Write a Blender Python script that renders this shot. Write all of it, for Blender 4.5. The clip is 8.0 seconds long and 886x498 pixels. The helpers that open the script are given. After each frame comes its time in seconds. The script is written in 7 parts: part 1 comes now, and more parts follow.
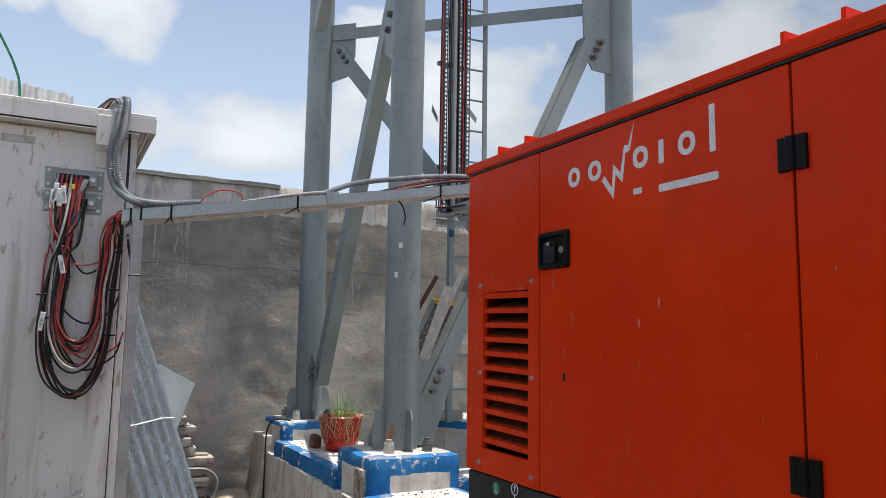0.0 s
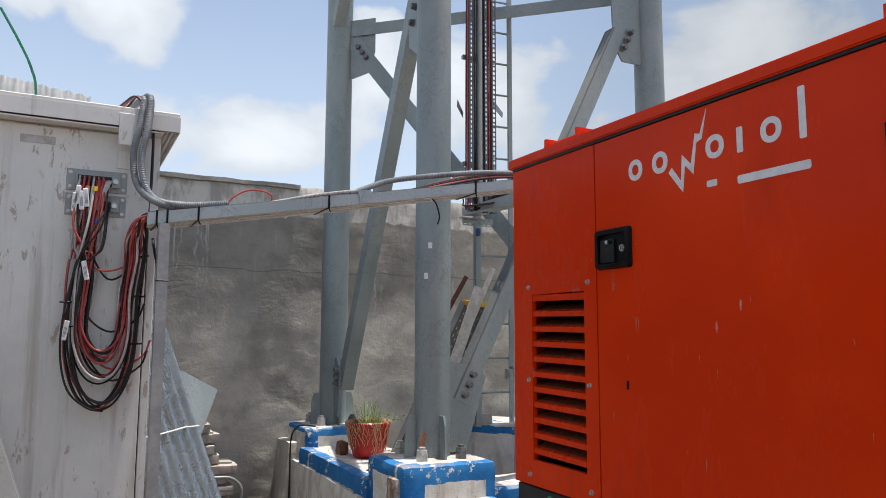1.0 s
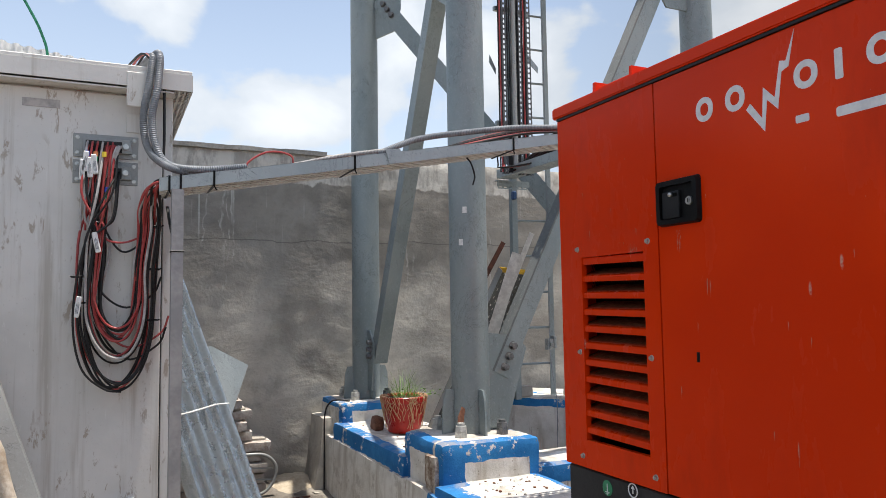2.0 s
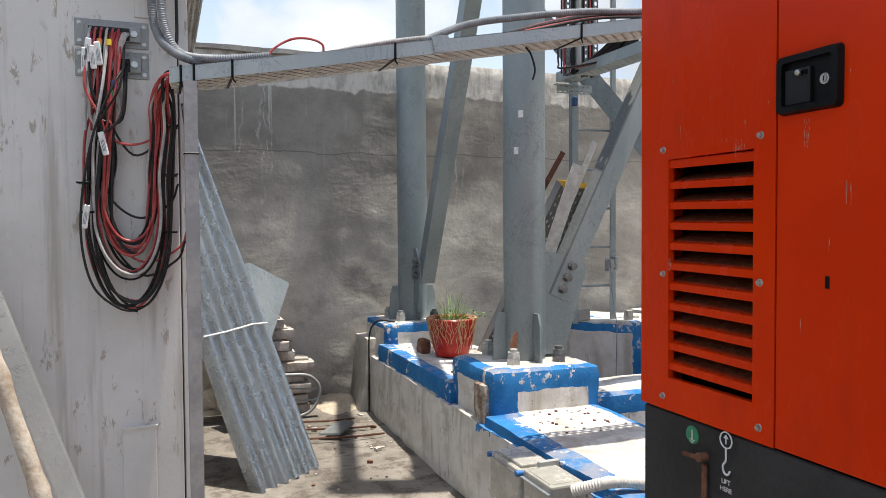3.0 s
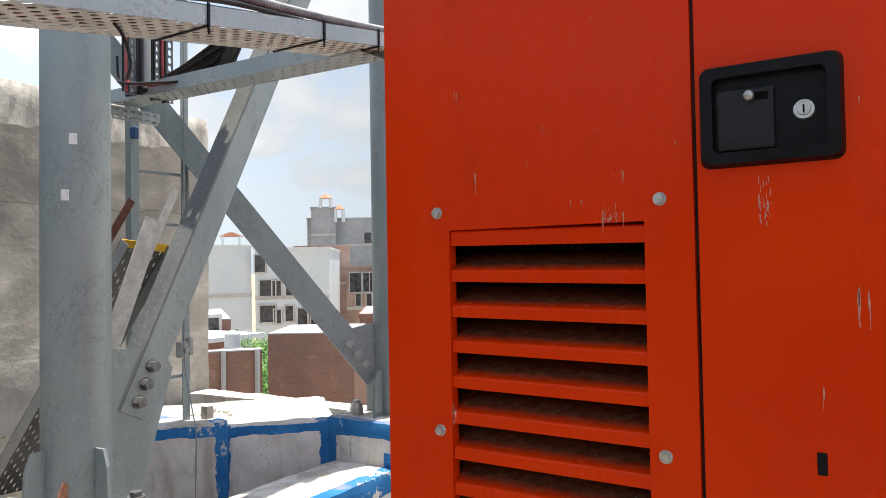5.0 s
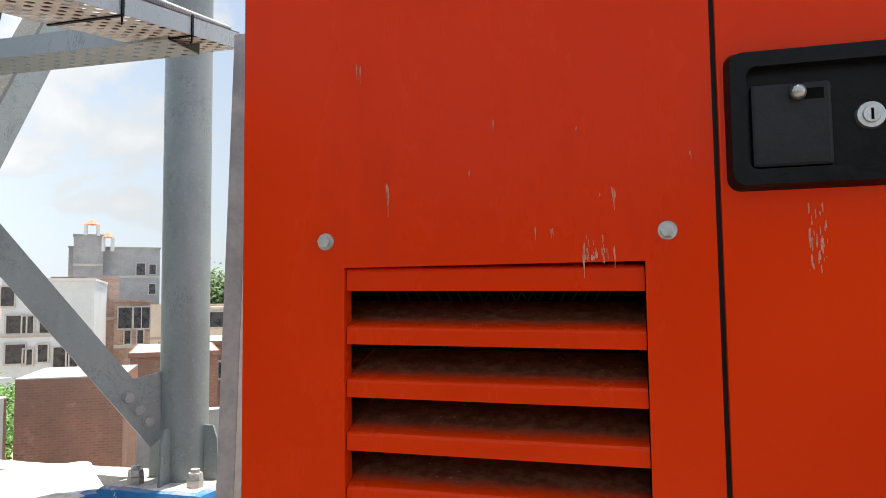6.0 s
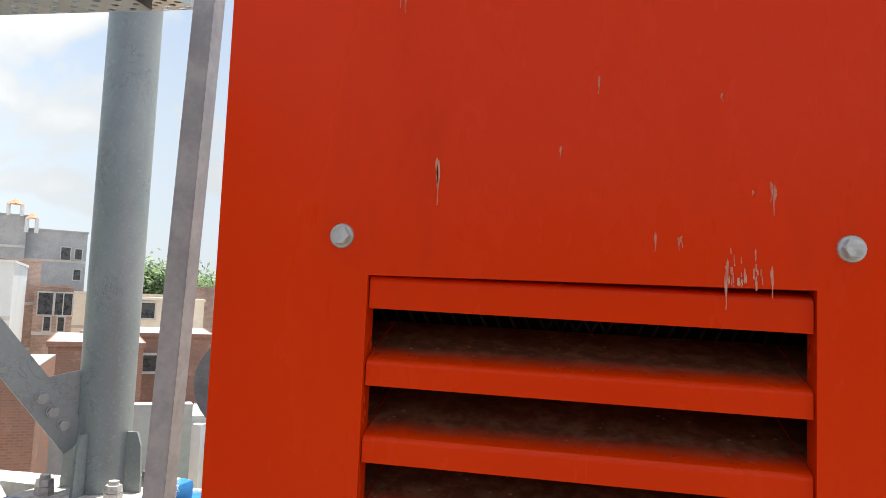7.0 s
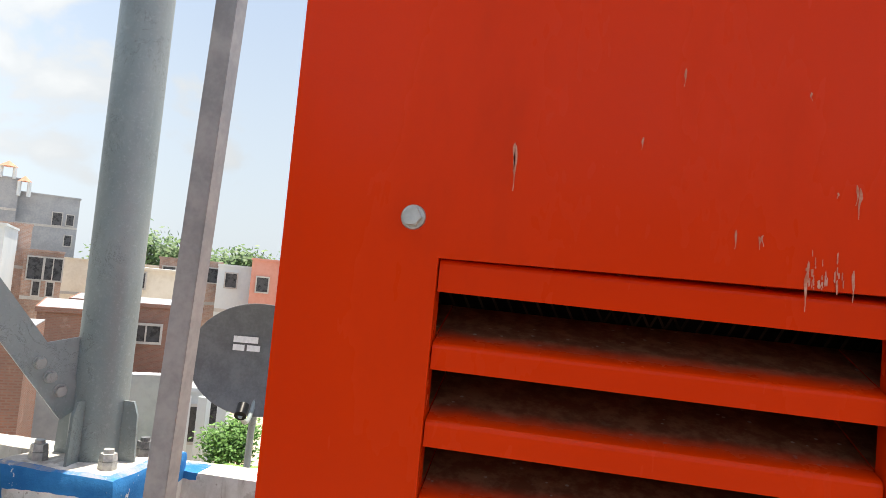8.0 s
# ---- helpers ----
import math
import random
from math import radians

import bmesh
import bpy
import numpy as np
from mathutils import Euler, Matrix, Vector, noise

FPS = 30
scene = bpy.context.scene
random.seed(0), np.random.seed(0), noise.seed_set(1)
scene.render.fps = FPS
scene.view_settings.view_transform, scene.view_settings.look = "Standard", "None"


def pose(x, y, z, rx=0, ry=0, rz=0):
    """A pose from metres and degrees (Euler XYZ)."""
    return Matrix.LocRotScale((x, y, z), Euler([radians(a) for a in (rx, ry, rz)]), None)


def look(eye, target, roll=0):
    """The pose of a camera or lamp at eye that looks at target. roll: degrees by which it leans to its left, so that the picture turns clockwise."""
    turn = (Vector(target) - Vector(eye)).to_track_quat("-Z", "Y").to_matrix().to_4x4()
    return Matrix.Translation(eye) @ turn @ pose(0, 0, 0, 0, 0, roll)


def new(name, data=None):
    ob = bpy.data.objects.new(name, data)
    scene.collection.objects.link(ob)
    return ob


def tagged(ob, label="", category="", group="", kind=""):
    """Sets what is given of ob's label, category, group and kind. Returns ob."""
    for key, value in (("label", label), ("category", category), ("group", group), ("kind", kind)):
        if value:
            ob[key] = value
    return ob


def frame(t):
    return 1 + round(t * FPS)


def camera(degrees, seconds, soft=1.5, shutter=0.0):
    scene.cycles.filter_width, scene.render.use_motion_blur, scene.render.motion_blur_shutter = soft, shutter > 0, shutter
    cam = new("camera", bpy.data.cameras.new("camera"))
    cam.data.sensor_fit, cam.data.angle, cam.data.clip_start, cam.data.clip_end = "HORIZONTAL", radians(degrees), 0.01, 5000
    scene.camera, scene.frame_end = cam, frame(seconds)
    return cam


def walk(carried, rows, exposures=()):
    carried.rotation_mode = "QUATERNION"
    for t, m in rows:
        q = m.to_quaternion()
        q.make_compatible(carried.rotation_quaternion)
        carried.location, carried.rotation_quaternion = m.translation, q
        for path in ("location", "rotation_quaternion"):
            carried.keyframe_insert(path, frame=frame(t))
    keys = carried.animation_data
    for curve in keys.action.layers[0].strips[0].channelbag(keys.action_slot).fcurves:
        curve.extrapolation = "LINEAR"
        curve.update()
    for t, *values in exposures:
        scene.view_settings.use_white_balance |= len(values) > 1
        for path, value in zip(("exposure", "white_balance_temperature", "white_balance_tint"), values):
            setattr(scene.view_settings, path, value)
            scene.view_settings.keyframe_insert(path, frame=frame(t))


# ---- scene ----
cam = camera(63.0, 8.0, soft=0.8)
PATH = [
    (0, (0.193, 0.048, 1.376), (1.133, 1.798, 1.611), 0.9),
    (0.5, (0.183, 0.14, 1.406), (1.112, 1.898, 1.626), 0.6),
    (1, (0.152, 0.251, 1.398), (1.069, 2.013, 1.63), 0.2),
    (2.3, (0.309, 0.59, 1.393), (1.107, 2.422, 1.473), -0.9),
    (2.5, (0.348, 0.657, 1.384), (1.106, 2.507, 1.404), -0.6),
    (3, (0.403, 0.86, 1.368), (1.12, 2.726, 1.302), -0.4),
    (3.5, (0.403, 1.172, 1.397), (1.137, 3.031, 1.334), -0.5),
    (4, (0.494, 1.403, 1.398), (1.397, 3.186, 1.343), -0.4),
    (4.5, (0.652, 1.637, 1.442), (1.886, 3.211, 1.448), 0.2),
    (5, (0.719, 1.899, 1.481), (2.423, 2.944, 1.537), -1.0),
    (5.2, (0.744, 1.983, 1.498), (2.565, 2.805, 1.584), -1.3),
    (6.3, (1.066, 2.241, 1.507), (3.003, 2.710, 1.652), 0.2),
    (6.5, (1.1123, 2.2783, 1.5102), (3.0548, 2.7296, 1.6619), 1.73),
    (7, (1.1736, 2.3359, 1.5206), (3.1381, 2.6767, 1.6781), 2.4),
    (7.5, (1.2001, 2.3731, 1.5133), (3.1689, 2.6932, 1.6594), 3.6),
    (8, (1.1716, 2.3936, 1.517), (3.1426, 2.7116, 1.6353), 5.33),
]
walk(cam, [(t, look(eye, target, roll)) for t, eye, target, roll in PATH],
     [(0.0, 0.33, 6700, 10), (2.5, 0.57, 6800, 10), (3.5, 0.69, 6850, 10), (4.5, 0.79, 6950, 10), (5.0, 0.91, 7050, 10), (6.5, 1.12, 7250, 10), (8.0, 1.16, 7250, 10)])
# ---- light ----
SUN_WAY = Vector((0.12, -0.038, 1.0)).normalized()
world = bpy.data.worlds.new("sky")
scene.world = world
world.use_nodes = True
wn, wl = world.node_tree.nodes, world.node_tree.links
wn.clear()
sky = wn.new("ShaderNodeTexSky")
sky.sky_type, sky.sun_disc = "NISHITA", False
sky.sun_elevation = math.asin(SUN_WAY.z)
sky.sun_rotation = math.atan2(SUN_WAY.x, SUN_WAY.y)
sky.air_density, sky.dust_density, sky.ozone_density = 1.0, 1.5, 1.5
coord = wn.new("ShaderNodeTexCoord")
CLOUD_SCALE, CLOUD_LIGHT, SKY_STRENGTH = 5.2, 5.1, 0.13


def wmath(op, a, b=None):
    n = wn.new("ShaderNodeMath")
    n.operation = op
    for i, v in enumerate((a, b)):
        if v is None:
            continue
        if isinstance(v, (int, float)):
            n.inputs[i].default_value = v
        else:
            wl.new(v, n.inputs[i])
    return n.outputs[0]


# broken white cloud over the whole sky, with two large heaps
stretch = wn.new("ShaderNodeVectorMath")
stretch.operation = "MULTIPLY"
stretch.inputs[1].default_value = (1.0, 1.0, 1.5)
wl.new(coord.outputs["Generated"], stretch.inputs[0])
cloud = wn.new("ShaderNodeTexNoise")
cloud.inputs["Scale"].default_value = CLOUD_SCALE
cloud.inputs["Detail"].default_value = 9.0
cloud.inputs["Roughness"].default_value = 0.5
cloud.inputs["Distortion"].default_value = 0.25
wl.new(stretch.outputs[0], cloud.inputs["Vector"])
amount = cloud.outputs["Fac"]
for bearing, rise, size, gain in ((10.5, 13.6, 0.075, 0.22), (14.0, 13.5, 0.06, 0.12), (1.2, 24.0, 0.08, 0.24), (29.0, 18.5, 0.08, 0.14), (45.0, 19.0, 0.07, 0.14), (53.0, 23.0, 0.07, 0.10),
                                  (52.0, 9.0, 0.10, 0.10), (60.0, 12.0, 0.12, 0.10), (78.0, 15.0, 0.12, 0.10), (12.5, 24.5, 0.09, -0.16), (22.5, 18.0, 0.08, 0.17), (34.0, 18.5, 0.09, 0.20), (50.0, 21.0, 0.10, 0.16), (16.0, 20.5, 0.05, -0.12), (29.0, 27.0, 0.06, -0.10)):
    b, r = radians(bearing), radians(rise)
    gap = wn.new("ShaderNodeVectorMath")
    gap.operation = "DISTANCE"
    gap.inputs[1].default_value = (math.sin(b) * math.cos(r), math.cos(b) * math.cos(r), math.sin(r))
    wl.new(coord.outputs["Generated"], gap.inputs[0])
    fall = wmath("MAXIMUM", wmath("SUBTRACT", 1.0, wmath("DIVIDE", gap.outputs["Value"], size * 1.6)), 0.0)
    amount = wmath("ADD", amount, wmath("MULTIPLY", fall, gain))
ramp = wn.new("ShaderNodeMapRange")
ramp.interpolation_type = "SMOOTHSTEP"
ramp.inputs["From Min"].default_value, ramp.inputs["From Max"].default_value = 0.56, 0.645
wl.new(amount, ramp.inputs["Value"])
mixer = wn.new("ShaderNodeMix")
mixer.data_type = "RGBA"
wl.new(wmath("MULTIPLY", ramp.outputs[0], 0.93), mixer.inputs["Factor"])
hazer = wn.new("ShaderNodeMix")
hazer.data_type = "RGBA"
sepw = wn.new("ShaderNodeSeparateXYZ")
wl.new(coord.outputs["Generated"], sepw.inputs[0])
haze = wn.new("ShaderNodeMapRange")
haze.interpolation_type = "SMOOTHSTEP"
haze.inputs["From Min"].default_value, haze.inputs["From Max"].default_value = -0.02, 0.58
haze.inputs["To Min"].default_value, haze.inputs["To Max"].default_value = 0.85, 0.15
wl.new(sepw.outputs[2], haze.inputs["Value"])
wl.new(haze.outputs[0], hazer.inputs["Factor"])
wl.new(sky.outputs[0], hazer.inputs["A"])
hazer.inputs["B"].default_value = (4.5, 5.3, 6.4, 1)
wl.new(hazer.outputs["Result"], mixer.inputs["A"])
body = wn.new("ShaderNodeMix")
body.data_type = "RGBA"
shade = wn.new("ShaderNodeMapRange")
shade.interpolation_type = "SMOOTHSTEP"
shade.inputs["From Min"].default_value, shade.inputs["From Max"].default_value = 0.60, 0.82
wl.new(amount, shade.inputs["Value"])
wl.new(shade.outputs[0], body.inputs["Factor"])
body.inputs["A"].default_value = (CLOUD_LIGHT * 0.81, CLOUD_LIGHT * 0.90, CLOUD_LIGHT * 1.02, 1)
body.inputs["B"].default_value = (CLOUD_LIGHT * 1.06, CLOUD_LIGHT * 1.13, CLOUD_LIGHT * 1.22, 1)
wl.new(body.outputs["Result"], mixer.inputs["B"])
back = wn.new("ShaderNodeBackground")
back.inputs["Strength"].default_value = SKY_STRENGTH
# the sky is duller towards the hazy east
east = wn.new("ShaderNodeVectorMath")
east.operation = "DOT_PRODUCT"
east.inputs[1].default_value = (math.sin(radians(68)), math.cos(radians(68)), 0.0)
wl.new(coord.outputs["Generated"], east.inputs[0])
dull = wn.new("ShaderNodeMapRange")
dull.inputs["From Min"].default_value, dull.inputs["From Max"].default_value = 0.72, 1.0
dull.inputs["To Min"].default_value, dull.inputs["To Max"].default_value = 1.0, 0.56
wl.new(east.outputs["Value"], dull.inputs["Value"])
dimmed = wn.new("ShaderNodeVectorMath")
dimmed.operation = "SCALE"
wl.new(mixer.outputs["Result"], dimmed.inputs[0])
wl.new(dull.outputs[0], dimmed.inputs["Scale"])
wl.new(dimmed.outputs[0], back.inputs["Color"])
wout = wn.new("ShaderNodeOutputWorld")
wl.new(back.outputs[0], wout.inputs["Surface"])

sun = new("sun", bpy.data.lights.new("sun", "SUN"))
sun.data.energy, sun.data.angle, sun.data.color = 4.6, radians(0.6), (1.0, 0.96, 0.9)
sun.rotation_mode = "QUATERNION"
sun.rotation_quaternion = SUN_WAY.to_track_quat("Z", "Y")


# ---- materials ----
class Nodes:
    """A material's node tree with short calls."""

    def __init__(self, name):
        self.mat = bpy.data.materials.new(name)
        self.mat.use_nodes = True
        self.n, self.l = self.mat.node_tree.nodes, self.mat.node_tree.links
        self.bsdf = self.n["Principled BSDF"]
        self.pos = self.n.new("ShaderNodeNewGeometry").outputs["Position"]

    def put(self, v, socket):
        if isinstance(v, (int, float)):
            socket.default_value = v
        elif isinstance(v, tuple):
            socket.default_value = v if len(v) == len(socket.default_value) else (*v, 1)
        else:
            self.l.new(v, socket)

    def math(self, op, a, b=0.0, c=None):
        n = self.n.new("ShaderNodeMath")
        n.operation = op
        self.put(a, n.inputs[0]), self.put(b, n.inputs[1])
        if c is not None:
            self.put(c, n.inputs[2])
        return n.outputs[0]

    def vec(self, op, a, b=(0, 0, 0)):
        n = self.n.new("ShaderNodeVectorMath")
        n.operation = op
        self.put(a, n.inputs[0]), self.put(b, n.inputs[1])
        return n.outputs[0]

    def noise(self, scale, detail=4.0, rough=0.55, stretch=(1, 1, 1), distort=0.0, seed=0.0, vector=None):
        n = self.n.new("ShaderNodeTexNoise")
        n.inputs["Scale"].default_value, n.inputs["Detail"].default_value = scale, detail
        n.inputs["Roughness"].default_value, n.inputs["Distortion"].default_value = rough, distort
        v = self.vec("MULTIPLY", vector or self.pos, stretch)
        self.l.new(self.vec("ADD", v, (seed, seed * 1.7, seed * 0.6)), n.inputs["Vector"])
        return n.outputs["Fac"]

    def voronoi(self, scale, feature="F1", stretch=(1, 1, 1), out="Distance", seed=0.0):
        n = self.n.new("ShaderNodeTexVoronoi")
        n.feature = feature
        n.inputs["Scale"].default_value = scale
        v = self.vec("MULTIPLY", self.pos, stretch)
        self.l.new(self.vec("ADD", v, (seed, seed, seed)), n.inputs["Vector"])
        return n.outputs[out]

    def ramp(self, v, lo, hi, a=0.0, b=1.0):
        n = self.n.new("ShaderNodeMapRange")
        n.interpolation_type = "SMOOTHSTEP"
        for key, val in (("From Min", lo), ("From Max", hi), ("To Min", a), ("To Max", b)):
            n.inputs[key].default_value = val
        self.put(v, n.inputs["Value"])
        return n.outputs[0]

    def mix(self, f, a, b):
        n = self.n.new("ShaderNodeMix")
        n.data_type = "RGBA"
        self.put(f, n.inputs["Factor"]), self.put(a, n.inputs["A"]), self.put(b, n.inputs["B"])
        return n.outputs["Result"]

    def axis(self, i):
        n = self.n.new("ShaderNodeSeparateXYZ")
        self.l.new(self.pos, n.inputs[0])
        return n.outputs[i]

    def random(self):
        return self.n.new("ShaderNodeObjectInfo").outputs["Random"]

    def inside(self, box, wobble):
        """1 within the box (x0, x1, y0, y1, z0, z1), with a wavering edge."""
        x0, x1, y0, y1, z0, z1 = box
        v = self.vec("ADD", self.pos, wobble)
        v = self.vec("SUBTRACT", v, ((x0 + x1) / 2, (y0 + y1) / 2, (z0 + z1) / 2))
        v = self.vec("ABSOLUTE", self.vec("DIVIDE", v, ((x1 - x0) / 2, (y1 - y0) / 2, (z1 - z0) / 2)))
        n = self.n.new("ShaderNodeSeparateXYZ")
        self.l.new(v, n.inputs[0])
        m = self.math("MAXIMUM", self.math("MAXIMUM", n.outputs[0], n.outputs[1]), n.outputs[2])
        return self.math("LESS_THAN", m, 1.0)

    def done(self, color, rough=0.6, metal=0.0, bump=None, depth=0.002, coat=0.0, spec=0.5):
        self.put(color, self.bsdf.inputs["Base Color"])
        self.put(rough, self.bsdf.inputs["Roughness"])
        self.put(metal, self.bsdf.inputs["Metallic"])
        self.bsdf.inputs["Coat Weight"].default_value = coat
        self.bsdf.inputs["Coat Roughness"].default_value = 0.12
        self.bsdf.inputs["Specular IOR Level"].default_value = spec
        if bump is not None:
            n = self.n.new("ShaderNodeBump")
            n.inputs["Strength"].default_value = 1.0
            n.inputs["Distance"].default_value = depth
            self.l.new(bump, n.inputs["Height"])
            self.l.new(n.outputs[0], self.bsdf.inputs["Normal"])
        return self.mat


def plain(name, a, b, scale=6.0, rough=0.6, metal=0.0, depth=0.001, fine=60.0, coat=0.0, spec=0.4):
    """A worn surface: two tones in large patches and fine grain."""
    m = Nodes(name)
    big, small = m.noise(scale, 5, 0.6), m.noise(fine, 3, 0.6)
    f = m.math("ADD", m.math("MULTIPLY", big, 0.7), m.math("MULTIPLY", small, 0.3))
    return m.done(m.mix(m.ramp(f, 0.36, 0.64), a, b), m.ramp(f, 0.3, 0.7, rough - 0.08, rough + 0.08), metal, small, depth, coat, spec)


def orange_paint(name="orange_enamel", dusty=False):
    m = Nodes(name)
    big = m.noise(1.6, 3, 0.5)
    grime = m.noise(5.0, 6, 0.65, (1, 1, 0.35))
    c = m.mix(m.ramp(big, 0.35, 0.65), (0.635, 0.030, 0.0010), (0.72, 0.040, 0.0014))
    c = m.mix(m.ramp(grime, 0.56, 0.75, 0.0, 0.35), c, (0.36, 0.022, 0.004))
    # dried droppings: thin upright flecks
    cell = m.voronoi(7.0, stretch=(1.6, 1.6, 0.42))
    pick = m.noise(3.1, 2, 0.5, seed=4.0)
    fleck = m.math("MULTIPLY", m.ramp(cell, 0.035, 0.06, 1.0, 0.0), m.ramp(pick, 0.5, 0.56))
    tiny = m.math("MULTIPLY", m.ramp(m.voronoi(26.0, stretch=(1, 1, 0.6), seed=2.0), 0.022, 0.036, 1.0, 0.0), m.ramp(m.noise(6, 2, seed=9.0), 0.5, 0.55))
    spot = m.math("MAXIMUM", m.math("MULTIPLY", fleck, m.ramp(m.noise(90, 3), 0.35, 0.6)), m.math("MULTIPLY", tiny, 0.3))
    c = m.mix(m.math("MULTIPLY", spot, 0.7), c, (0.62, 0.45, 0.36))
    rough = m.ramp(grime, 0.4, 0.7, 0.20, 0.34)
    if dusty:
        # brown dust settles on the flat of the blades, thicker towards the back
        up = m.n.new("ShaderNodeSeparateXYZ")
        m.l.new(m.n.new("ShaderNodeNewGeometry").outputs["Normal"], up.inputs[0])
        back_way = m.math("ADD", m.axis(0), m.math("MULTIPLY", m.math("SUBTRACT", m.noise(38, 5, 0.65), 0.5), 0.018))
        lie = m.math("MULTIPLY", m.ramp(up.outputs[2], 0.45, 0.9), m.ramp(back_way, 1.690, 1.722))
        dust = m.mix(m.ramp(m.noise(60, 5, 0.7), 0.4, 0.65), (0.085, 0.041, 0.019), (0.18, 0.096, 0.050))
        c = m.mix(m.math("MULTIPLY", lie, 0.93), c, dust)
        crumb = m.math("MULTIPLY", m.ramp(m.voronoi(110.0), 0.12, 0.2, 1.0, 0.0), m.ramp(m.noise(20, 3, seed=2.0), 0.52, 0.6))
        c = m.mix(m.math("MULTIPLY", crumb, lie), c, (0.30, 0.23, 0.19))
        rough = m.math("MAXIMUM", rough, m.math("MULTIPLY", lie, 0.95))
    return m.done(c, rough, 0.0, m.noise(7, 2), 0.0010, 0.0, 0.12)


def wall_plaster():
    m = Nodes("cement_plaster")
    z = m.axis(2)
    big = m.noise(1.1, 6, 0.62, distort=0.4)
    mid = m.noise(4.5, 7, 0.66)
    fine = m.noise(40, 5, 0.7)
    trowel = m.noise(2.6, 5, 0.62, (0.8, 1, 1.15), 0.25, 6.0)
    c = m.mix(m.ramp(big, 0.36, 0.64), (0.285, 0.264, 0.23), (0.50, 0.465, 0.41))
    c = m.mix(m.ramp(trowel, 0.42, 0.66, 0.0, 0.65), c, (0.58, 0.545, 0.475))
    c = m.mix(m.ramp(mid, 0.5, 0.72, 0.0, 0.45), c, (0.22, 0.207, 0.185))
    c = m.mix(m.ramp(fine, 0.52, 0.72, 0.0, 0.35), c, (0.19, 0.18, 0.16))
    c = m.mix(m.ramp(m.noise(120, 3, 0.7), 0.58, 0.7, 0.0, 0.35), c, (0.55, 0.52, 0.46))
    # shaded band under the coping, painted in, with a ragged edge that runs down
    edge = m.math("ADD", z, m.math("MULTIPLY", m.math("SUBTRACT", m.noise(2.6, 6, 0.6, (1, 1, 0.25)), 0.5), 0.42))
    lip = m.math("ADD", z, m.math("MULTIPLY", m.math("SUBTRACT", m.noise(3.4, 5, 0.6, (1, 1, 0.6), 0.6), 0.5), 0.16))
    shade_belt = m.math("MULTIPLY", m.ramp(edge, 1.35, 1.75), m.ramp(lip, 2.385, 2.40, 1.0, 0.0))
    c = m.mix(m.math("MULTIPLY", shade_belt, m.ramp(mid, 0.25, 0.65, 0.78, 0.5)), c, (0.165, 0.156, 0.142))
    # paler top strip puts the grazing sun into the plaster's colour
    pale = m.mix(m.ramp(m.noise(9, 6, 0.7, (1, 1, 0.35)), 0.42, 0.62), (0.62, 0.60, 0.55), (0.36, 0.34, 0.31))
    c = m.mix(m.ramp(lip, 2.388, 2.405, 0.0, 0.92), c, pale)
    # lime runs
    run = m.noise(26.0, 4, 0.6, (1, 1, 0.02), 0.15, 3.0)
    top = m.ramp(m.math("ADD", z, m.math("MULTIPLY", m.noise(6, 2, 0.5, (1, 1, 0.05)), 0.9)), 2.15, 2.75)
    c = m.mix(m.math("MULTIPLY", m.ramp(run, 0.63, 0.69), m.math("MULTIPLY", top, 0.7)), c, (0.55, 0.54, 0.5))
    wander = m.vec("MULTIPLY", m.vec("SUBTRACT", m.noise(3.5, 3, 0.6), (0.5, 0.5, 0.5)), (0.20, 0, 0))
    drips = None
    for x, wide, z0, z1 in ((0.935, 0.006, 1.86, 2.40), (1.065, 0.008, 1.25, 2.40), (1.105, 0.006, 1.75, 2.40), (1.15, 0.007, 1.70, 2.36), (2.62, 0.009, 1.42, 1.98), (2.68, 0.008, 1.20, 1.86), (2.72, 0.008, 0.98, 1.66), (3.42, 0.010, 1.5, 2.1)):
        k = m.inside((x - wide, x + wide, 6.0, 6.6, z0, z1), wander)
        drips = k if drips is None else m.math("MAXIMUM", drips, k)
    c = m.mix(m.math("MULTIPLY", drips, m.ramp(m.noise(34, 5, 0.7, (1, 1, 0.25)), 0.42, 0.64, 0.0, 0.62)), c, (0.50, 0.485, 0.445))
    crack = m.ramp(m.math("ABSOLUTE", m.math("SUBTRACT", z, m.math("ADD", 1.86, m.math("MULTIPLY", m.noise(2.2, 5, 0.6, (1, 1, 0)), 0.12)))), 0.002, 0.006, 1.0, 0.0)
    c = m.mix(m.math("MULTIPLY", crack, 0.55), c, (0.09, 0.085, 0.08))
    h = m.math("ADD", m.math("MULTIPLY", trowel, 0.9), m.math("ADD", m.math("MULTIPLY", m.noise(5.5, 3, 0.5), 0.5), m.math("MULTIPLY", fine, 0.10)))
    return m.done(c, 0.92, 0.0, h, 0.020, 0.0, 0.2)


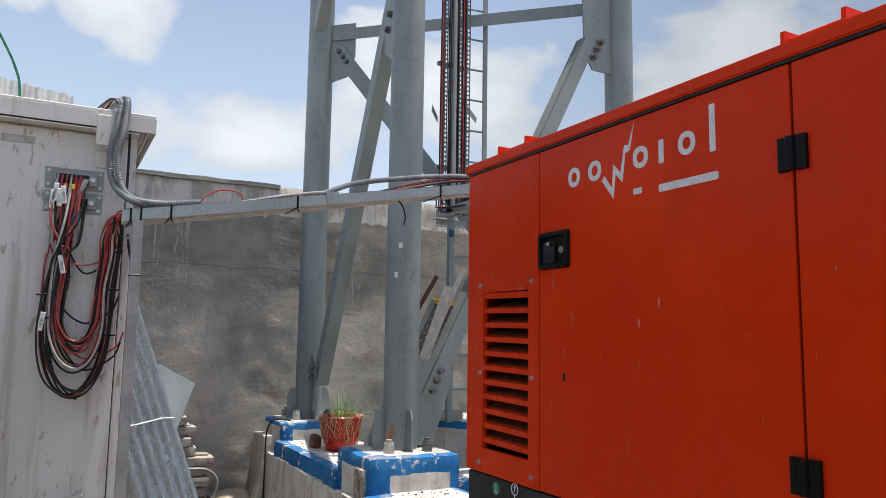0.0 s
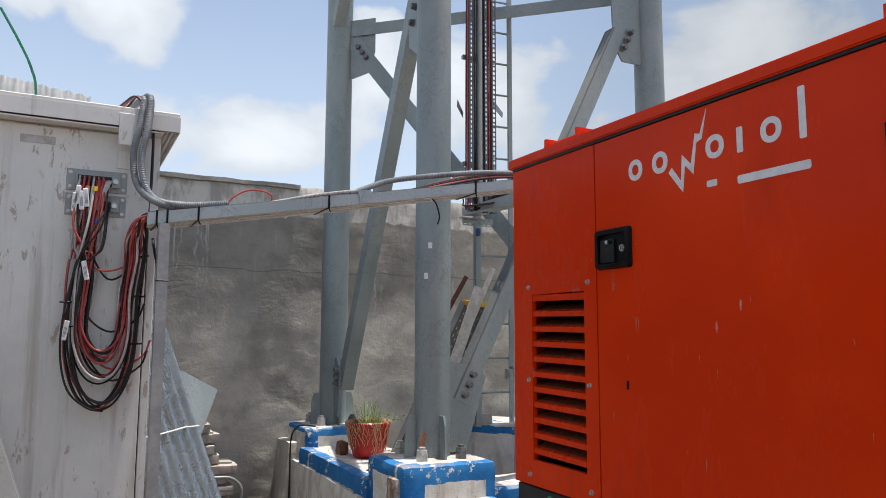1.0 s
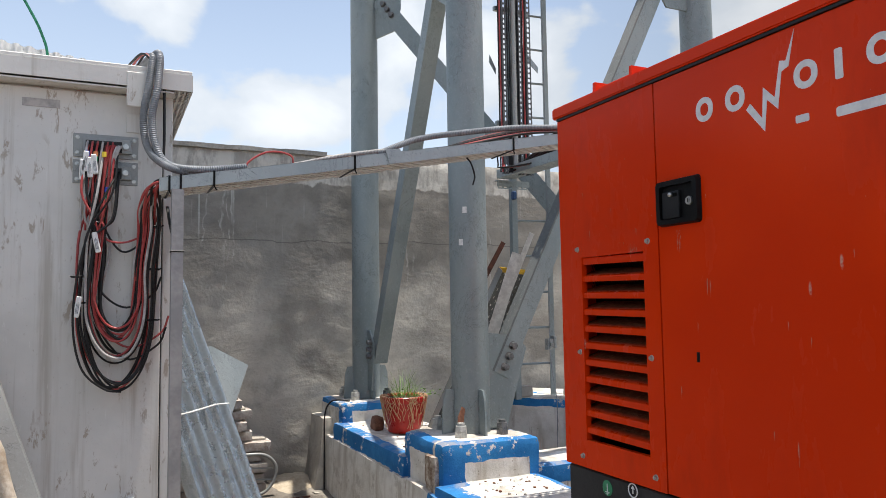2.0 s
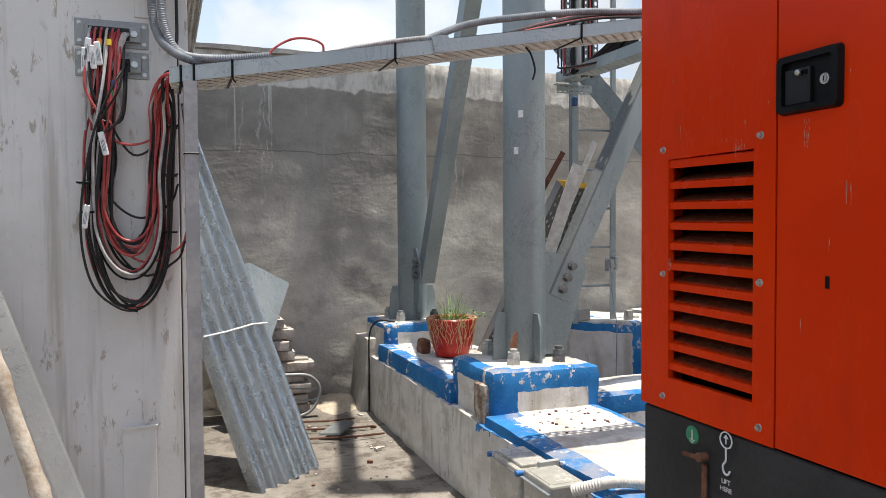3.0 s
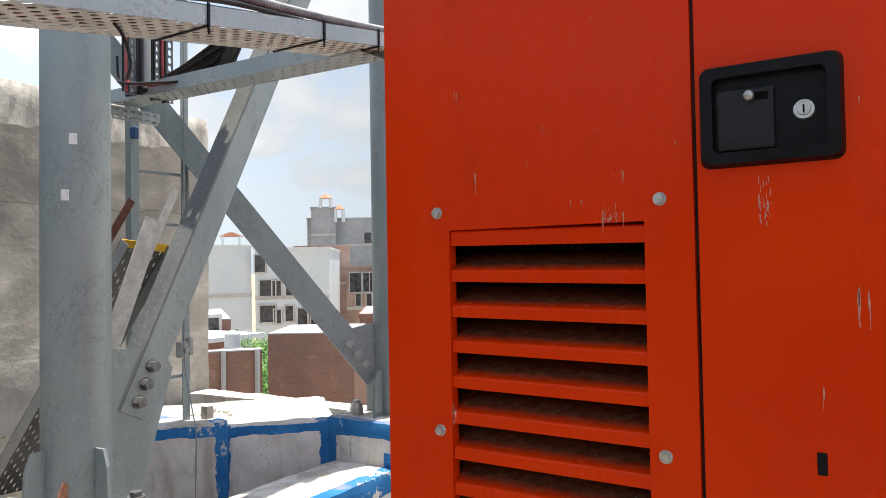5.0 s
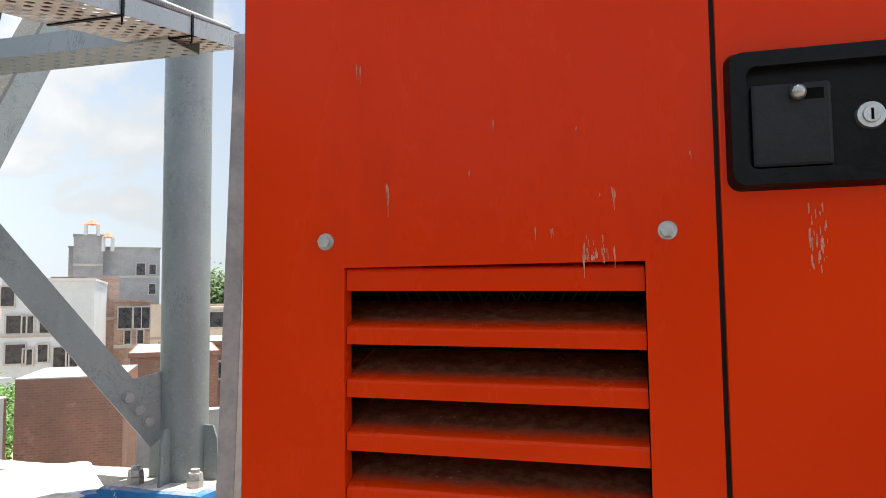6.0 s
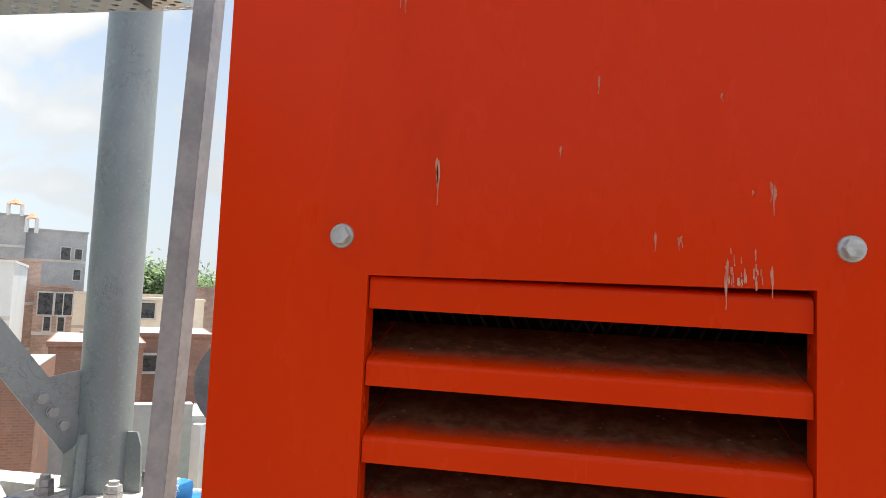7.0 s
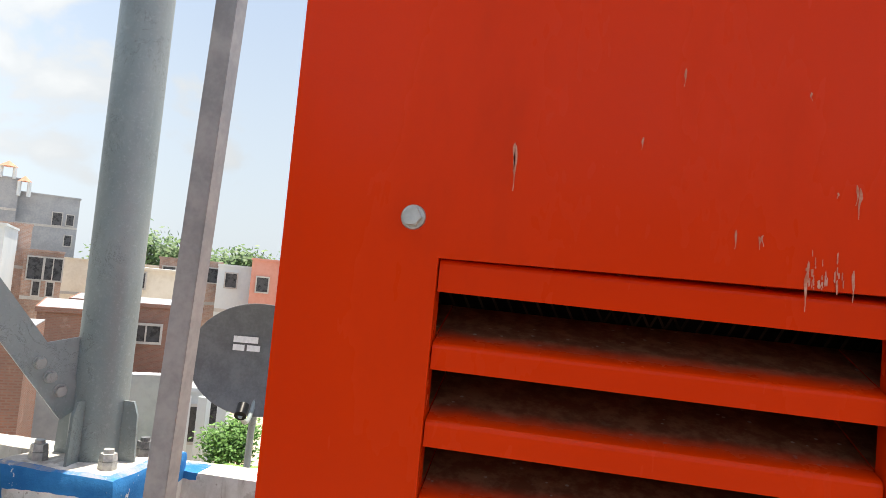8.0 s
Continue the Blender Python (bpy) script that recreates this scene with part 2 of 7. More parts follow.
def galvanised(name="galvanised_steel", a=(0.20, 0.238, 0.242), b=(0.285, 0.325, 0.325), rough=0.5, metal=0.25):
    m = Nodes(name)
    big = m.noise(2.2, 5, 0.6, (1, 1, 0.4))
    blot = m.voronoi(55.0, out="Color")
    fine = m.noise(70, 4, 0.7)
    c = m.mix(m.ramp(big, 0.36, 0.64), a, b)
    c = m.mix(m.ramp(fine, 0.52, 0.72, 0.0, 0.35), c, (0.38, 0.42, 0.42))
    c = m.mix(m.ramp(m.noise(30, 6, 0.75, (1, 1, 0.5), seed=4.0), 0.6, 0.7, 0.0, 0.4), c, (0.14, 0.16, 0.165))
    scuff = m.math("MULTIPLY", m.ramp(m.noise(7, 8, 0.75, (1, 1, 0.7), 1.2), 0.494, 0.500), m.ramp(m.noise(7, 8, 0.75, (1, 1, 0.7), 1.2), 0.504, 0.510, 1.0, 0.0))
    c = m.mix(m.math("MULTIPLY", scuff, m.ramp(m.noise(2.6, 2, seed=5.0), 0.46, 0.55, 0.0, 0.7)), c, (0.08, 0.085, 0.09))
    return m.done(c, m.ramp(big, 0.3, 0.7, rough - 0.08, rough + 0.1), metal, m.math("ADD", fine, blot), 0.0006)


def sheet_metal():
    m = Nodes("zinc_sheet")
    spangle = m.voronoi(70.0, out="Color")
    big = m.noise(5, 5, 0.6)
    c = m.mix(m.ramp(spangle, 0.1, 0.9), (0.66, 0.70, 0.72), (0.74, 0.78, 0.80))
    c = m.mix(m.ramp(m.noise(7, 5, 0.6, (1, 1, 0.4)), 0.56, 0.76, 0.0, 0.25), c, (0.50, 0.52, 0.53))
    return m.done(c, m.ramp(big, 0.3, 0.7, 0.20, 0.32), 0.88, m.noise(3, 1), 0.0004)


def cabinet_paint():
    m = Nodes("grey_cabinet_paint")
    big = m.noise(1.7, 5, 0.6)
    c = m.mix(m.ramp(big, 0.35, 0.65), (0.57, 0.56, 0.53), (0.68, 0.665, 0.63))
    run = m.noise(13, 5, 0.65, (1, 1, 0.045), seed=1.3)
    c = m.mix(m.ramp(run, 0.52, 0.70, 0.0, 0.62), c, (0.33, 0.29, 0.235))
    dab = m.math("MULTIPLY", m.ramp(m.noise(26, 6, 0.7, (1, 1, 0.3), 0.4, 7.0), 0.575, 0.63), m.ramp(m.noise(3.2, 3, seed=11.0), 0.46, 0.55))
    c = m.mix(m.math("MULTIPLY", dab, 0.75), c, (0.31, 0.25, 0.185))
    speck = m.ramp(m.noise(95, 4, 0.75, (1, 1, 0.6), seed=2.2), 0.63, 0.70, 0.0, 0.4)
    c = m.mix(speck, c, (0.33, 0.29, 0.24))
    scrape = m.ramp(m.noise(48, 5, 0.7, (1, 1, 0.12), 0.3, 5.1), 0.62, 0.68, 0.0, 0.45)
    c = m.mix(scrape, c, (0.76, 0.75, 0.72))
    return m.done(c, m.ramp(big, 0.3, 0.7, 0.42, 0.58), 0.0, m.noise(60, 3), 0.0006, 0.05)


def limewash(name, boxes):
    """White limewash on cement, with blue painted bands inside the boxes and worn patches."""
    m = Nodes(name)
    fine = m.noise(45, 5, 0.7)
    mid = m.noise(6, 6, 0.65)
    c = m.mix(m.ramp(mid, 0.38, 0.66), (0.68, 0.665, 0.63), (0.53, 0.51, 0.47))
    run = m.noise(9, 5, 0.65, (1, 1, 0.12), seed=2.0)
    c = m.mix(m.ramp(run, 0.50, 0.70, 0.0, 0.7), c, (0.36, 0.32, 0.265))
    c = m.mix(m.ramp(m.noise(24, 5, 0.7, (1, 1, 0.10), seed=5.0), 0.60, 0.70, 0.0, 0.6), c, (0.20, 0.13, 0.085))
    bare = m.math("MULTIPLY", m.ramp(m.noise(3.6, 7, 0.7, seed=6.0), 0.56, 0.62), 0.7)
    c = m.mix(bare, c, (0.40, 0.37, 0.33))
    n = m.n.new("ShaderNodeTexNoise")
    n.inputs["Scale"].default_value, n.inputs["Detail"].default_value = 11.0, 5.0
    m.l.new(m.pos, n.inputs["Vector"])
    wobble = m.vec("MULTIPLY", m.vec("SUBTRACT", n.outputs["Color"], (0.5, 0.5, 0.5)), (0.035, 0.035, 0.035))
    mask = None
    for b in boxes:
        k = m.inside(b, wobble)
        mask = k if mask is None else m.math("MAXIMUM", mask, k)
    if mask is not None:
        chip = m.ramp(m.math("ADD", m.math("MULTIPLY", m.noise(4.2, 4, 0.6, seed=8.0), 0.5), m.math("MULTIPLY", m.noise(22, 8, 0.75, seed=8.0), 0.5)), 0.560, 0.585, 1.0, 0.0)
        blue = m.mix(m.ramp(mid, 0.35, 0.65), (0.014, 0.135, 0.35), (0.026, 0.19, 0.44))
        c = m.mix(m.math("MULTIPLY", mask, chip), c, blue)
    # grit and trodden dirt on the flat tops
    up = m.n.new("ShaderNodeSeparateXYZ")
    m.l.new(m.n.new("ShaderNodeNewGeometry").outputs["Normal"], up.inputs[0])
    grit = m.math("MULTIPLY", m.ramp(up.outputs[2], 0.7, 0.95), m.ramp(m.noise(5, 7, 0.72, seed=12.0), 0.44, 0.62, 0.0, 0.65))
    c = m.mix(grit, c, (0.33, 0.29, 0.24))
    speck = m.math("MULTIPLY", m.ramp(m.voronoi(30.0), 0.1, 0.16, 1.0, 0.0), m.ramp(m.noise(5, 3, seed=3.3), 0.5, 0.6))
    c = m.mix(m.math("MULTIPLY", speck, 0.6), c, (0.2, 0.17, 0.14))
    return m.done(c, 0.88, 0.0, m.math("ADD", m.math("MULTIPLY", mid, 0.6), m.math("MULTIPLY", fine, 0.4)), 0.008, 0.0, 0.25)


def dusty_floor():
    m = Nodes("dusty_cement_floor")
    big, mid, fine = m.noise(1.3, 6, 0.6), m.noise(7, 7, 0.7), m.noise(70, 5, 0.7)
    c = m.mix(m.ramp(big, 0.35, 0.65), (0.16, 0.143, 0.122), (0.28, 0.255, 0.22))
    c = m.mix(m.ramp(mid, 0.46, 0.62, 0.0, 0.8), c, (0.085, 0.072, 0.06))
    c = m.mix(m.ramp(fine, 0.56, 0.7, 0.0, 0.45), c, (0.42, 0.39, 0.34))
    return m.done(c, 0.95, 0.0, m.math("ADD", mid, m.math("MULTIPLY", fine, 0.4)), 0.012, 0.0, 0.2)


def brickwork(name, a, b, joint, row=0.085, wide=0.24):
    """Far brick: courses too small to tell apart singly."""
    m = Nodes(name)
    n = m.n.new("ShaderNodeTexBrick")
    v = m.pos
    sep = m.n.new("ShaderNodeSeparateXYZ")
    m.l.new(v, sep.inputs[0])
    com = m.n.new("ShaderNodeCombineXYZ")
    m.l.new(m.math("ADD", m.math("MULTIPLY", sep.outputs[0], 0.74), m.math("MULTIPLY", sep.outputs[1], -0.67)), com.inputs[0])
    m.l.new(sep.outputs[2], com.inputs[1])
    m.l.new(com.outputs[0], n.inputs["Vector"])
    n.inputs["Scale"].default_value = 1.0
    n.inputs["Brick Width"].default_value, n.inputs["Row Height"].default_value = wide, row
    n.inputs["Mortar Size"].default_value = 0.012
    m.put(a, n.inputs["Color1"]), m.put(b, n.inputs["Color2"]), m.put(joint, n.inputs["Mortar"])
    c = m.mix(m.ramp(m.noise(0.5, 6, 0.7), 0.4, 0.66, 0.0, 0.6), n.outputs["Color"], (0.17, 0.115, 0.095))
    c = m.mix(m.ramp(m.noise(3, 5, 0.7), 0.55, 0.7, 0.0, 0.35), c, (0.4, 0.3, 0.26))
    return m.done(c, 0.9, 0.0, m.noise(20, 4), 0.006, 0.0, 0.2)


def leafy(name, a, b):
    m = Nodes(name)
    f = m.n.new("ShaderNodeNewGeometry").outputs["Random Per Island"]
    m.bsdf.inputs["Subsurface Weight"].default_value = 0.0
    return m.done(m.mix(f, a, b), 0.6)


ORANGE = orange_paint()
BLADE_ORANGE = orange_paint("dusty_orange_enamel", True)
PLASTER = wall_plaster()
GALV = galvanised()
GALV_LIGHT = galvanised("weathered_galvanised_angle", (0.27, 0.28, 0.275), (0.38, 0.39, 0.375), 0.52, 0.25)
TRAY_STEEL = galvanised("cable_tray_zinc", (0.29, 0.33, 0.34), (0.39, 0.43, 0.435), 0.45, 0.3)
ZINC = sheet_metal()
CABINET = cabinet_paint()
FLOOR = dusty_floor()
BLACK_PLASTIC = plain("black_plastic", (0.004, 0.004, 0.0045), (0.008, 0.008, 0.0085), 9, 0.36, spec=0.13)
BLACK_RUBBER = plain("black_cable_sheath", (0.012, 0.012, 0.012), (0.022, 0.021, 0.021), 14, 0.42, spec=0.25)
DARK_INSIDE = plain("foam_and_slot_black", (0.004, 0.004, 0.004), (0.008, 0.007, 0.006), 20, 0.95, spec=0.05)
BASE_PAINT = plain("charcoal_base_paint", (0.018, 0.019, 0.021), (0.04, 0.04, 0.042), 3, 0.55, spec=0.25)
RED_CABLE = plain("red_cable_sheath", (0.30, 0.030, 0.030), (0.44, 0.085, 0.078), 12, 0.38)
GREY_CABLE = plain("grey_cable_sheath", (0.3, 0.29, 0.28), (0.5, 0.47, 0.45), 18, 0.5)
GREY_CONDUIT = plain("grey_corrugated_conduit", (0.16, 0.175, 0.19), (0.27, 0.285, 0.3), 8, 0.5)
WHITE_TAG = plain("white_tag_plastic", (0.66, 0.66, 0.65), (0.8, 0.8, 0.78), 60, 0.5)
CHROME = plain("zinc_plated_bolt", (0.40, 0.40, 0.38), (0.56, 0.56, 0.54), 70, 0.34, 0.85)
NUT_STEEL = plain("weathered_nut_steel", (0.36, 0.36, 0.34), (0.55, 0.54, 0.5), 40, 0.55, 0.4)
DARK_NUT = plain("dark_nut_steel", (0.10, 0.10, 0.10), (0.2, 0.2, 0.2), 40, 0.5, 0.5)
RUST = plain("rusty_steel", (0.10, 0.04, 0.022), (0.22, 0.10, 0.06), 25, 0.85, 0.1, 0.002)
SCREEN = plain("dark_mesh", (0.018, 0.012, 0.010), (0.040, 0.026, 0.020), 30, 0.95, 0.0, 0.001, spec=0.02)
LOGO_GREY = plain("silver_vinyl", (0.62, 0.61, 0.61), (0.72, 0.71, 0.70), 30, 0.4)
GREEN_VINYL = plain("green_vinyl", (0.02, 0.2, 0.09), (0.04, 0.28, 0.14), 30, 0.45)
WHITE_PAINT = plain("white_stencil_paint", (0.7, 0.7, 0.7), (0.8, 0.8, 0.8), 50, 0.6)


# ---- mesh helpers ----
def V(*a):
    return Vector(a)


def thing(name, at, label, category, group="", kind=""):
    """An Empty at a thing's base; its parts hang under it."""
    ob = new(name)
    ob.location = at
    ob["world"] = tuple(at)
    ob.empty_display_size = 0.05
    return tagged(ob, label, category, group, kind)


def part(name, bm, material, parent=None, label="", smooth=False):
    """Link a bmesh, given in world metres, as one mesh under its parent."""
    me = bpy.data.meshes.new(name)
    bmesh.ops.recalc_face_normals(bm, faces=bm.faces)
    at = Vector(parent["world"]) if parent is not None else Vector((0, 0, 0))
    bmesh.ops.translate(bm, verts=bm.verts, vec=-at)
    bm.to_mesh(me)
    bm.free()
    me.materials.append(material)
    if smooth:
        for p in me.polygons:
            p.use_smooth = True
        me.set_sharp_from_angle(angle=radians(40))
    ob = new(name, me)
    ob["world"] = tuple(at)
    if parent is not None:
        ob.parent = parent
    if label:
        ob["label"] = label
    return ob


def solo(name, bm, material, label, category, group="", kind="", smooth=False):
    """A thing that is one mesh, with its origin at its base."""
    lo = [min(v.co[i] for v in bm.verts) for i in range(3)]
    hi = [max(v.co[i] for v in bm.verts) for i in range(3)]
    at = Vector(((lo[0] + hi[0]) / 2, (lo[1] + hi[1]) / 2, lo[2]))
    bmesh.ops.translate(bm, verts=bm.verts, vec=-at)
    ob = part(name, bm, material, None, "", smooth)
    ob.location = at
    ob["world"] = tuple(at)
    return tagged(ob, label, category, group, kind)


def box(bm, x0, x1, y0, y1, z0, z1, bevel=0.0, cuts=1):
    r = bmesh.ops.create_cube(bm, size=1.0)
    vs = r["verts"]
    for v in vs:
        v.co = V(x0 + (v.co.x + 0.5) * (x1 - x0), y0 + (v.co.y + 0.5) * (y1 - y0), z0 + (v.co.z + 0.5) * (z1 - z0))
    if bevel:
        es = list({e for v in vs for e in v.link_edges})
        bmesh.ops.bevel(bm, geom=es, offset=bevel, segments=cuts, affect="EDGES", profile=0.6)
    return bm


def frame_of(d):
    d = d.normalized()
    a = V(0, 0, 1) if abs(d.z) < 0.9 else V(0, 1, 0)
    u = d.cross(a).normalized()
    return u, d.cross(u).normalized()


def cyl(bm, p, q, r, seg=12, r2=None):
    p, q = Vector(p), Vector(q)
    u, w = frame_of(q - p)
    rings = []
    for c, rr in ((p, r), (q, r if r2 is None else r2)):
        rings.append([bm.verts.new(c + (u * math.cos(2 * math.pi * i / seg) + w * math.sin(2 * math.pi * i / seg)) * rr) for i in range(seg)])
    for i in range(seg):
        bm.faces.new((rings[0][i], rings[0][(i + 1) % seg], rings[1][(i + 1) % seg], rings[1][i]))
    bm.faces.new(rings[0][::-1]), bm.faces.new(rings[1])
    return bm


def spline(pts, step=8):
    """Points of a smooth curve through pts."""
    pts = [Vector(p) for p in pts]
    ext = [2 * pts[0] - pts[1], *pts, 2 * pts[-1] - pts[-2]]
    out = []
    for i in range(1, len(ext) - 2):
        a, b, c, d = ext[i - 1:i + 3]
        for k in range(step):
            t = k / step
            out.append(0.5 * (2 * b + (c - a) * t + (2 * a - 5 * b + 4 * c - d) * t * t + (3 * b - a - 3 * c + d) * t ** 3))
    out.append(pts[-1])
    return out


def sweep(bm, pts, r, seg=8, ribs=0.0, pitch=0.0):
    """A tube along pts. ribs, pitch: depth and spacing of a corrugated conduit's rings."""
    pts = [Vector(p) for p in pts]
    if ribs:
        dense, gone = [pts[0]], 0.0
        step = pitch / 2
        for a, b in zip(pts, pts[1:]):
            length = (b - a).length
            n = max(1, round(length / step))
            dense += [a.lerp(b, (k + 1) / n) for k in range(n)]
        pts = dense
    u = None
    rings = []
    for i, p in enumerate(pts):
        d = (pts[min(i + 1, len(pts) - 1)] - pts[max(i - 1, 0)]).normalized()
        if u is None:
            u, _ = frame_of(d)
        u = (u - d * u.dot(d)).normalized()
        w = d.cross(u)
        rr = r - (ribs if ribs and i % 2 else 0.0)
        rings.append([bm.verts.new(p + (u * math.cos(2 * math.pi * k / seg) + w * math.sin(2 * math.pi * k / seg)) * rr) for k in range(seg)])
    for a, b in zip(rings, rings[1:]):
        for k in range(seg):
            bm.faces.new((a[k], a[(k + 1) % seg], b[(k + 1) % seg], b[k]))
    bm.faces.new(rings[0][::-1]), bm.faces.new(rings[-1])
    return bm


def prism(bm, pts, way):
    way = Vector(way)
    a = [bm.verts.new(Vector(p)) for p in pts]
    b = [bm.verts.new(Vector(p) + way) for p in pts]
    n = len(a)
    bm.faces.new(a), bm.faces.new(b[::-1])
    for i in range(n):
        bm.faces.new((a[i], b[i], b[(i + 1) % n], a[(i + 1) % n]))
    return bm


def angle_bar(bm, p, q, w, t, normal, flip=1):
    """An L section from p to q: one leg lies in the face, the other stands back from it against normal."""
    p, q, n = Vector(p), Vector(q), Vector(normal).normalized()
    d = (q - p).normalized()
    a = n.cross(d).normalized() * flip
    sec = [(-w / 2, 0), (w / 2, 0), (w / 2, -t), (-w / 2 + t, -t), (-w / 2 + t, -w), (-w / 2, -w)]
    return prism(bm, [p + a * x + n * y for x, y in sec], q - p)


def hexbolt(bm, at, way, r, h, washer=0.0):
    at, way = Vector(at), Vector(way).normalized()
    base = at
    if washer:
        cyl(bm, at, at + way * h * 0.16, washer, 18, washer * 0.93)
        base = at + way * h * 0.14
    cyl(bm, base, at + way * h * 0.9, r, 6)
    cyl(bm, at + way * h * 0.9, at + way * h, r * 0.86, 12)
    return bm


def roughen(bm, amp, scale, seed=0.0):
    for v in bm.verts:
        n = noise.noise_vector(v.co * scale + V(seed, seed, seed))
        v.co += n * amp + noise.noise_vector(v.co * scale * 4.3) * amp * 0.3
    return bm


def lump(bm, x0, x1, y0, y1, z0, z1, cell=0.05, bevel=0.02, amp=0.006, seed=0.0):
    """A hand-built cement block: rounded edges and uneven faces."""
    n = [max(1, round(abs(b - a) / cell)) for a, b in ((x0, x1), (y0, y1), (z0, z1))]
    half = V((x1 - x0) / 2, (y1 - y0) / 2, (z1 - z0) / 2)
    mid = V((x0 + x1) / 2, (y0 + y1) / 2, (z0 + z1) / 2)
    seen = {}

    def vert(i, j, k):
        key = (i, j, k)
        if key not in seen:
            c = V(-half.x + 2 * half.x * i / n[0], -half.y + 2 * half.y * j / n[1], -half.z + 2 * half.z * k / n[2])
            core = V(*(max(-h + bevel, min(h - bevel, x)) for x, h in zip(c, half)))
            out = c - core
            if out.length > bevel:
                c = core + out.normalized() * bevel
            c = c + mid
            c += noise.noise_vector(c * 6 + V(seed, 0, 0)) * amp + noise.noise_vector(c * 23) * amp * 0.5
            seen[key] = bm.verts.new(c)
        return seen[key]

    for a, b, c in ((0, 1, 2), (1, 2, 0), (2, 0, 1)):
        for side in (0, n[c]):
            for i in range(n[a]):
                for j in range(n[b]):
                    idx = []
                    for di, dj in ((0, 0), (1, 0), (1, 1), (0, 1)):
                        k = [0, 0, 0]
                        k[a], k[b], k[c] = i + di, j + dj, side
                        idx.append(vert(*k))
                    bm.faces.new(idx)
    return bm


def punched(bm, o, ax, ay, nx, ny, px, py, hole, thick, stagger=True, skip=None):
    """A punched sheet of nx by ny cells at o along the unit vectors ax, ay, each cell with a round-ended slot hole=(half length, half width)."""
    o, ax, ay = Vector(o), Vector(ax).normalized(), Vector(ay).normalized()
    n = ax.cross(ay) * thick
    hl, hw = hole
    ring = [(-hl + hw * 0.0, -hw), (hl, -hw), (hl + hw * 0.7, -hw * 0.4), (hl + hw * 0.7, hw * 0.4), (hl, hw), (-hl, hw), (-hl - hw * 0.7, hw * 0.4), (-hl - hw * 0.7, -hw * 0.4)]
    edge = [(-0.33, -0.5), (0.33, -0.5), (0.5, -0.25), (0.5, 0.25), (0.33, 0.5), (-0.33, 0.5), (-0.5, 0.25), (-0.5, -0.25)]
    corner = {1: (0.5, -0.5), 3: (0.5, 0.5), 5: (-0.5, 0.5), 7: (-0.5, -0.5)}
    for i in range(nx):
        for j in range(ny):
            c = o + ax * ((i + 0.5) * px) + ay * ((j + 0.5) * py)
            blank = stagger and (i + j) % 2
            if blank:
                pts = [c + ax * (sx * px / 2) + ay * (sy * py / 2) for sx, sy in ((-1, -1), (1, -1), (1, 1), (-1, 1))]
                a = [bm.verts.new(p) for p in pts]
                b = [bm.verts.new(p + n) for p in pts]
                bm.faces.new(a[::-1]), bm.faces.new(b)
                continue
            outer = [(c + ax * (x * px) + ay * (y * py)) for x, y in edge]
            inner = [(c + ax * x + ay * y) for x, y in ring]
            for lift, turn in ((V(0, 0, 0), -1), (n, 1)):
                o1 = [bm.verts.new(p + lift) for p in outer]
                i1 = [bm.verts.new(p + lift) for p in inner]
                for k in range(8):
                    f = [o1[k], o1[(k + 1) % 8], i1[(k + 1) % 8], i1[k]]
                    bm.faces.new(f[::turn])
                for k, (x, y) in corner.items():
                    cv = bm.verts.new(c + ax * (x * px) + ay * (y * py) + lift)
                    bm.faces.new([o1[k], cv, o1[(k + 1) % 8]][::turn])
                if turn < 0:
                    low = i1
                else:
                    for k in range(8):
                        bm.faces.new((low[k], low[(k + 1) % 8], i1[(k + 1) % 8], i1[k]))
    return bm


B = bmesh.new


# ---- the roof terrace ----
def terrace():
    bm = B()
    nx, ny = 90, 110
    x0, x1, y0, y1 = -4.2, 4.45, -4.2, 6.75
    g = [[bm.verts.new((x0 + (x1 - x0) * i / nx, y0 + (y1 - y0) * j / ny, 0)) for j in range(ny + 1)] for i in range(nx + 1)]
    for i in range(nx + 1):
        for j in range(ny + 1):
            c = g[i][j].co
            c.z = 0.012 * noise.noise(c * 1.5) + 0.008 * noise.noise(c * 6)
            near = max(0.0, 1 - abs(c.y - 6.3) / 0.7)
            if 1.0 < c.x < 1.9:
                c.z += 0.10 * near ** 2 * (0.6 + 0.5 * noise.noise(c * 4))
    for i in range(nx):
        for j in range(ny):
            bm.faces.new((g[i][j], g[i + 1][j], g[i + 1][j + 1], g[i][j + 1]))
    solo("floor", bm, FLOOR, "dusty grey cement roof floor with dirt", "floor", kind="structure", smooth=True)
    bm = B()
    box(bm, -4.2, 4.45, -4.2, 6.75, -5.6, -0.06)
    solo("building_base", bm, PLASTER, "plastered walls of the building below the roof", "wall", kind="structure")


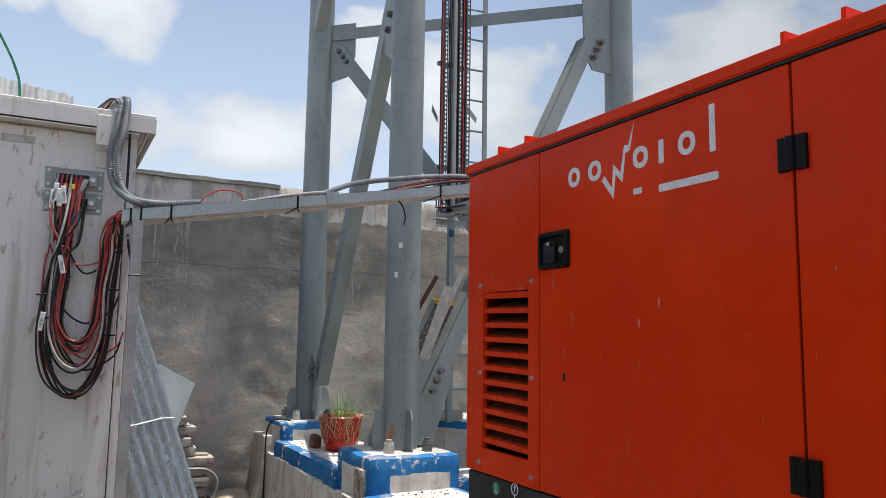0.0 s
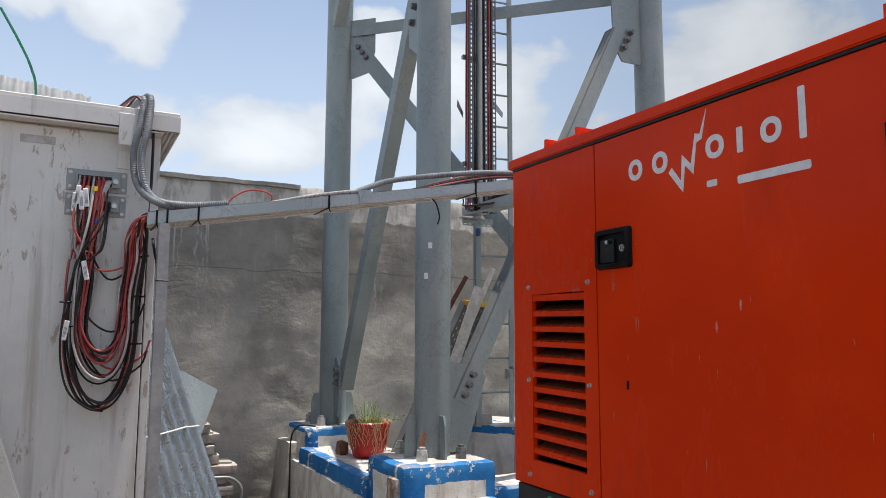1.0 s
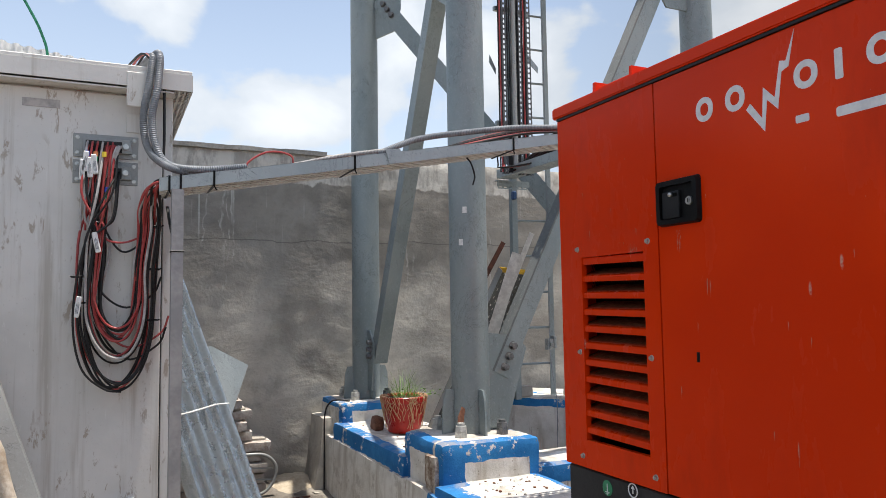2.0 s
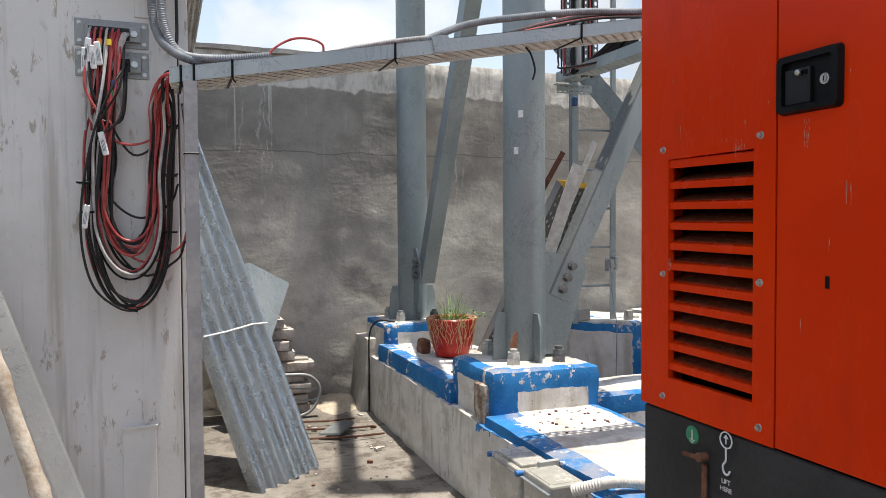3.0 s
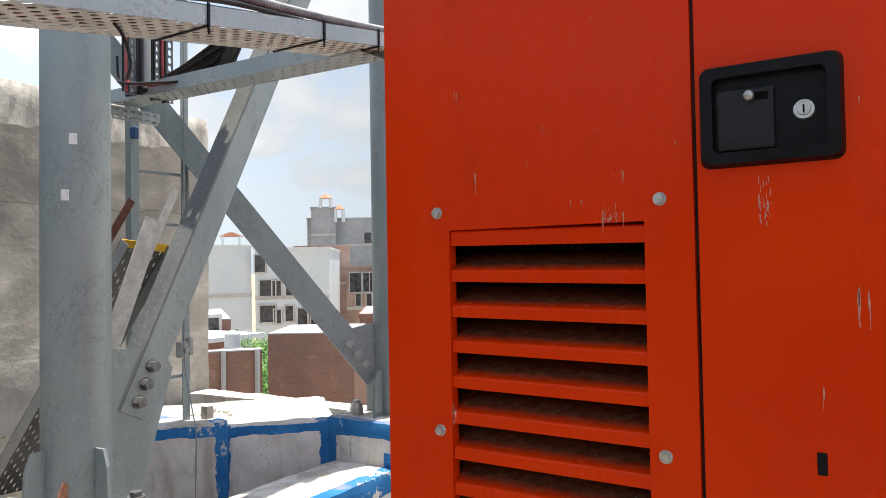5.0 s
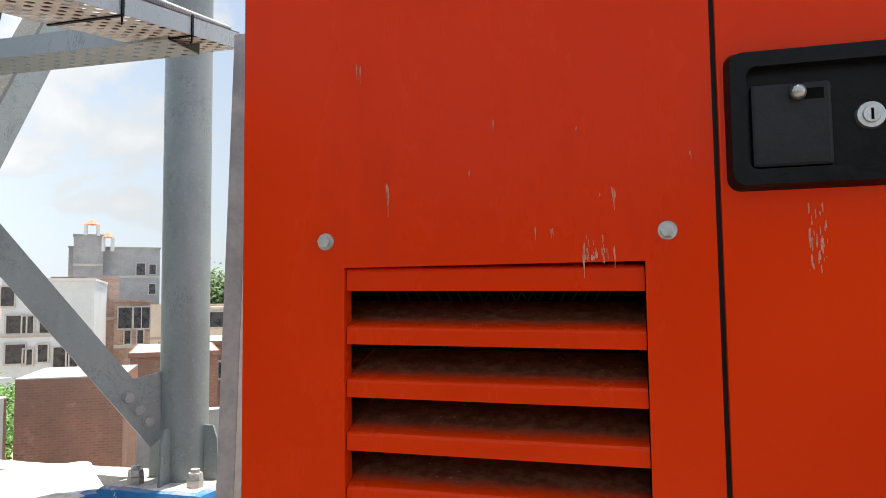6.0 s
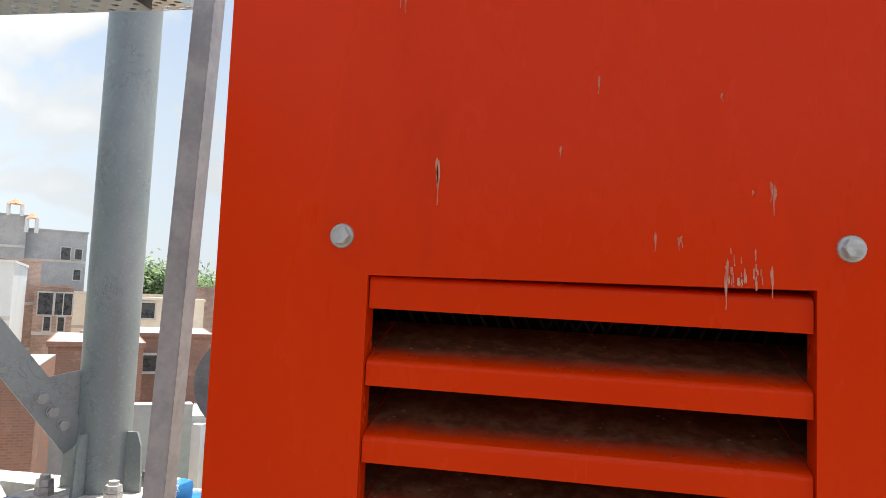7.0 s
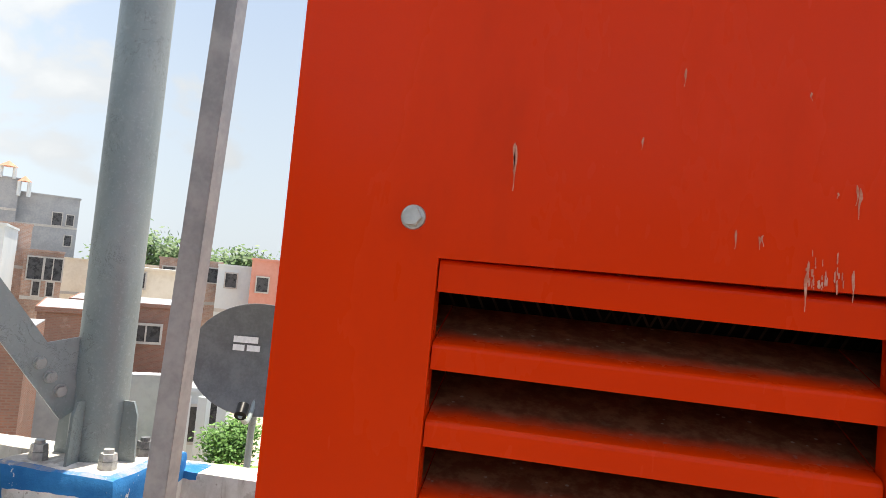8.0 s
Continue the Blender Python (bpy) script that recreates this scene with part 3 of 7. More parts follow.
def back_wall():
    bm = B()
    nx, nz = 150, 54
    x0, x1, yf, yb, zt = -4.2, 4.475, 6.3, 6.62, 2.655

    def top(x):
        return zt + 0.012 * noise.noise(V(x * 2.2, 3, 0)) + 0.006 * noise.noise(V(x * 9, 1, 0))

    front, rear = [], []
    for i in range(nx + 1):
        x = x0 + (x1 - x0) * i / nx
        col = []
        for k in range(nz + 1):
            z = -0.06 + (top(x) + 0.06) * k / nz
            c = V(x, yf, z)
            c.y += 0.014 * noise.noise(c * 1.6) + 0.006 * noise.noise(c * 6.5) + 0.003 * noise.noise(c * 21)
            if z > zt - 0.03:
                c.y += 0.02
            col.append(bm.verts.new(c))
        front.append(col)
        rear.append((bm.verts.new((x, yb, -0.06)), bm.verts.new((x, yb, top(x) + 0.01))))
    for i in range(nx):
        for k in range(nz):
            bm.faces.new((front[i][k], front[i + 1][k], front[i + 1][k + 1], front[i][k + 1]))
        bm.faces.new((front[i][nz], front[i + 1][nz], rear[i + 1][1], rear[i][1]))
        bm.faces.new((rear[i][0], rear[i][1], rear[i + 1][1], rear[i + 1][0]))
    for i in (0, nx):
        bm.faces.new([*front[i], rear[i][1], rear[i][0]])
    solo("wall_north", bm, PLASTER, "grey cement-plastered roof wall with painted-in sunlit top, shaded belt and lime runs", "wall", kind="structure", smooth=True)


def unseen_walls():
    # out of view; the west one is added tall to block sky from the generator
    for name, b in (("wall_south", (-4.2, 4.45, -4.2, -4.0, -0.05, 1.0)), ("unseen_wall_west", (-4.2, -4.0, -4.0, 6.28, -0.05, 2.65))):
        bm = B()
        box(bm, *b, 0.01)
        solo(name, bm, PLASTER, "unseen cement-plastered roof wall added behind the walk", "wall", kind="structure")


def coping():
    bm = B()
    lump(bm, -4.19, 1.9, 6.27, 6.615, 2.632, 2.672, 0.05, 0.010, 0.007, 4.0)
    solo("coping", bm, GREY_CEMENT, "rough cement coping on the roof wall", "coping", kind="structure", smooth=True)


GREY_CEMENT = plain("grey_cement", (0.22, 0.21, 0.195), (0.38, 0.365, 0.335), 5, 0.92, 0, 0.004)
terrace()
back_wall()
coping()
unseen_walls()

# ---- the tower's painted foundation ----
WASH = limewash("limewash_blue_bands", [
    (1.70, 1.875, 4.44, 5.75, 0.425, 0.60),      # rim beside the pot
    (1.70, 1.865, 4.36, 4.62, 0.42, 0.60),
    (1.78, 2.6, 3.88, 4.00, 0.565, 0.72),        # front of the near plinth
    (1.78, 1.96, 3.86, 4.02, 0.30, 0.69),
    (2.35, 2.5, 3.86, 4.00, 0.44, 0.70),
    (1.80, 1.90, 4.05, 4.52, 0.595, 0.70),
    (2.38, 2.5, 3.95, 4.5, 0.42, 0.67),
    (1.70, 1.895, 2.3, 3.90, 0.418, 0.55),       # rim of the low beam
    (2.365, 2.5, 2.3, 3.93, 0.30, 0.50),
    (2.43, 3.76, 3.98, 4.12, 0.37, 0.55),        # front of the far-going beam
    (1.80, 2.5, 5.66, 5.76, 0.615, 0.75),        # far plinth
    (1.79, 1.92, 5.66, 5.78, 0.30, 0.75),
    (1.80, 1.9, 5.78, 6.3, 0.635, 0.70),
    (3.66, 3.765, 3.9, 4.52, 0.61, 0.75),         # plinth of the third leg
    (3.66, 4.4, 3.9, 4.02, 0.58, 0.75),
    (3.70, 3.76, 4.44, 4.56, 0.3, 0.75),
    (3.285, 3.365, 4.62, 4.93, 0.2, 0.75),        # edge of the ladder block
    (2.55, 3.37, 4.62, 5.6, 0.645, 0.70),
    (3.365, 3.80, 4.35, 4.90, 0.625, 0.672),
])


def foundation():
    ring = thing("tower_foundation", (2.6, 4.9, 0), "white limewashed cement tower foundation with chipped blue bands", "foundation", kind="structure")
    bm = B()
    lump(bm, 1.780, 2.44, 2.35, 6.28, -0.05, 0.425, 0.06, 0.015, 0.008, 1.0)
    part("beam_body", bm, WASH, ring, "stained white lower face", True)
    bm = B()
    lump(bm, 1.795, 2.42, 4.40, 5.80, 0.40, 0.535, 0.04, 0.02, 0.006, 2.0)
    part("rim", bm, WASH, ring, "", True)
    bm = B()
    lump(bm, 1.832, 2.425, 3.935, 4.475, 0.38, 0.668, 0.035, 0.03, 0.008, 3.0)
    part("plinth", bm, WASH, ring, "", True)
    bm = B()
    lump(bm, 1.792, 2.41, 2.40, 3.97, 0.38, 0.47, 0.04, 0.02, 0.006, 4.0)
    part("low_beam", bm, WASH, ring, "", True)
    bm = B()
    lump(bm, 2.40, 3.80, 4.05, 4.46, -0.05, 0.475, 0.05, 0.02, 0.007, 5.0)
    part("cross_beam", bm, WASH, ring, "", True)
    bm = B()
    lump(bm, 1.838, 2.42, 5.70, 6.27, 0.40, 0.672, 0.035, 0.025, 0.008, 6.0)
    part("plinth", bm, WASH, ring, "", True)
    bm = B()
    lump(bm, 1.755, 1.95, 5.93, 6.285, -0.05, 0.545, 0.04, 0.015, 0.006, 7.0)
    for v in bm.verts:
        if v.co.x < 1.85:
            v.co.x -= 0.16 * max(0.0, 0.5 - v.co.z) ** 1.3
    part("end_block", bm, PLASTER, ring, "bare grey cement block", True)
    bm = B()
    lump(bm, 3.73, 4.30, 3.97, 4.52, -0.05, 0.70, 0.035, 0.03, 0.008, 8.0)
    part("plinth", bm, WASH, ring, "", True)
    # slanting beam between the outer plinths
    bm = B()
    a, b = V(2.35, 5.83, 0), V(3.76, 4.46, 0)
    way = V(0.70, 0.71, 0)
    length, deep, high = (b - a).length, 0.78, 0.685
    lump(bm, 0.78, length, 0, deep, -0.05, high, 0.05, 0.025, 0.008, 9.0)
    u = (b - a).normalized()
    w = V(-u.y, u.x, 0)
    for v in bm.verts:
        v.co = a + u * v.co.x + w * v.co.y + V(0, 0, v.co.z)
    part("slanting_beam", bm, WASH, ring, "", True)
    bm = B()
    lump(bm, 0.72, 1.405, -0.045, 0.2, -0.02, 0.715, 0.04, 0.02, 0.008, 10.0)
    for v in bm.verts:
        v.co = a + u * v.co.x + w * v.co.y + V(0, 0, v.co.z)
    part("ladder_block", bm, WASH, ring, "", True)
    bm = B()
    lump(bm, 4.25, 4.45, 2.6, 6.28, -0.05, 0.62, 0.06, 0.02, 0.008, 11.0)
    part("edge_beam", bm, WASH, ring, "", True)


foundation()

# ---- the lattice tower ----
LEGS = {"near": V(2.163, 4.25, 0.668), "left": V(2.135, 6.01, 0.672), "right": V(3.985, 4.235, 0.70)}
RADIUS = 0.1095
DIAG = (LEGS["right"] - LEGS["left"])
DIAG.z = 0
DIAG.normalize()


GALV_DARK = galvanised("dark_galvanised_steel", (0.10, 0.11, 0.11), (0.17, 0.18, 0.178), 0.7, 0.1)


def tower():
    t = thing("lattice_tower", (2.6, 4.9, 0.62), "galvanised grey steel tower of tubular legs and angle braces", "tower")
    for key, c in LEGS.items():
        bm = B()
        cyl(bm, c, (c.x, c.y, 7.5), RADIUS, 40)
        leg = part("leg", bm, GALV, t, "", True)
        for dx, dy in ((1, 0), (-1, 0), (0, 1), (0, -1)):
            bm = B()
            s = V(dy, dx, 0) * 0.006
            p0, r = V(c.x, c.y, c.z - 0.01) - s, V(dx, dy, 0)
            prism(bm, [p0 + r * 0.105, p0 + r * 0.185, p0 + r * 0.175 + V(0, 0, 0.20), p0 + r * 0.155 + V(0, 0, 0.255), p0 + r * 0.105 + V(0, 0, 0.255)], s * 2)
            part("stiffener", bm, GALV, leg)
        for dx, dy in ((-0.142, -0.155), (0.115, -0.155), (-0.142, 0.15), (0.142, 0.15)):
            bm = B()
            at = V(c.x + dx, c.y + dy, c.z - 0.004)
            cyl(bm, at, at + V(0, 0, 0.036), 0.036, 6)
            cyl(bm, at + V(0, 0, 0.038), at + V(0, 0, 0.066), 0.035, 6, 0.032)
            cyl(bm, at, at + V(0, 0, 0.082), 0.020, 12)
            part("anchor_nut", bm, NUT_STEEL if dx < 0 else DARK_NUT, leg)

    def gusset(pts, way, bolts, out):
        bm = B()
        prism(bm, pts, way)
        g = part("gusset_plate", bm, GALV, t)
        for b in bolts:
            bm = B()
            hexbolt(bm, b, out, 0.021, 0.034, 0.027)
            part("bolt", bm, DARK_NUT, g)

    # feet and heads of the braces
    y = 4.205
    gusset([(2.25, y, 0.685), (2.375, y, 0.685), (2.515, y, 1.13), (2.455, y, 1.205), (2.25, y, 1.225)], (0, 0.012, 0),
           [V(2.42, y, 1.146), V(2.392, y, 1.085), V(2.362, y, 1.025)], (0, -1, 0))
    gusset([(3.62, y, 3.52), (3.70, y, 3.40), (3.91, y, 3.40), (3.91, y, 4.25), (3.60, y, 4.25)], (0, 0.012, 0),
           [V(3.70, y - 0.012, 3.50), V(3.735, y - 0.012, 3.565), V(3.77, y - 0.012, 3.63)], (0, -1, 0))
    x = 2.110
    gusset([(x, 5.93, 0.74), (x, 5.82, 0.74), (x, 5.77, 0.98), (x, 5.765, 1.09), (x, 5.86, 1.20), (x, 5.93, 1.20)], (0.012, 0, 0),
           [V(x, 5.835, 1.00), V(x, 5.830, 1.055), V(x, 5.822, 1.11)], (-1, 0, 0))
    gusset([(2.1, 4.35, 3.2), (2.1, 4.5, 3.3), (2.1, 4.5, 3.8), (2.1, 4.35, 3.9)], (0.012, 0, 0), [V(2.1, 4.4, 3.55), V(2.1, 4.43, 3.45)], (-1, 0, 0))
    u, n = DIAG, V(DIAG.y, -DIAG.x, 0)
    if n.y > 0:
        n = -n
    L = LEGS["left"]
    p = V(L.x, L.y, 0)
    gusset([p + u * 0.09 + V(0, 0, 3.55), p + u * 0.27 + V(0, 0, 3.60), p + u * 0.33 + V(0, 0, 3.78), p + u * 0.33 + V(0, 0, 4.08), p + u * 0.09 + V(0, 0, 4.08)], n * 0.012,
           [p + u * 0.185 + n * 0.02 + V(0, 0, 3.83), p + u * 0.22 + n * 0.02 + V(0, 0, 3.78), p + u * 0.255 + n * 0.02 + V(0, 0, 3.73)], n)
    R = LEGS["right"]
    p = V(R.x, R.y, 0)
    gusset([p - u * 0.09 + V(0, 0, 0.9), p - u * 0.24 + V(0, 0, 0.98), p - u * 0.27 + V(0, 0, 1.16), p - u * 0.09 + V(0, 0, 1.2)], n * 0.012, [], n)

    def brace(p, q, w, normal, flip, material=GALV):
        bm = B()
        angle_bar(bm, p, q, w, 0.011, normal, flip)
        return part("brace", bm, material, t)

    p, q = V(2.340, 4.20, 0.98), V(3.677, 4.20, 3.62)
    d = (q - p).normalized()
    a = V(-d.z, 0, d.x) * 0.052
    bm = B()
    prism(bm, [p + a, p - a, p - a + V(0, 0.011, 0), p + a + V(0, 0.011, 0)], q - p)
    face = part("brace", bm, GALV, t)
    # the flange's shade is painted in with a darker steel
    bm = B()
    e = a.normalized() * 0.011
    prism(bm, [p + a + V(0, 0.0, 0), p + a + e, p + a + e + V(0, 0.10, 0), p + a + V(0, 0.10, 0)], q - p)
    part("brace_flange", bm, GALV_DARK, face, "flange coloured dark for its shade")
    brace((2.125, 5.835, 0.97), (2.125, 4.40, 3.93), 0.105, (-1, 0, 0), 1)
    lo = V(R.x, R.y, 0) - u * 0.10 + n * 0.024
    hi = V(L.x, L.y, 0) + u * 0.14 + n * 0.024
    b = brace(lo + V(0, 0, 0.90), hi + V(0, 0, 3.88), 0.13, n, -1, GALV)
    d = ((hi + V(0, 0, 3.88)) - (lo + V(0, 0, 0.9))).normalized()
    for k in (0.10, 0.17, 0.24):
        bm = B()
        hexbolt(bm, lo + V(0, 0, 0.90) + d * k, n, 0.021, 0.03, 0.027)
        part("bolt", bm, GALV_LIGHT, b)
    brace(V(L.x, L.y, 3.98) + u * 0.12 + n * 0.03, V(R.x, R.y, 3.98) - u * 0.12 + n * 0.03, 0.10, n, -1)
    brace((2.045, 5.95, 4.02), (2.045, 4.36, 6.6), 0.10, (-1, 0, 0), 1)
    return t


TOWER = tower()


# ---- the generator set ----
GX, GY0, GY1 = 1.683, 0.10, 2.598


def genset():
    g = thing("generator_set", (2.2, 1.35, 0), "orange sheet-steel diesel generator canopy on a black base", "generator")
    x1 = 2.75
    bm = B()
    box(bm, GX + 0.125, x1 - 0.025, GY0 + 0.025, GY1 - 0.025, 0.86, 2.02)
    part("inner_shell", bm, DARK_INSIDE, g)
    bm = B()
    box(bm, GX + 0.006, x1 - 0.02, GY0 + 0.02, GY1 - 0.008, 0.22, 0.850, 0.004)
    base = part("base_tank", bm, BASE_PAINT, g, "charcoal-black painted base")
    for y in (GY0 + 0.25, GY1 - 0.35):
        bm = B()
        box(bm, GX + 0.05, x1 - 0.05, y - 0.12, y + 0.12, 0.0, 0.225, 0.01)
        part("foot", bm, PLASTER, base, "rough cement block foot")
    # roof with a folded lip
    bm = B()
    prism(bm, [(GX - 0.014, GY0 - 0.012, 2.035), (GX - 0.014, GY0 - 0.012, 2.072), (GX + 0.10, GY0 - 0.012, 2.098), (x1 + 0.01, GY0 - 0.012, 2.098), (x1 + 0.01, GY0 - 0.012, 2.035)],
          (0, GY1 - GY0 + 0.024, 0))
    bmesh.ops.bevel(bm, geom=list(bm.edges), offset=0.004, segments=2, affect="EDGES")
    roof = part("roof", bm, ORANGE, g)
    for ya, yb in ((2.415, 2.23), (1.14, 0.985)):
        bm = B()
        for y in (ya, yb):
            prism(bm, [(1.71, y, 2.08), (1.80, y, 2.085), (1.80, y, 2.11), (1.78, y, 2.122), (1.712, y, 2.122)], (0, 0.012, 0))
        box(bm, 1.725, 1.775, yb, ya, 2.09, 2.104, 0.002)
        part("lifting_bracket", bm, ORANGE, roof)
    # end walls and far side
    bm = B()
    box(bm, GX + 0.002, x1, GY1 - 0.02, GY1, 0.856, 2.03, 0.003)
    part("end_panel", bm, ORANGE, g)
    bm = B()
    box(bm, GX + 0.02, x1, GY0, GY0 + 0.018, 0.856, 2.03, 0.003)
    part("end_panel", bm, ORANGE, g)
    bm = B()
    box(bm, x1 - 0.02, x1, GY0 + 0.02, GY1 - 0.022, 0.856, 2.03, 0.002)
    part("side_panel", bm, ORANGE, g)
    # louvre panel: a frame round the opening
    ya, yb, za, zb = 2.174, 2.479, 0.946, 1.541
    bm = B()
    py0, py1, pz0, pz1 = 2.1095, GY1 - 0.0005, 0.856, 2.026
    for y0, y1, z0, z1 in ((yb, py1, pz0, pz1), (py0, ya, pz0, pz1), (ya, yb, zb, pz1), (ya, yb, pz0, za)):
        box(bm, GX, GX + 0.02, y0, y1, z0, z1)
    bmesh.ops.remove_doubles(bm, verts=bm.verts, dist=0.0001)
    panel = part("louvre_panel", bm, ORANGE, g)
    # the blades hang a little lower at their southern end
    sag = 0.0045
    for i in range(11):
        z = 1.488 - 0.0547 * (i - 1) if i else zb - 0.0005
        drop = -0.0268 if i else -0.0235
        lip = -0.0115 if i else -0.0035
        sec = [(0.004, drop), (0.004, lip), (0.0048, lip + 0.0020), (0.0065, lip + 0.0035), (0.0095, lip + 0.0047), (0.095, lip + 0.0295), (0.095, lip + 0.027), (0.010, lip + 0.003), (0.0068, lip + 0.001), (0.0062, drop)]
        bm = B()
        prism(bm, [(GX + dx, yb - 0.001, z + dz) for dx, dz in sec], (0, ya - yb + 0.002, -sag))
        wing = [q for q in sec if q[0] > 0.05]
        for y0, y1 in ((yb + 0.03, yb), (ya, ya - 0.03)):
            low = sag * (yb - y0) / (yb - ya)
            prism(bm, [(GX + dx, y0, z + dz - low) for dx, dz in ((0.022, lip + 0.0083), *wing, (0.022, lip + 0.0058))], (0, y1 - y0, 0))
        part("louvre_blade", bm, BLADE_ORANGE, panel)
    # expanded mesh behind the blades
    bm = B()
    for k in range(26):
        y = ya - 0.01 + 0.0125 * k
        for w in (-1, 1):
            prism(bm, [(GX + 0.112, y - w * 0.16, za), (GX + 0.112, y - w * 0.16 + 0.0022, za), (GX + 0.112, y + w * 0.16 + 0.0022, zb + 0.03), (GX + 0.112, y + w * 0.16, zb + 0.03)], (0.001, 0, 0))
    part("mesh_screen", bm, SCREEN, panel, "dark expanded mesh behind the blades")
    # black strips along the line under the roof lip and in the door gaps
    bm = B()
    box(bm, GX - 0.006, GX + 0.03, GY0 + 0.01, GY1 - 0.004, 2.0265, 2.0345)
    part("lip_black_strip", bm, BLACK_RUBBER, g)
    for y in (1.110, 2.107):
        bm = B()
        box(bm, GX + 0.012, GX + 0.03, y - 0.012, y + 0.012, 0.86, 2.025)
        part("gap_black_strip", bm, BLACK_RUBBER, g)
    for y in (2.500, 2.153):
        for z in (1.569, 1.230, 0.892):
            bm = B()
            hexbolt(bm, (GX, y, z), (-1, 0, 0), 0.0070, 0.0075, 0.0094)
            part("bolt", bm, CHROME, panel, "plated flange bolt")
    # doors
    for y0, y1 in ((1.114, 2.1045), (GY0, 1.106)):
        bm = B()
        box(bm, GX, GX + 0.011, y0, y1, 0.858, 2.0255, 0.0022, 2)
        door = part("door", bm, ORANGE, g)
        if y0 > 1:
            latch(door)
            droppings(panel, door)
            # the slot's shaded depth is painted as a raised black patch
            bm = B()
            box(bm, GX - 0.0012, GX + 0.002, 1.965, 1.976, 1.230, 1.257, 0.001)
            part("slot", bm, BLACK_PLASTIC, door)
            emblem(door)
            for z in (1.765, 1.035):
                hinge(door, z)
    # earth mark, drain spigot and lifting mark on the base
    bm = B()
    cyl(bm, (GX + 0.007, 2.385, 0.812), (GX + 0.0045, 2.385, 0.812), 0.024, 24)
    mark = part("earth_mark", bm, GREEN_VINYL, base, "round green earth sticker")
    bm = B()
    box(bm, GX + 0.0035, GX + 0.005, 2.3835, 2.3865, 0.80, 0.826)
    for k, w in enumerate((0.011, 0.007, 0.003)):
        box(bm, GX + 0.0035, GX + 0.005, 2.385 - w, 2.385 + w, 0.799 - k * 0.004, 0.8005 - k * 0.004)
    part("earth_sign", bm, WHITE_PAINT, mark)
    bm = B()
    cyl(bm, (GX - 0.02, 2.335, 0.77), (GX + 0.02, 2.335, 0.77), 0.012, 14)
    cyl(bm, (GX - 0.012, 2.345, 0.766), (GX - 0.012, 2.40, 0.762), 0.006, 10)
    part("drain_spigot", bm, RUST, base, "rusty drain spigot", True)
    bm = B()
    box(bm, GX - 0.004, GX + 0.006, 2.325, 2.342, 0.45, 0.752, 0.003)
    part("drain_strap", bm, RUST, base, "rust-streaked steel strap")
    bm = B()
    ring = [(GX + 0.004, 2.262 + 0.02 * math.cos(a), 0.832 + 0.02 * math.sin(a)) for a in [i * math.pi / 10 for i in range(21)]]
    sweep(bm, ring, 0.002, 6)
    box(bm, GX + 0.003, GX + 0.005, 2.2605, 2.2635, 0.822, 0.838)
    prism(bm, [(GX + 0.003, 2.270, 0.836), (GX + 0.003, 2.254, 0.836), (GX + 0.003, 2.262, 0.846)], (0.002, 0, 0))
    hook = [(2.262, 0.812), (2.262, 0.782), (2.272, 0.766), (2.268, 0.75), (2.256, 0.747), (2.248, 0.758)]
    sweep(bm, spline([(GX + 0.004, y, z) for y, z in hook], 5), 0.0026, 6)
    part("lift_hook_mark", bm, WHITE_PAINT, base, "white stencilled hook and arrow")
    for word, z in (("LIFT", 0.722), ("HERE", 0.703)):
        cu = bpy.data.curves.new("lettering", "FONT")
        cu.body, cu.size, cu.align_x, cu.extrude = word, 0.017, "CENTER", 0.0004
        ob = new("lettering", cu)
        me = bpy.data.meshes.new_from_object(ob)
        bpy.data.objects.remove(ob)
        m = Matrix(((0, 0, -1, GX + 0.0045), (-1, 0, 0, 2.262), (0, 1, 0, z), (0, 0, 0, 1)))
        me.transform(Matrix.Translation(-Vector(g["world"])) @ m)
        me.materials.append(WHITE_PAINT)
        ob = new("lettering", me)
        ob.parent = base
        ob["world"] = base["world"]
    return g


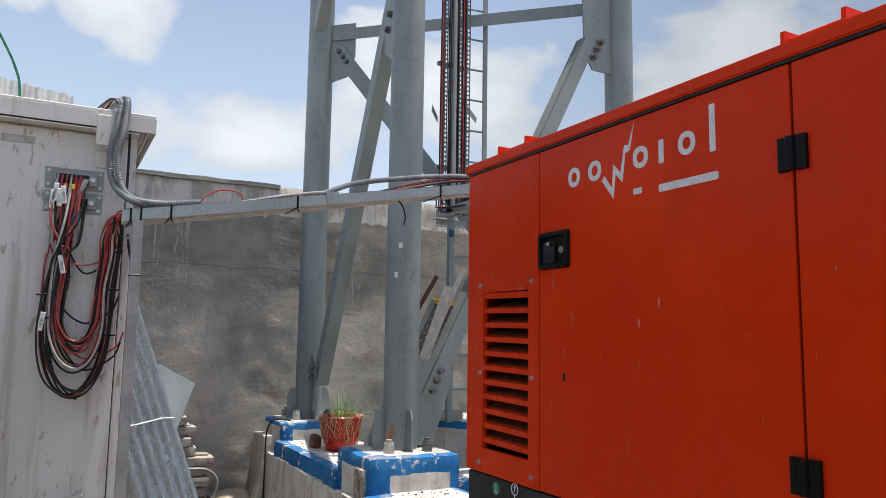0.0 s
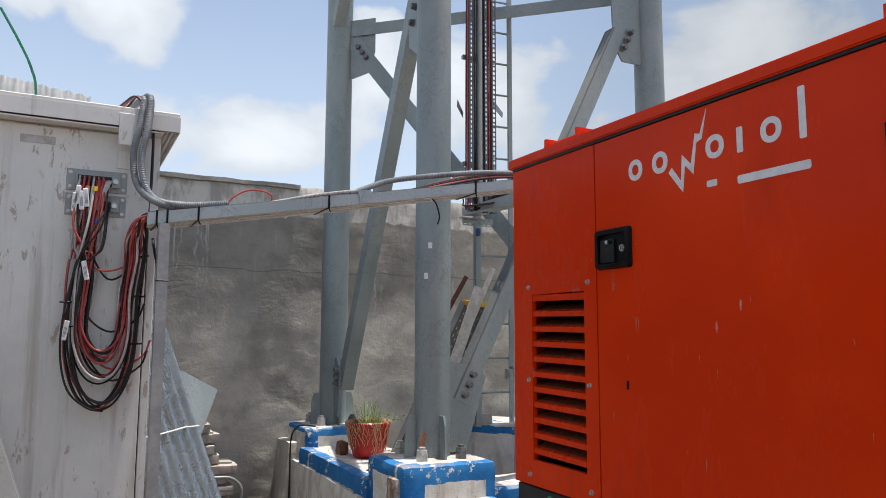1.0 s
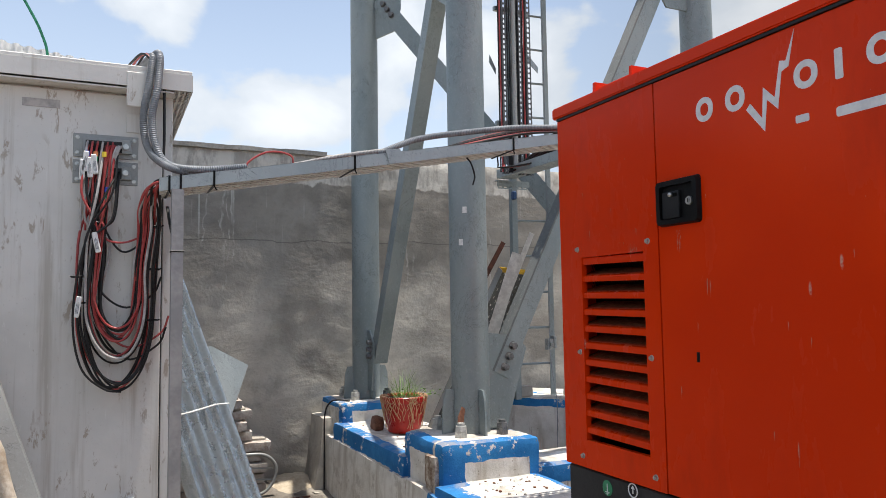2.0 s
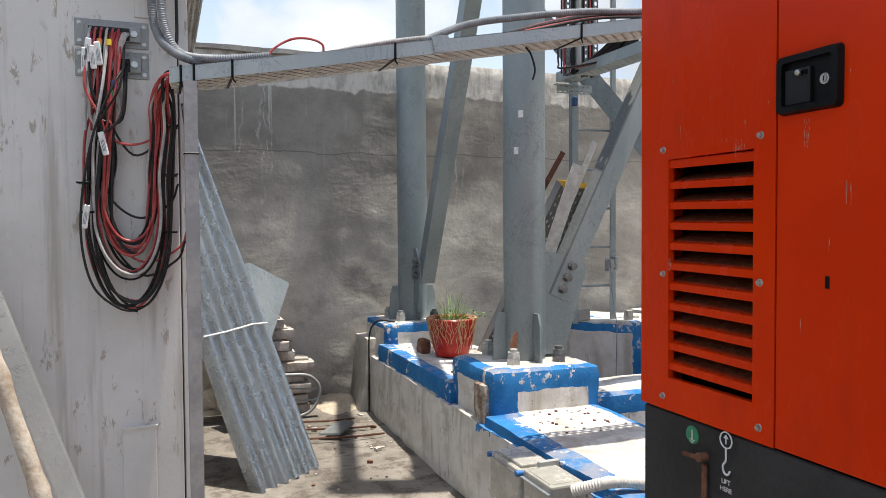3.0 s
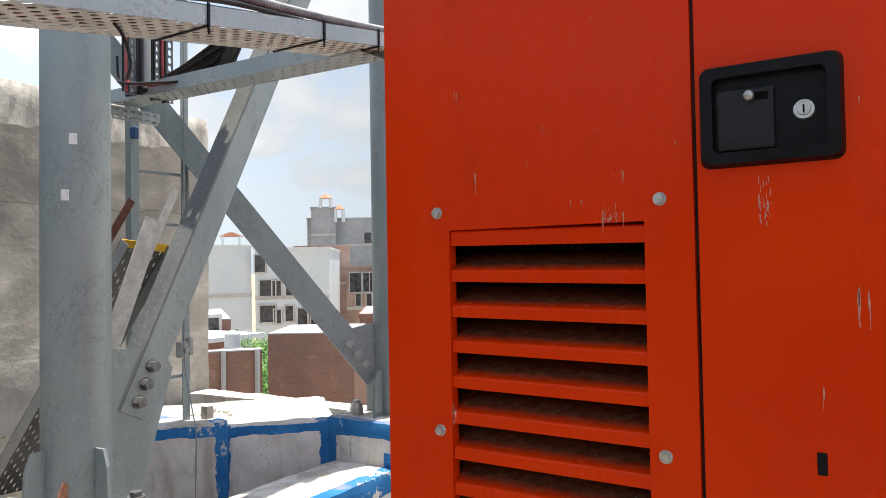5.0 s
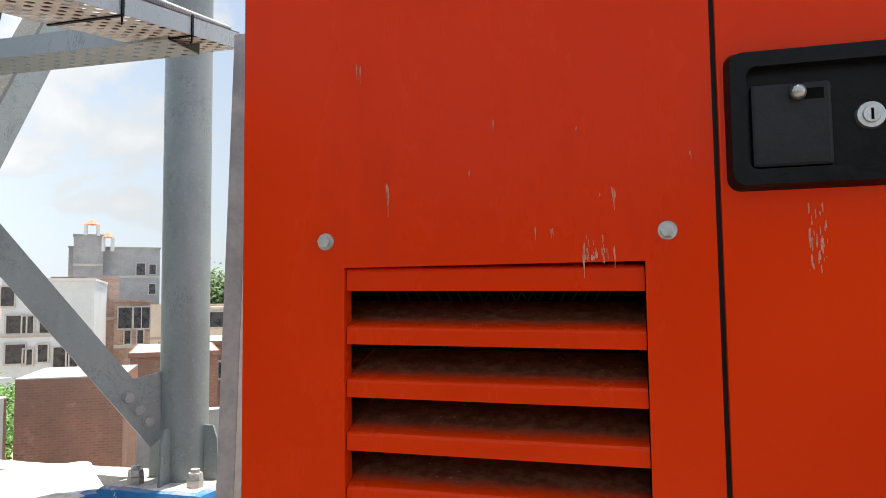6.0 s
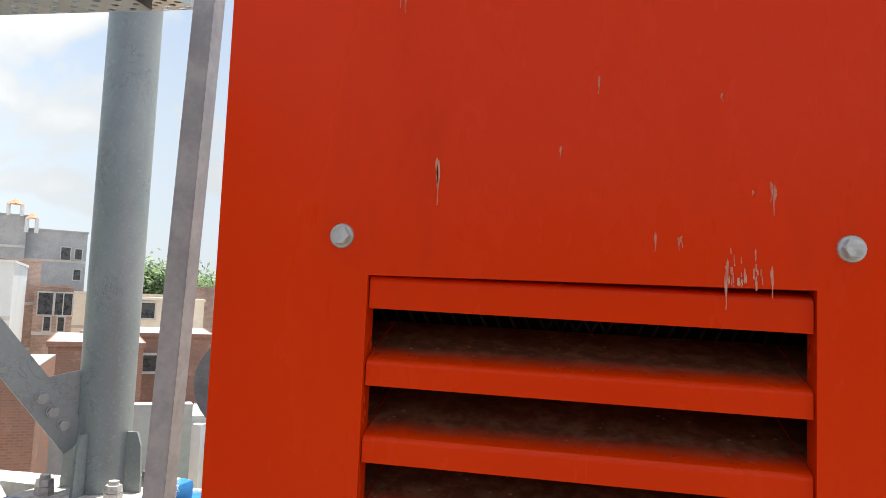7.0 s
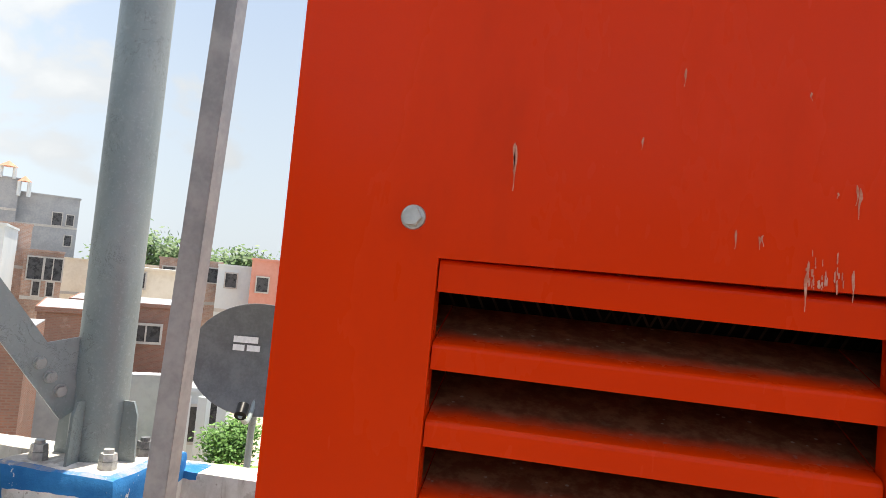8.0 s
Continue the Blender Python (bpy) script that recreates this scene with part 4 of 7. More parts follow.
def droppings(panel, door):
    """Dried droppings down the side: (y, top, length)."""
    m = plain("dried_droppings", (0.50, 0.12, 0.06), (0.58, 0.29, 0.21), 160, 0.8)
    flecks = [(2.43, 1.626, 0.033), (2.46, 1.756, 0.019), (2.343, 1.637, 0.009), (2.318, 1.687, 0.013), (2.235, 1.674, 0.006), (2.214, 1.607, 0.004), (2.26, 1.575, 0.008), (2.278, 1.577, 0.013), (2.13, 1.644, 0.009), (2.201, 1.611, 0.021), (2.231, 1.552, 0.026), (2.202, 1.556, 0.021), (1.917, 1.448, 0.045), (1.967, 1.335, 0.027), (2.431, 1.628, 0.021), (2.464, 1.759, 0.018), (2.262, 1.574, 0.009), (2.203, 1.613, 0.014), (1.921, 1.674, 0.01), (2.242, 1.832, 0.008), (1.927, 1.452, 0.047), (2.037, 1.161, 0.035), (1.685, 1.344, 0.022), (1.674, 1.071, 0.058), (1.738, 1.085, 0.023), (1.626, 1.308, 0.025), (1.928, 1.451, 0.044), (1.247, 1.391, 0.019), (1.217, 1.193, 0.024), (1.074, 1.348, 0.017), (1.512, 1.498, 0.019), (1.018, 1.538, 0.019)]
    for k, (y, z, n) in enumerate(flecks):
        bm = B()
        w = min(0.0014, 0.0006 + n * 0.022)
        left, right = [], []
        for i in range(7):
            f = i / 6
            wide = w * (0.25 + 1.1 * math.sin(math.pi * min(1, f * 1.4)) * (1 - f)) * (1 + 0.4 * noise.noise(V(k, i * 0.9, 0)))
            yy = y + 0.0015 * noise.noise(V(k * 3.1, f * 2, 1))
            left.append((GX - 0.0004, yy - wide, z - n * f))
            right.append((GX - 0.0004, yy + wide, z - n * f))
        for i in range(6):
            bm.faces.new([bm.verts.new(q) for q in (left[i], left[i + 1], right[i + 1], right[i])])
        bmesh.ops.remove_doubles(bm, verts=bm.verts, dist=0.00001)
        part("dropping", bm, m, panel if y > 2.107 else door)
    rng = random.Random(3)
    for y0, y1, z0, z1, host in ((2.206, 2.232, 1.542, 1.566, panel), (2.017, 2.033, 1.527, 1.585, door)):
        bm = B()
        for k in range(34):
            y, z = rng.uniform(y0, y1), rng.uniform(z0, z1)
            s = 0.0004 + 0.0010 * rng.random() ** 2
            long = s * rng.uniform(2.0, 9.0)
            x = GX - 0.0004 - 0.00001 * k
            pts = [(x, y + s * (0.5 + 0.6 * rng.random()) * math.cos(j * 0.7) + 0.3 * s * math.sin(j * 1.9), z + long * (0.6 + 0.5 * rng.random()) * math.sin(j * 0.7)) for j in range(9)]
            bm.faces.new([bm.verts.new(q) for q in pts])
        part("smear", bm, m, host, "pale dried smear")


def latch(door):
    """Black paddle lock let into the door."""
    y0, y1, z0, z1 = 1.935, 2.099, 1.602, 1.732
    bm = B()
    rim, x = 0.018, GX - 0.015
    outer = rounded(y0, y1, z0, z1, 0.012)
    inner = rounded(y0 + rim, y1 - rim, z0 + rim, z1 - rim, 0.008)
    ov = [bm.verts.new((GX + 0.001, a, b)) for a, b in outer]
    of = [bm.verts.new((x, a + (0.004 if a < 2.017 else -0.004), b + (0.004 if b < 1.667 else -0.004))) for a, b in outer]
    inn = [bm.verts.new((x, a, b)) for a, b in inner]
    deep = [bm.verts.new((GX - 0.001, a, b)) for a, b in inner]
    n = len(outer)
    for i in range(n):
        j = (i + 1) % n
        for p, q in ((ov, of), (of, inn), (inn, deep)):
            bm.faces.new((p[i], p[j], q[j], q[i]))
    bm.faces.new(deep)
    lock = part("latch", bm, BLACK_PLASTIC, door, "black plastic paddle latch", True)
    bm = B()
    box(bm, GX - 0.0095, GX + 0.002, 2.010, 2.077, 1.622, 1.698, 0.003, 2)
    part("paddle", bm, plain("worn_black_plastic", (0.008, 0.008, 0.009), (0.016, 0.016, 0.017), 14, 0.42, spec=0.25), lock)
    # raised black patch paints the shade inside the knob's slot
    bm = B()
    box(bm, GX - 0.0100, GX - 0.009, 2.016, 2.036, 1.682, 1.692, 0.0004)
    part("knob_slot", bm, DARK_INSIDE, lock)
    bm = B()
    bmesh.ops.create_uvsphere(bm, u_segments=16, v_segments=10, radius=0.0072)
    bmesh.ops.translate(bm, verts=bm.verts, vec=(GX - 0.0135, 2.038, 1.688))
    part("knob", bm, CHROME, lock, "chrome knob", True)
    bm = B()
    cyl(bm, (GX + 0.002, 1.978, 1.665), (GX - 0.006, 1.978, 1.665), 0.0130, 24, 0.0115)
    cyl(bm, (GX - 0.0059, 1.978, 1.665), (GX - 0.0085, 1.978, 1.665), 0.0078, 20, 0.0072)
    barrel = part("key_barrel", bm, CHROME, lock, "chrome key barrel", True)
    # keyhole's dark inside is a black patch on the barrel's face
    bm = B()
    box(bm, GX - 0.0092, GX - 0.0084, 1.9770, 1.9790, 1.6600, 1.6700)
    part("keyhole", bm, DARK_INSIDE, barrel)


def rounded(y0, y1, z0, z1, r, k=5):
    out = []
    for cy, cz, a0 in ((y1 - r, z1 - r, 0), (y0 + r, z1 - r, 90), (y0 + r, z0 + r, 180), (y1 - r, z0 + r, 270)):
        out += [(cy + r * math.cos(radians(a0 + 90 * i / k)), cz + r * math.sin(radians(a0 + 90 * i / k))) for i in range(k + 1)]
    return out


def hinge(door, z):
    bm = B()
    box(bm, GX - 0.012, GX + 0.001, 1.118, 1.144, z, z + 0.082, 0.003, 2)
    box(bm, GX - 0.012, GX + 0.001, 1.070, 1.100, z, z + 0.082, 0.003, 2)
    cyl(bm, (GX - 0.012, 1.109, z + 0.002), (GX - 0.012, 1.109, z + 0.08), 0.011, 14)
    part("hinge", bm, BLACK_PLASTIC, door, "black door hinge")


def emblem(door):
    """The maker's mark as plain silver shapes."""
    x, w = GX - 0.0012, (0.0014, 0, 0)

    def slab(y0, y1, z0, z1, r=0.008):
        bm = B()
        prism(bm, [(x, a, b) for a, b in rounded(min(y0, y1), max(y0, y1), z0, z1, min(r, abs(y1 - y0) / 2.2, (z1 - z0) / 2.2))], w)
        part("emblem_shape", bm, LOGO_GREY, door)

    for ya, yb, z0, z1, open_ in ((1.942, 1.882, 1.838, 1.932, 1), (1.84, 1.778, 1.868, 1.934, 1), (1.636, 1.574, 1.868, 1.936, 1), (1.532, 1.494, 1.868, 1.936, 0), (1.459, 1.398, 1.866, 1.938, 1), (1.350, 1.324, 1.862, 1.99, 0)):
        if open_:
            bm = B()
            o = rounded(yb, ya, z1 - 0.066, z1, 0.03)
            i = rounded(yb + 0.016, ya - 0.016, z1 - 0.05, z1 - 0.016, 0.0145)
            rings = [[bm.verts.new((xx, a, b)) for a, b in pts] for xx in (x, x + 0.0014) for pts in (o, i)]
            n = len(o)
            for k in range(n):
                j = (k + 1) % n
                bm.faces.new((rings[0][k], rings[0][j], rings[1][j], rings[1][k]))
                bm.faces.new((rings[0][k], rings[0][j], rings[2][j], rings[2][k]))
                bm.faces.new((rings[1][k], rings[1][j], rings[3][j], rings[3][k]))
            part("emblem_shape", bm, LOGO_GREY, door)
        else:
            slab(ya, ya - 0.019, z0, z1, 0.004)
    zig = [(1.775, 1.862), (1.762, 1.875), (1.728, 1.83), (1.722, 1.905), (1.690, 1.872), (1.672, 1.955), (1.655, 1.95), (1.628, 2.018), (1.648, 1.935), (1.668, 1.928), (1.682, 1.842), (1.712, 1.872), (1.722, 1.797)]
    bm = B()
    prism(bm, [(x, a, b) for a, b in zig], w)
    bmesh.ops.triangulate(bm, faces=[f for f in bm.faces if len(f.verts) > 4])
    part("emblem_bolt", bm, LOGO_GREY, door)
    slab(1.636, 1.601, 1.795, 1.813, 0.004)
    slab(1.534, 1.324, 1.786, 1.808, 0.006)


genset()


# ---- the equipment cabinet ----
CY, CX1 = 3.663, 0.458


def cabinet():
    c = thing("equipment_cabinet", (-0.25, 4.4, 0), "weathered light grey steel equipment cabinet with rust runs", "cabinet")
    bm = B()
    box(bm, -1.15, 0.440, CY + 0.02, 5.16, 0.12, 2.28, 0.004)
    part("body", bm, CABINET, c)
    bm = B()
    box(bm, -1.12, 0.42, CY + 0.05, 5.13, 0.0, 0.125)
    part("plinth", bm, BASE_PAINT, c)
    bm = B()
    box(bm, -1.15, CX1 - 0.004, CY, CY + 0.018, 0.14, 2.262, 0.003)
    door = part("front_panel", bm, CABINET, c)
    bm = B()
    box(bm, CX1, CX1 + 0.035, CY + 0.006, 5.16, 0.12, 2.275, 0.003)
    part("side_skin", bm, CABINET, c)
    # roof cap with a folded lip and a punched underside
    bm = B()
    box(bm, -1.25, 0.560, CY - 0.075, 5.28, 2.352, 2.370, 0.003)
    box(bm, -1.25, 0.560, CY - 0.078, CY - 0.072, 2.284, 2.353)
    box(bm, 0.556, 0.563, CY - 0.075, 5.28, 2.284, 2.353)
    box(bm, -1.25, -1.246, CY - 0.075, 5.28, 2.284, 2.353)
    roof = part("roof_cap", bm, CABINET, c)
    bm = B()
    punched(bm, (0.494, CY - 0.06, 2.290), (0, 1, 0), (1, 0, 0), 58, 3, 0.022, 0.020, (0.0035, 0.0072), 0.002, stagger=False)
    part("vent_strip", bm, CABINET, roof)
    bm = B()
    box(bm, -1.25, 0.490, CY - 0.071, CY + 0.02, 2.272, 2.278)
    part("soffit", bm, CABINET, roof)
    bm = B()
    box(bm, 0.315, 0.395, CY - 0.006, CY, 2.11, 2.19, 0.002)
    part("hasp_plate", bm, CABINET, door)
    bm = B()
    box(bm, 0.312, 0.40, CY - 0.084, CY - 0.078, 2.20, 2.34, 0.002)
    part("hasp_plate", bm, CABINET, roof)
    bm = B()
    box(bm, -0.055, 0.075, CY - 0.003, CY, 2.185, 2.218, 0.001)
    part("name_plate", bm, GREY_CABLE, door, "stained blank name plate")
    bm = B()
    x0, x1, z1 = 0.248, 0.362, 0.652
    box(bm, x0, x1, CY - 0.014, CY, 0.30, z1, 0.003)
    box(bm, x0 - 0.004, x1 + 0.004, CY - 0.022, CY, z1 - 0.003, z1 + 0.004)
    part("hatch", bm, CABINET, door)
    bm = B()
    box(bm, CX1 - 0.0035, CX1 - 0.0005, CY + 0.004, CY + 0.016, 0.14, 2.26)
    part("door_seal", bm, BLACK_RUBBER, c)
    # two cable entry plates
    for zb in (1.998, 1.892):
        bm = B()
        box(bm, 0.124, 0.361, CY - 0.005, CY, zb, zb + 0.094, 0.002)
        pl = part("entry_plate", bm, GALV_LIGHT, door, "bolted zinc cable entry plate")
        bm = B()
        box(bm, 0.158, 0.335, CY - 0.022, CY - 0.004, zb + 0.02, zb + 0.076, 0.003, 2)
        part("clamp", bm, GALV_LIGHT, pl)
        bm = B()
        box(bm, 0.168, 0.30, CY - 0.0235, CY - 0.02, zb + 0.022, zb + 0.066, 0.001)
        part("opening", bm, BLACK_RUBBER, pl)
        for x in (0.139, 0.346):
            for z in (zb + 0.016, zb + 0.078):
                bm = B()
                hexbolt(bm, (x, CY - 0.005, z), (0, -1, 0), 0.006, 0.006, 0.008)
                part("screw", bm, CHROME, pl)
        bm = B()
        cyl(bm, (0.314, CY - 0.022, zb + 0.047), (0.314, CY - 0.03, zb + 0.047), 0.011, 14)
        part("screw", bm, CHROME, pl, "", True)


cabinet()


def hanging_cables():
    t = thing("cable_bundle", (0.26, CY - 0.05, 1.1), "coil of red and black cables hanging from the cabinet", "cables")
    rng = random.Random(5)
    # long loops: out of the plates, down, round and up to the tray's end
    K, R, G = BLACK_RUBBER, RED_CABLE, GREY_CABLE
    bunches = [("outer", (K, R, K, K, R, K, K), 1.075, 0.172, 0.412, 0.30), ("middle", (K, G, R, K, K), 1.19, 0.198, 0.385, 0.22), ("inner", (R, K, G, R, K, R, G, K, R, K), 1.262, 0.222, 0.362, 0.15)]
    for name, kinds, low0, left0, right0, deep in bunches:
        for i, kind in enumerate(kinds):
            x_in = 0.178 + 0.115 * rng.random()
            z_in = 2.045 if i % 3 else 1.94
            low = low0 + 0.007 * i + rng.uniform(-0.006, 0.012)
            left = left0 + rng.uniform(-0.022, 0.014)
            right = right0 + rng.uniform(-0.014, 0.014)
            y = CY - 0.030 - 0.075 * rng.random()
            yt = CY - 0.10 - 0.13 * rng.random()
            mid = (left + right) / 2 + rng.uniform(-0.004, 0.02)
            turn = []
            for j in range(9):
                a = math.pi * j / 8
                w = (mid - left) if j < 4 else (right - mid)
                turn.append((mid - w * math.cos(a), y - 0.008 * math.sin(a), low + deep - deep * math.sin(a)))
            pts = [(x_in, CY - 0.02, z_in), (x_in - 0.003, CY - 0.055, z_in - 0.035), (x_in - 0.02, y, z_in - 0.2), (left + rng.uniform(0.0, 0.03), y, 1.66 + rng.uniform(-0.05, 0.05)), *turn,
                   (right + rng.uniform(-0.005, 0.012), y - 0.01, (low + deep + 1.68) / 2), (right + 0.016, y - 0.02, 1.70), (right + 0.016, (y + yt) / 2, 1.79), (0.425 + rng.uniform(-0.02, 0.02), yt, 1.865 + rng.uniform(0, 0.02)), (0.53, yt, 1.885 + rng.uniform(0, 0.02))]
            bm = B()
            r = 0.0066 if i % 4 == 3 else rng.uniform(0.0038, 0.0052)
            sweep(bm, spline(pts, 6), r, 7)
            part("cable", bm, kind, t, "", True)
    # one loose cable that bows out past the bunch
    bm = B()
    y = CY - 0.118
    sweep(bm, spline([(0.285, CY - 0.05, 1.93), (0.25, y, 1.85), (0.19, y, 1.70), (0.150, y, 1.50), (0.142, y, 1.32), (0.175, y, 1.17), (0.25, y, 1.095), (0.31, y + 0.02, 1.078)], 6), 0.0042, 7)
    part("cable", bm, BLACK_RUBBER, t, "", True)
    # short slack loops
    for x0, x1, z0, zl, m in ((0.20, 0.41, 1.90, 1.62, BLACK_RUBBER), (0.23, 0.43, 1.7, 1.66, RED_CABLE), (0.19, 0.46, 1.52, 1.20, BLACK_RUBBER), (0.21, 0.44, 1.55, 1.40, BLACK_RUBBER), (0.2, 0.47, 1.46, 1.245, RED_CABLE)):
        bm = B()
        y = CY - 0.06
        sweep(bm, spline([(x0, y, z0), (x0 + 0.03, y - 0.01, (z0 + zl) / 2 - 0.02), ((x0 + x1) / 2, y, zl), (x1 - 0.02, y, zl + 0.05), (x1 + 0.01, y - 0.02, zl + 0.12)], 6), 0.0042, 7)
        part("cable", bm, m, t, "", True)
    # grey tails into the upper plate
    for i, x in enumerate((0.262, 0.275, 0.288, 0.297)):
        bm = B()
        sweep(bm, spline([(x, CY - 0.02, 2.045), (x - 0.012, CY - 0.06, 2.02), (x - 0.045, CY - 0.05, 1.9), (x - 0.06, CY - 0.06, 1.7)], 6), 0.0065, 7)
        part("cable", bm, (RED_CABLE, RED_CABLE, GREY_CABLE, GREY_CABLE)[i], t, "", True)
    for i in range(6):
        x = 0.176 + 0.018 * i
        bm = B()
        sweep(bm, spline([(x, CY - 0.022, 2.058), (x - 0.002, CY - 0.06, 2.03), (x - 0.012, CY - 0.065, 1.93), (x - 0.02, CY - 0.06, 1.7)], 6), 0.0045, 7)
        part("cable", bm, RED_CABLE if i % 3 else GREY_CABLE, t, "", True)
    # marker tags and coloured bands
    for x, z, lean in ((0.170, 1.968, 5), (0.186, 1.945, -4), (0.160, 1.935, 2), (0.215, 1.65, -12), (0.156, 1.405, 8), (0.203, 1.958, -7)):
        bm = B()
        box(bm, -0.010, 0.010, -0.004, 0.004, -0.040, 0.040, 0.003)
        bm.transform(Matrix.Translation((x, CY - 0.115 if z < 1.8 else CY - 0.078, z)) @ Matrix.Rotation(radians(lean), 4, "Y"))
        tag = part("tag", bm, WHITE_TAG, t, "white plastic cable marker")
        bm = B()
        for k in range(3):
            box(bm, -0.0055 + 0.004 * k, -0.0035 + 0.004 * k, -0.0046, -0.004, -0.026, 0.012 + 0.006 * (k % 2))
        bm.transform(Matrix.Translation((x, CY - 0.115 if z < 1.8 else CY - 0.078, z)) @ Matrix.Rotation(radians(lean), 4, "Y"))
        part("tag_print", bm, GREY_CONDUIT, tag)
    for k, (name, col) in enumerate((("blue", (0.03, 0.08, 0.45)), ("green", (0.02, 0.22, 0.10)), ("yellow", (0.75, 0.55, 0.05)), ("brown", (0.3, 0.13, 0.07)), ("orange", (0.55, 0.2, 0.08)))):
        m = plain(name + "_tape", col, tuple(c * 1.2 for c in col), 30, 0.5)
        for x, z in ((0.176 + 0.03 * (k % 3), 2.0 - 0.018 * (k % 2)), (0.247 - 0.004 * k, 1.86 - 0.032 * k)):
            bm = B()
            cyl(bm, (x, CY - 0.068, z - 0.010), (x, CY - 0.068, z + 0.010), 0.0082, 10)
            part("tape_band", bm, m, t, "", True)
    for x, z in ((0.15, 1.52), (0.425, 1.55), (0.42, 1.35), (0.16, 1.42), (0.43, 1.72)):
        bm = B()
        box(bm, x - 0.022, x + 0.022, CY - 0.108, CY - 0.025, z - 0.003, z + 0.003, 0.002)
        box(bm, x + 0.018, x + 0.024, CY - 0.125, CY - 0.105, z - 0.002, z + 0.004)
        part("cable_tie", bm, BLACK_PLASTIC, t)


hanging_cables()


def conduit(name, pts, r, label, material=GREY_CONDUIT, ribs=0.0022, pitch=0.008, seg=10):
    bm = B()
    sweep(bm, spline(pts, 10), r, seg, ribs, pitch)
    return solo(name, bm, material, label, "conduit", smooth=True)


conduit("flexible_conduit", [(0.30, 4.0, 2.40), (0.385, 3.72, 2.425), (0.405, 3.585, 2.41), (0.395, 3.555, 2.30), (0.375, 3.56, 2.17), (0.385, 3.55, 2.05), (0.43, 3.50, 1.97), (0.52, 3.45, 1.925), (0.66, 3.42, 1.925)], 0.0155,
        "grey corrugated conduit bent over the cabinet roof into the tray")
conduit("flexible_conduit", [(0.28, 4.02, 2.41), (0.40, 3.70, 2.44), (0.432, 3.58, 2.42), (0.425, 3.535, 2.28), (0.405, 3.53, 2.15), (0.42, 3.52, 2.03), (0.47, 3.49, 1.955), (0.58, 3.41, 1.93), (0.75, 3.40, 1.95)], 0.0155,
        "grey corrugated conduit bent over the cabinet roof into the tray")
for k, m in enumerate((BLACK_RUBBER, RED_CABLE, BLACK_RUBBER)):
    conduit("roof_cable", [(0.26 + 0.03 * k, 3.95, 2.39), (0.33 + 0.02 * k, 3.70, 2.415 + 0.012 * k), (0.37 + 0.01 * k, 3.60, 2.425), (0.41, 3.56, 2.38)], 0.005, "thin cable lying over the cabinet roof", m, 0.0, 0.0, 7)
conduit("hanging_wire", [(0.452, 3.60, 2.36), (0.455, 3.60, 2.1), (0.452, 3.59, 1.97)], 0.006, "black wire beside the cabinet corner", BLACK_RUBBER, 0, 0, 7)
conduit("bent_cable", [(0.47, 3.58, 1.80), (0.475, 3.50, 1.72), (0.49, 3.40, 1.62), (0.50, 3.36, 1.58)], 0.006, "black cable behind the post", BLACK_RUBBER, 0, 0, 7)

conduit("ground_cable", [(1.93, 5.80, 0.678), (1.85, 5.86, 0.684), (1.80, 5.895, 0.66), (1.768, 5.910, 0.57), (1.766, 5.916, 0.35), (1.764, 5.913, 0.18), (1.762, 5.912, 0.012)], 0.006, "black cable hanging down the end of the foundation", BLACK_RUBBER, 0, 0, 7)

# ---- the cable tray between cabinet and tower ----
TRAY = [V(0.425, 3.365, 1.832), V(1.345, 3.300, 1.986), V(2.86, 3.30, 2.262)]
TRAY_W, TRAY_H = 0.205, 0.050
# soiled zinc, lightened to paint in the light bounced up from below
TRAY_LIT_DIRTY = plain("bounce_lit_soiled_zinc", (0.42, 0.40, 0.37), (0.60, 0.585, 0.55), 14, 0.7, 0.15)


POST_STEEL = plain("weathered_post_steel", (0.27, 0.265, 0.265), (0.40, 0.385, 0.375), 7, 0.55, 0.2, 0.0006, 45)


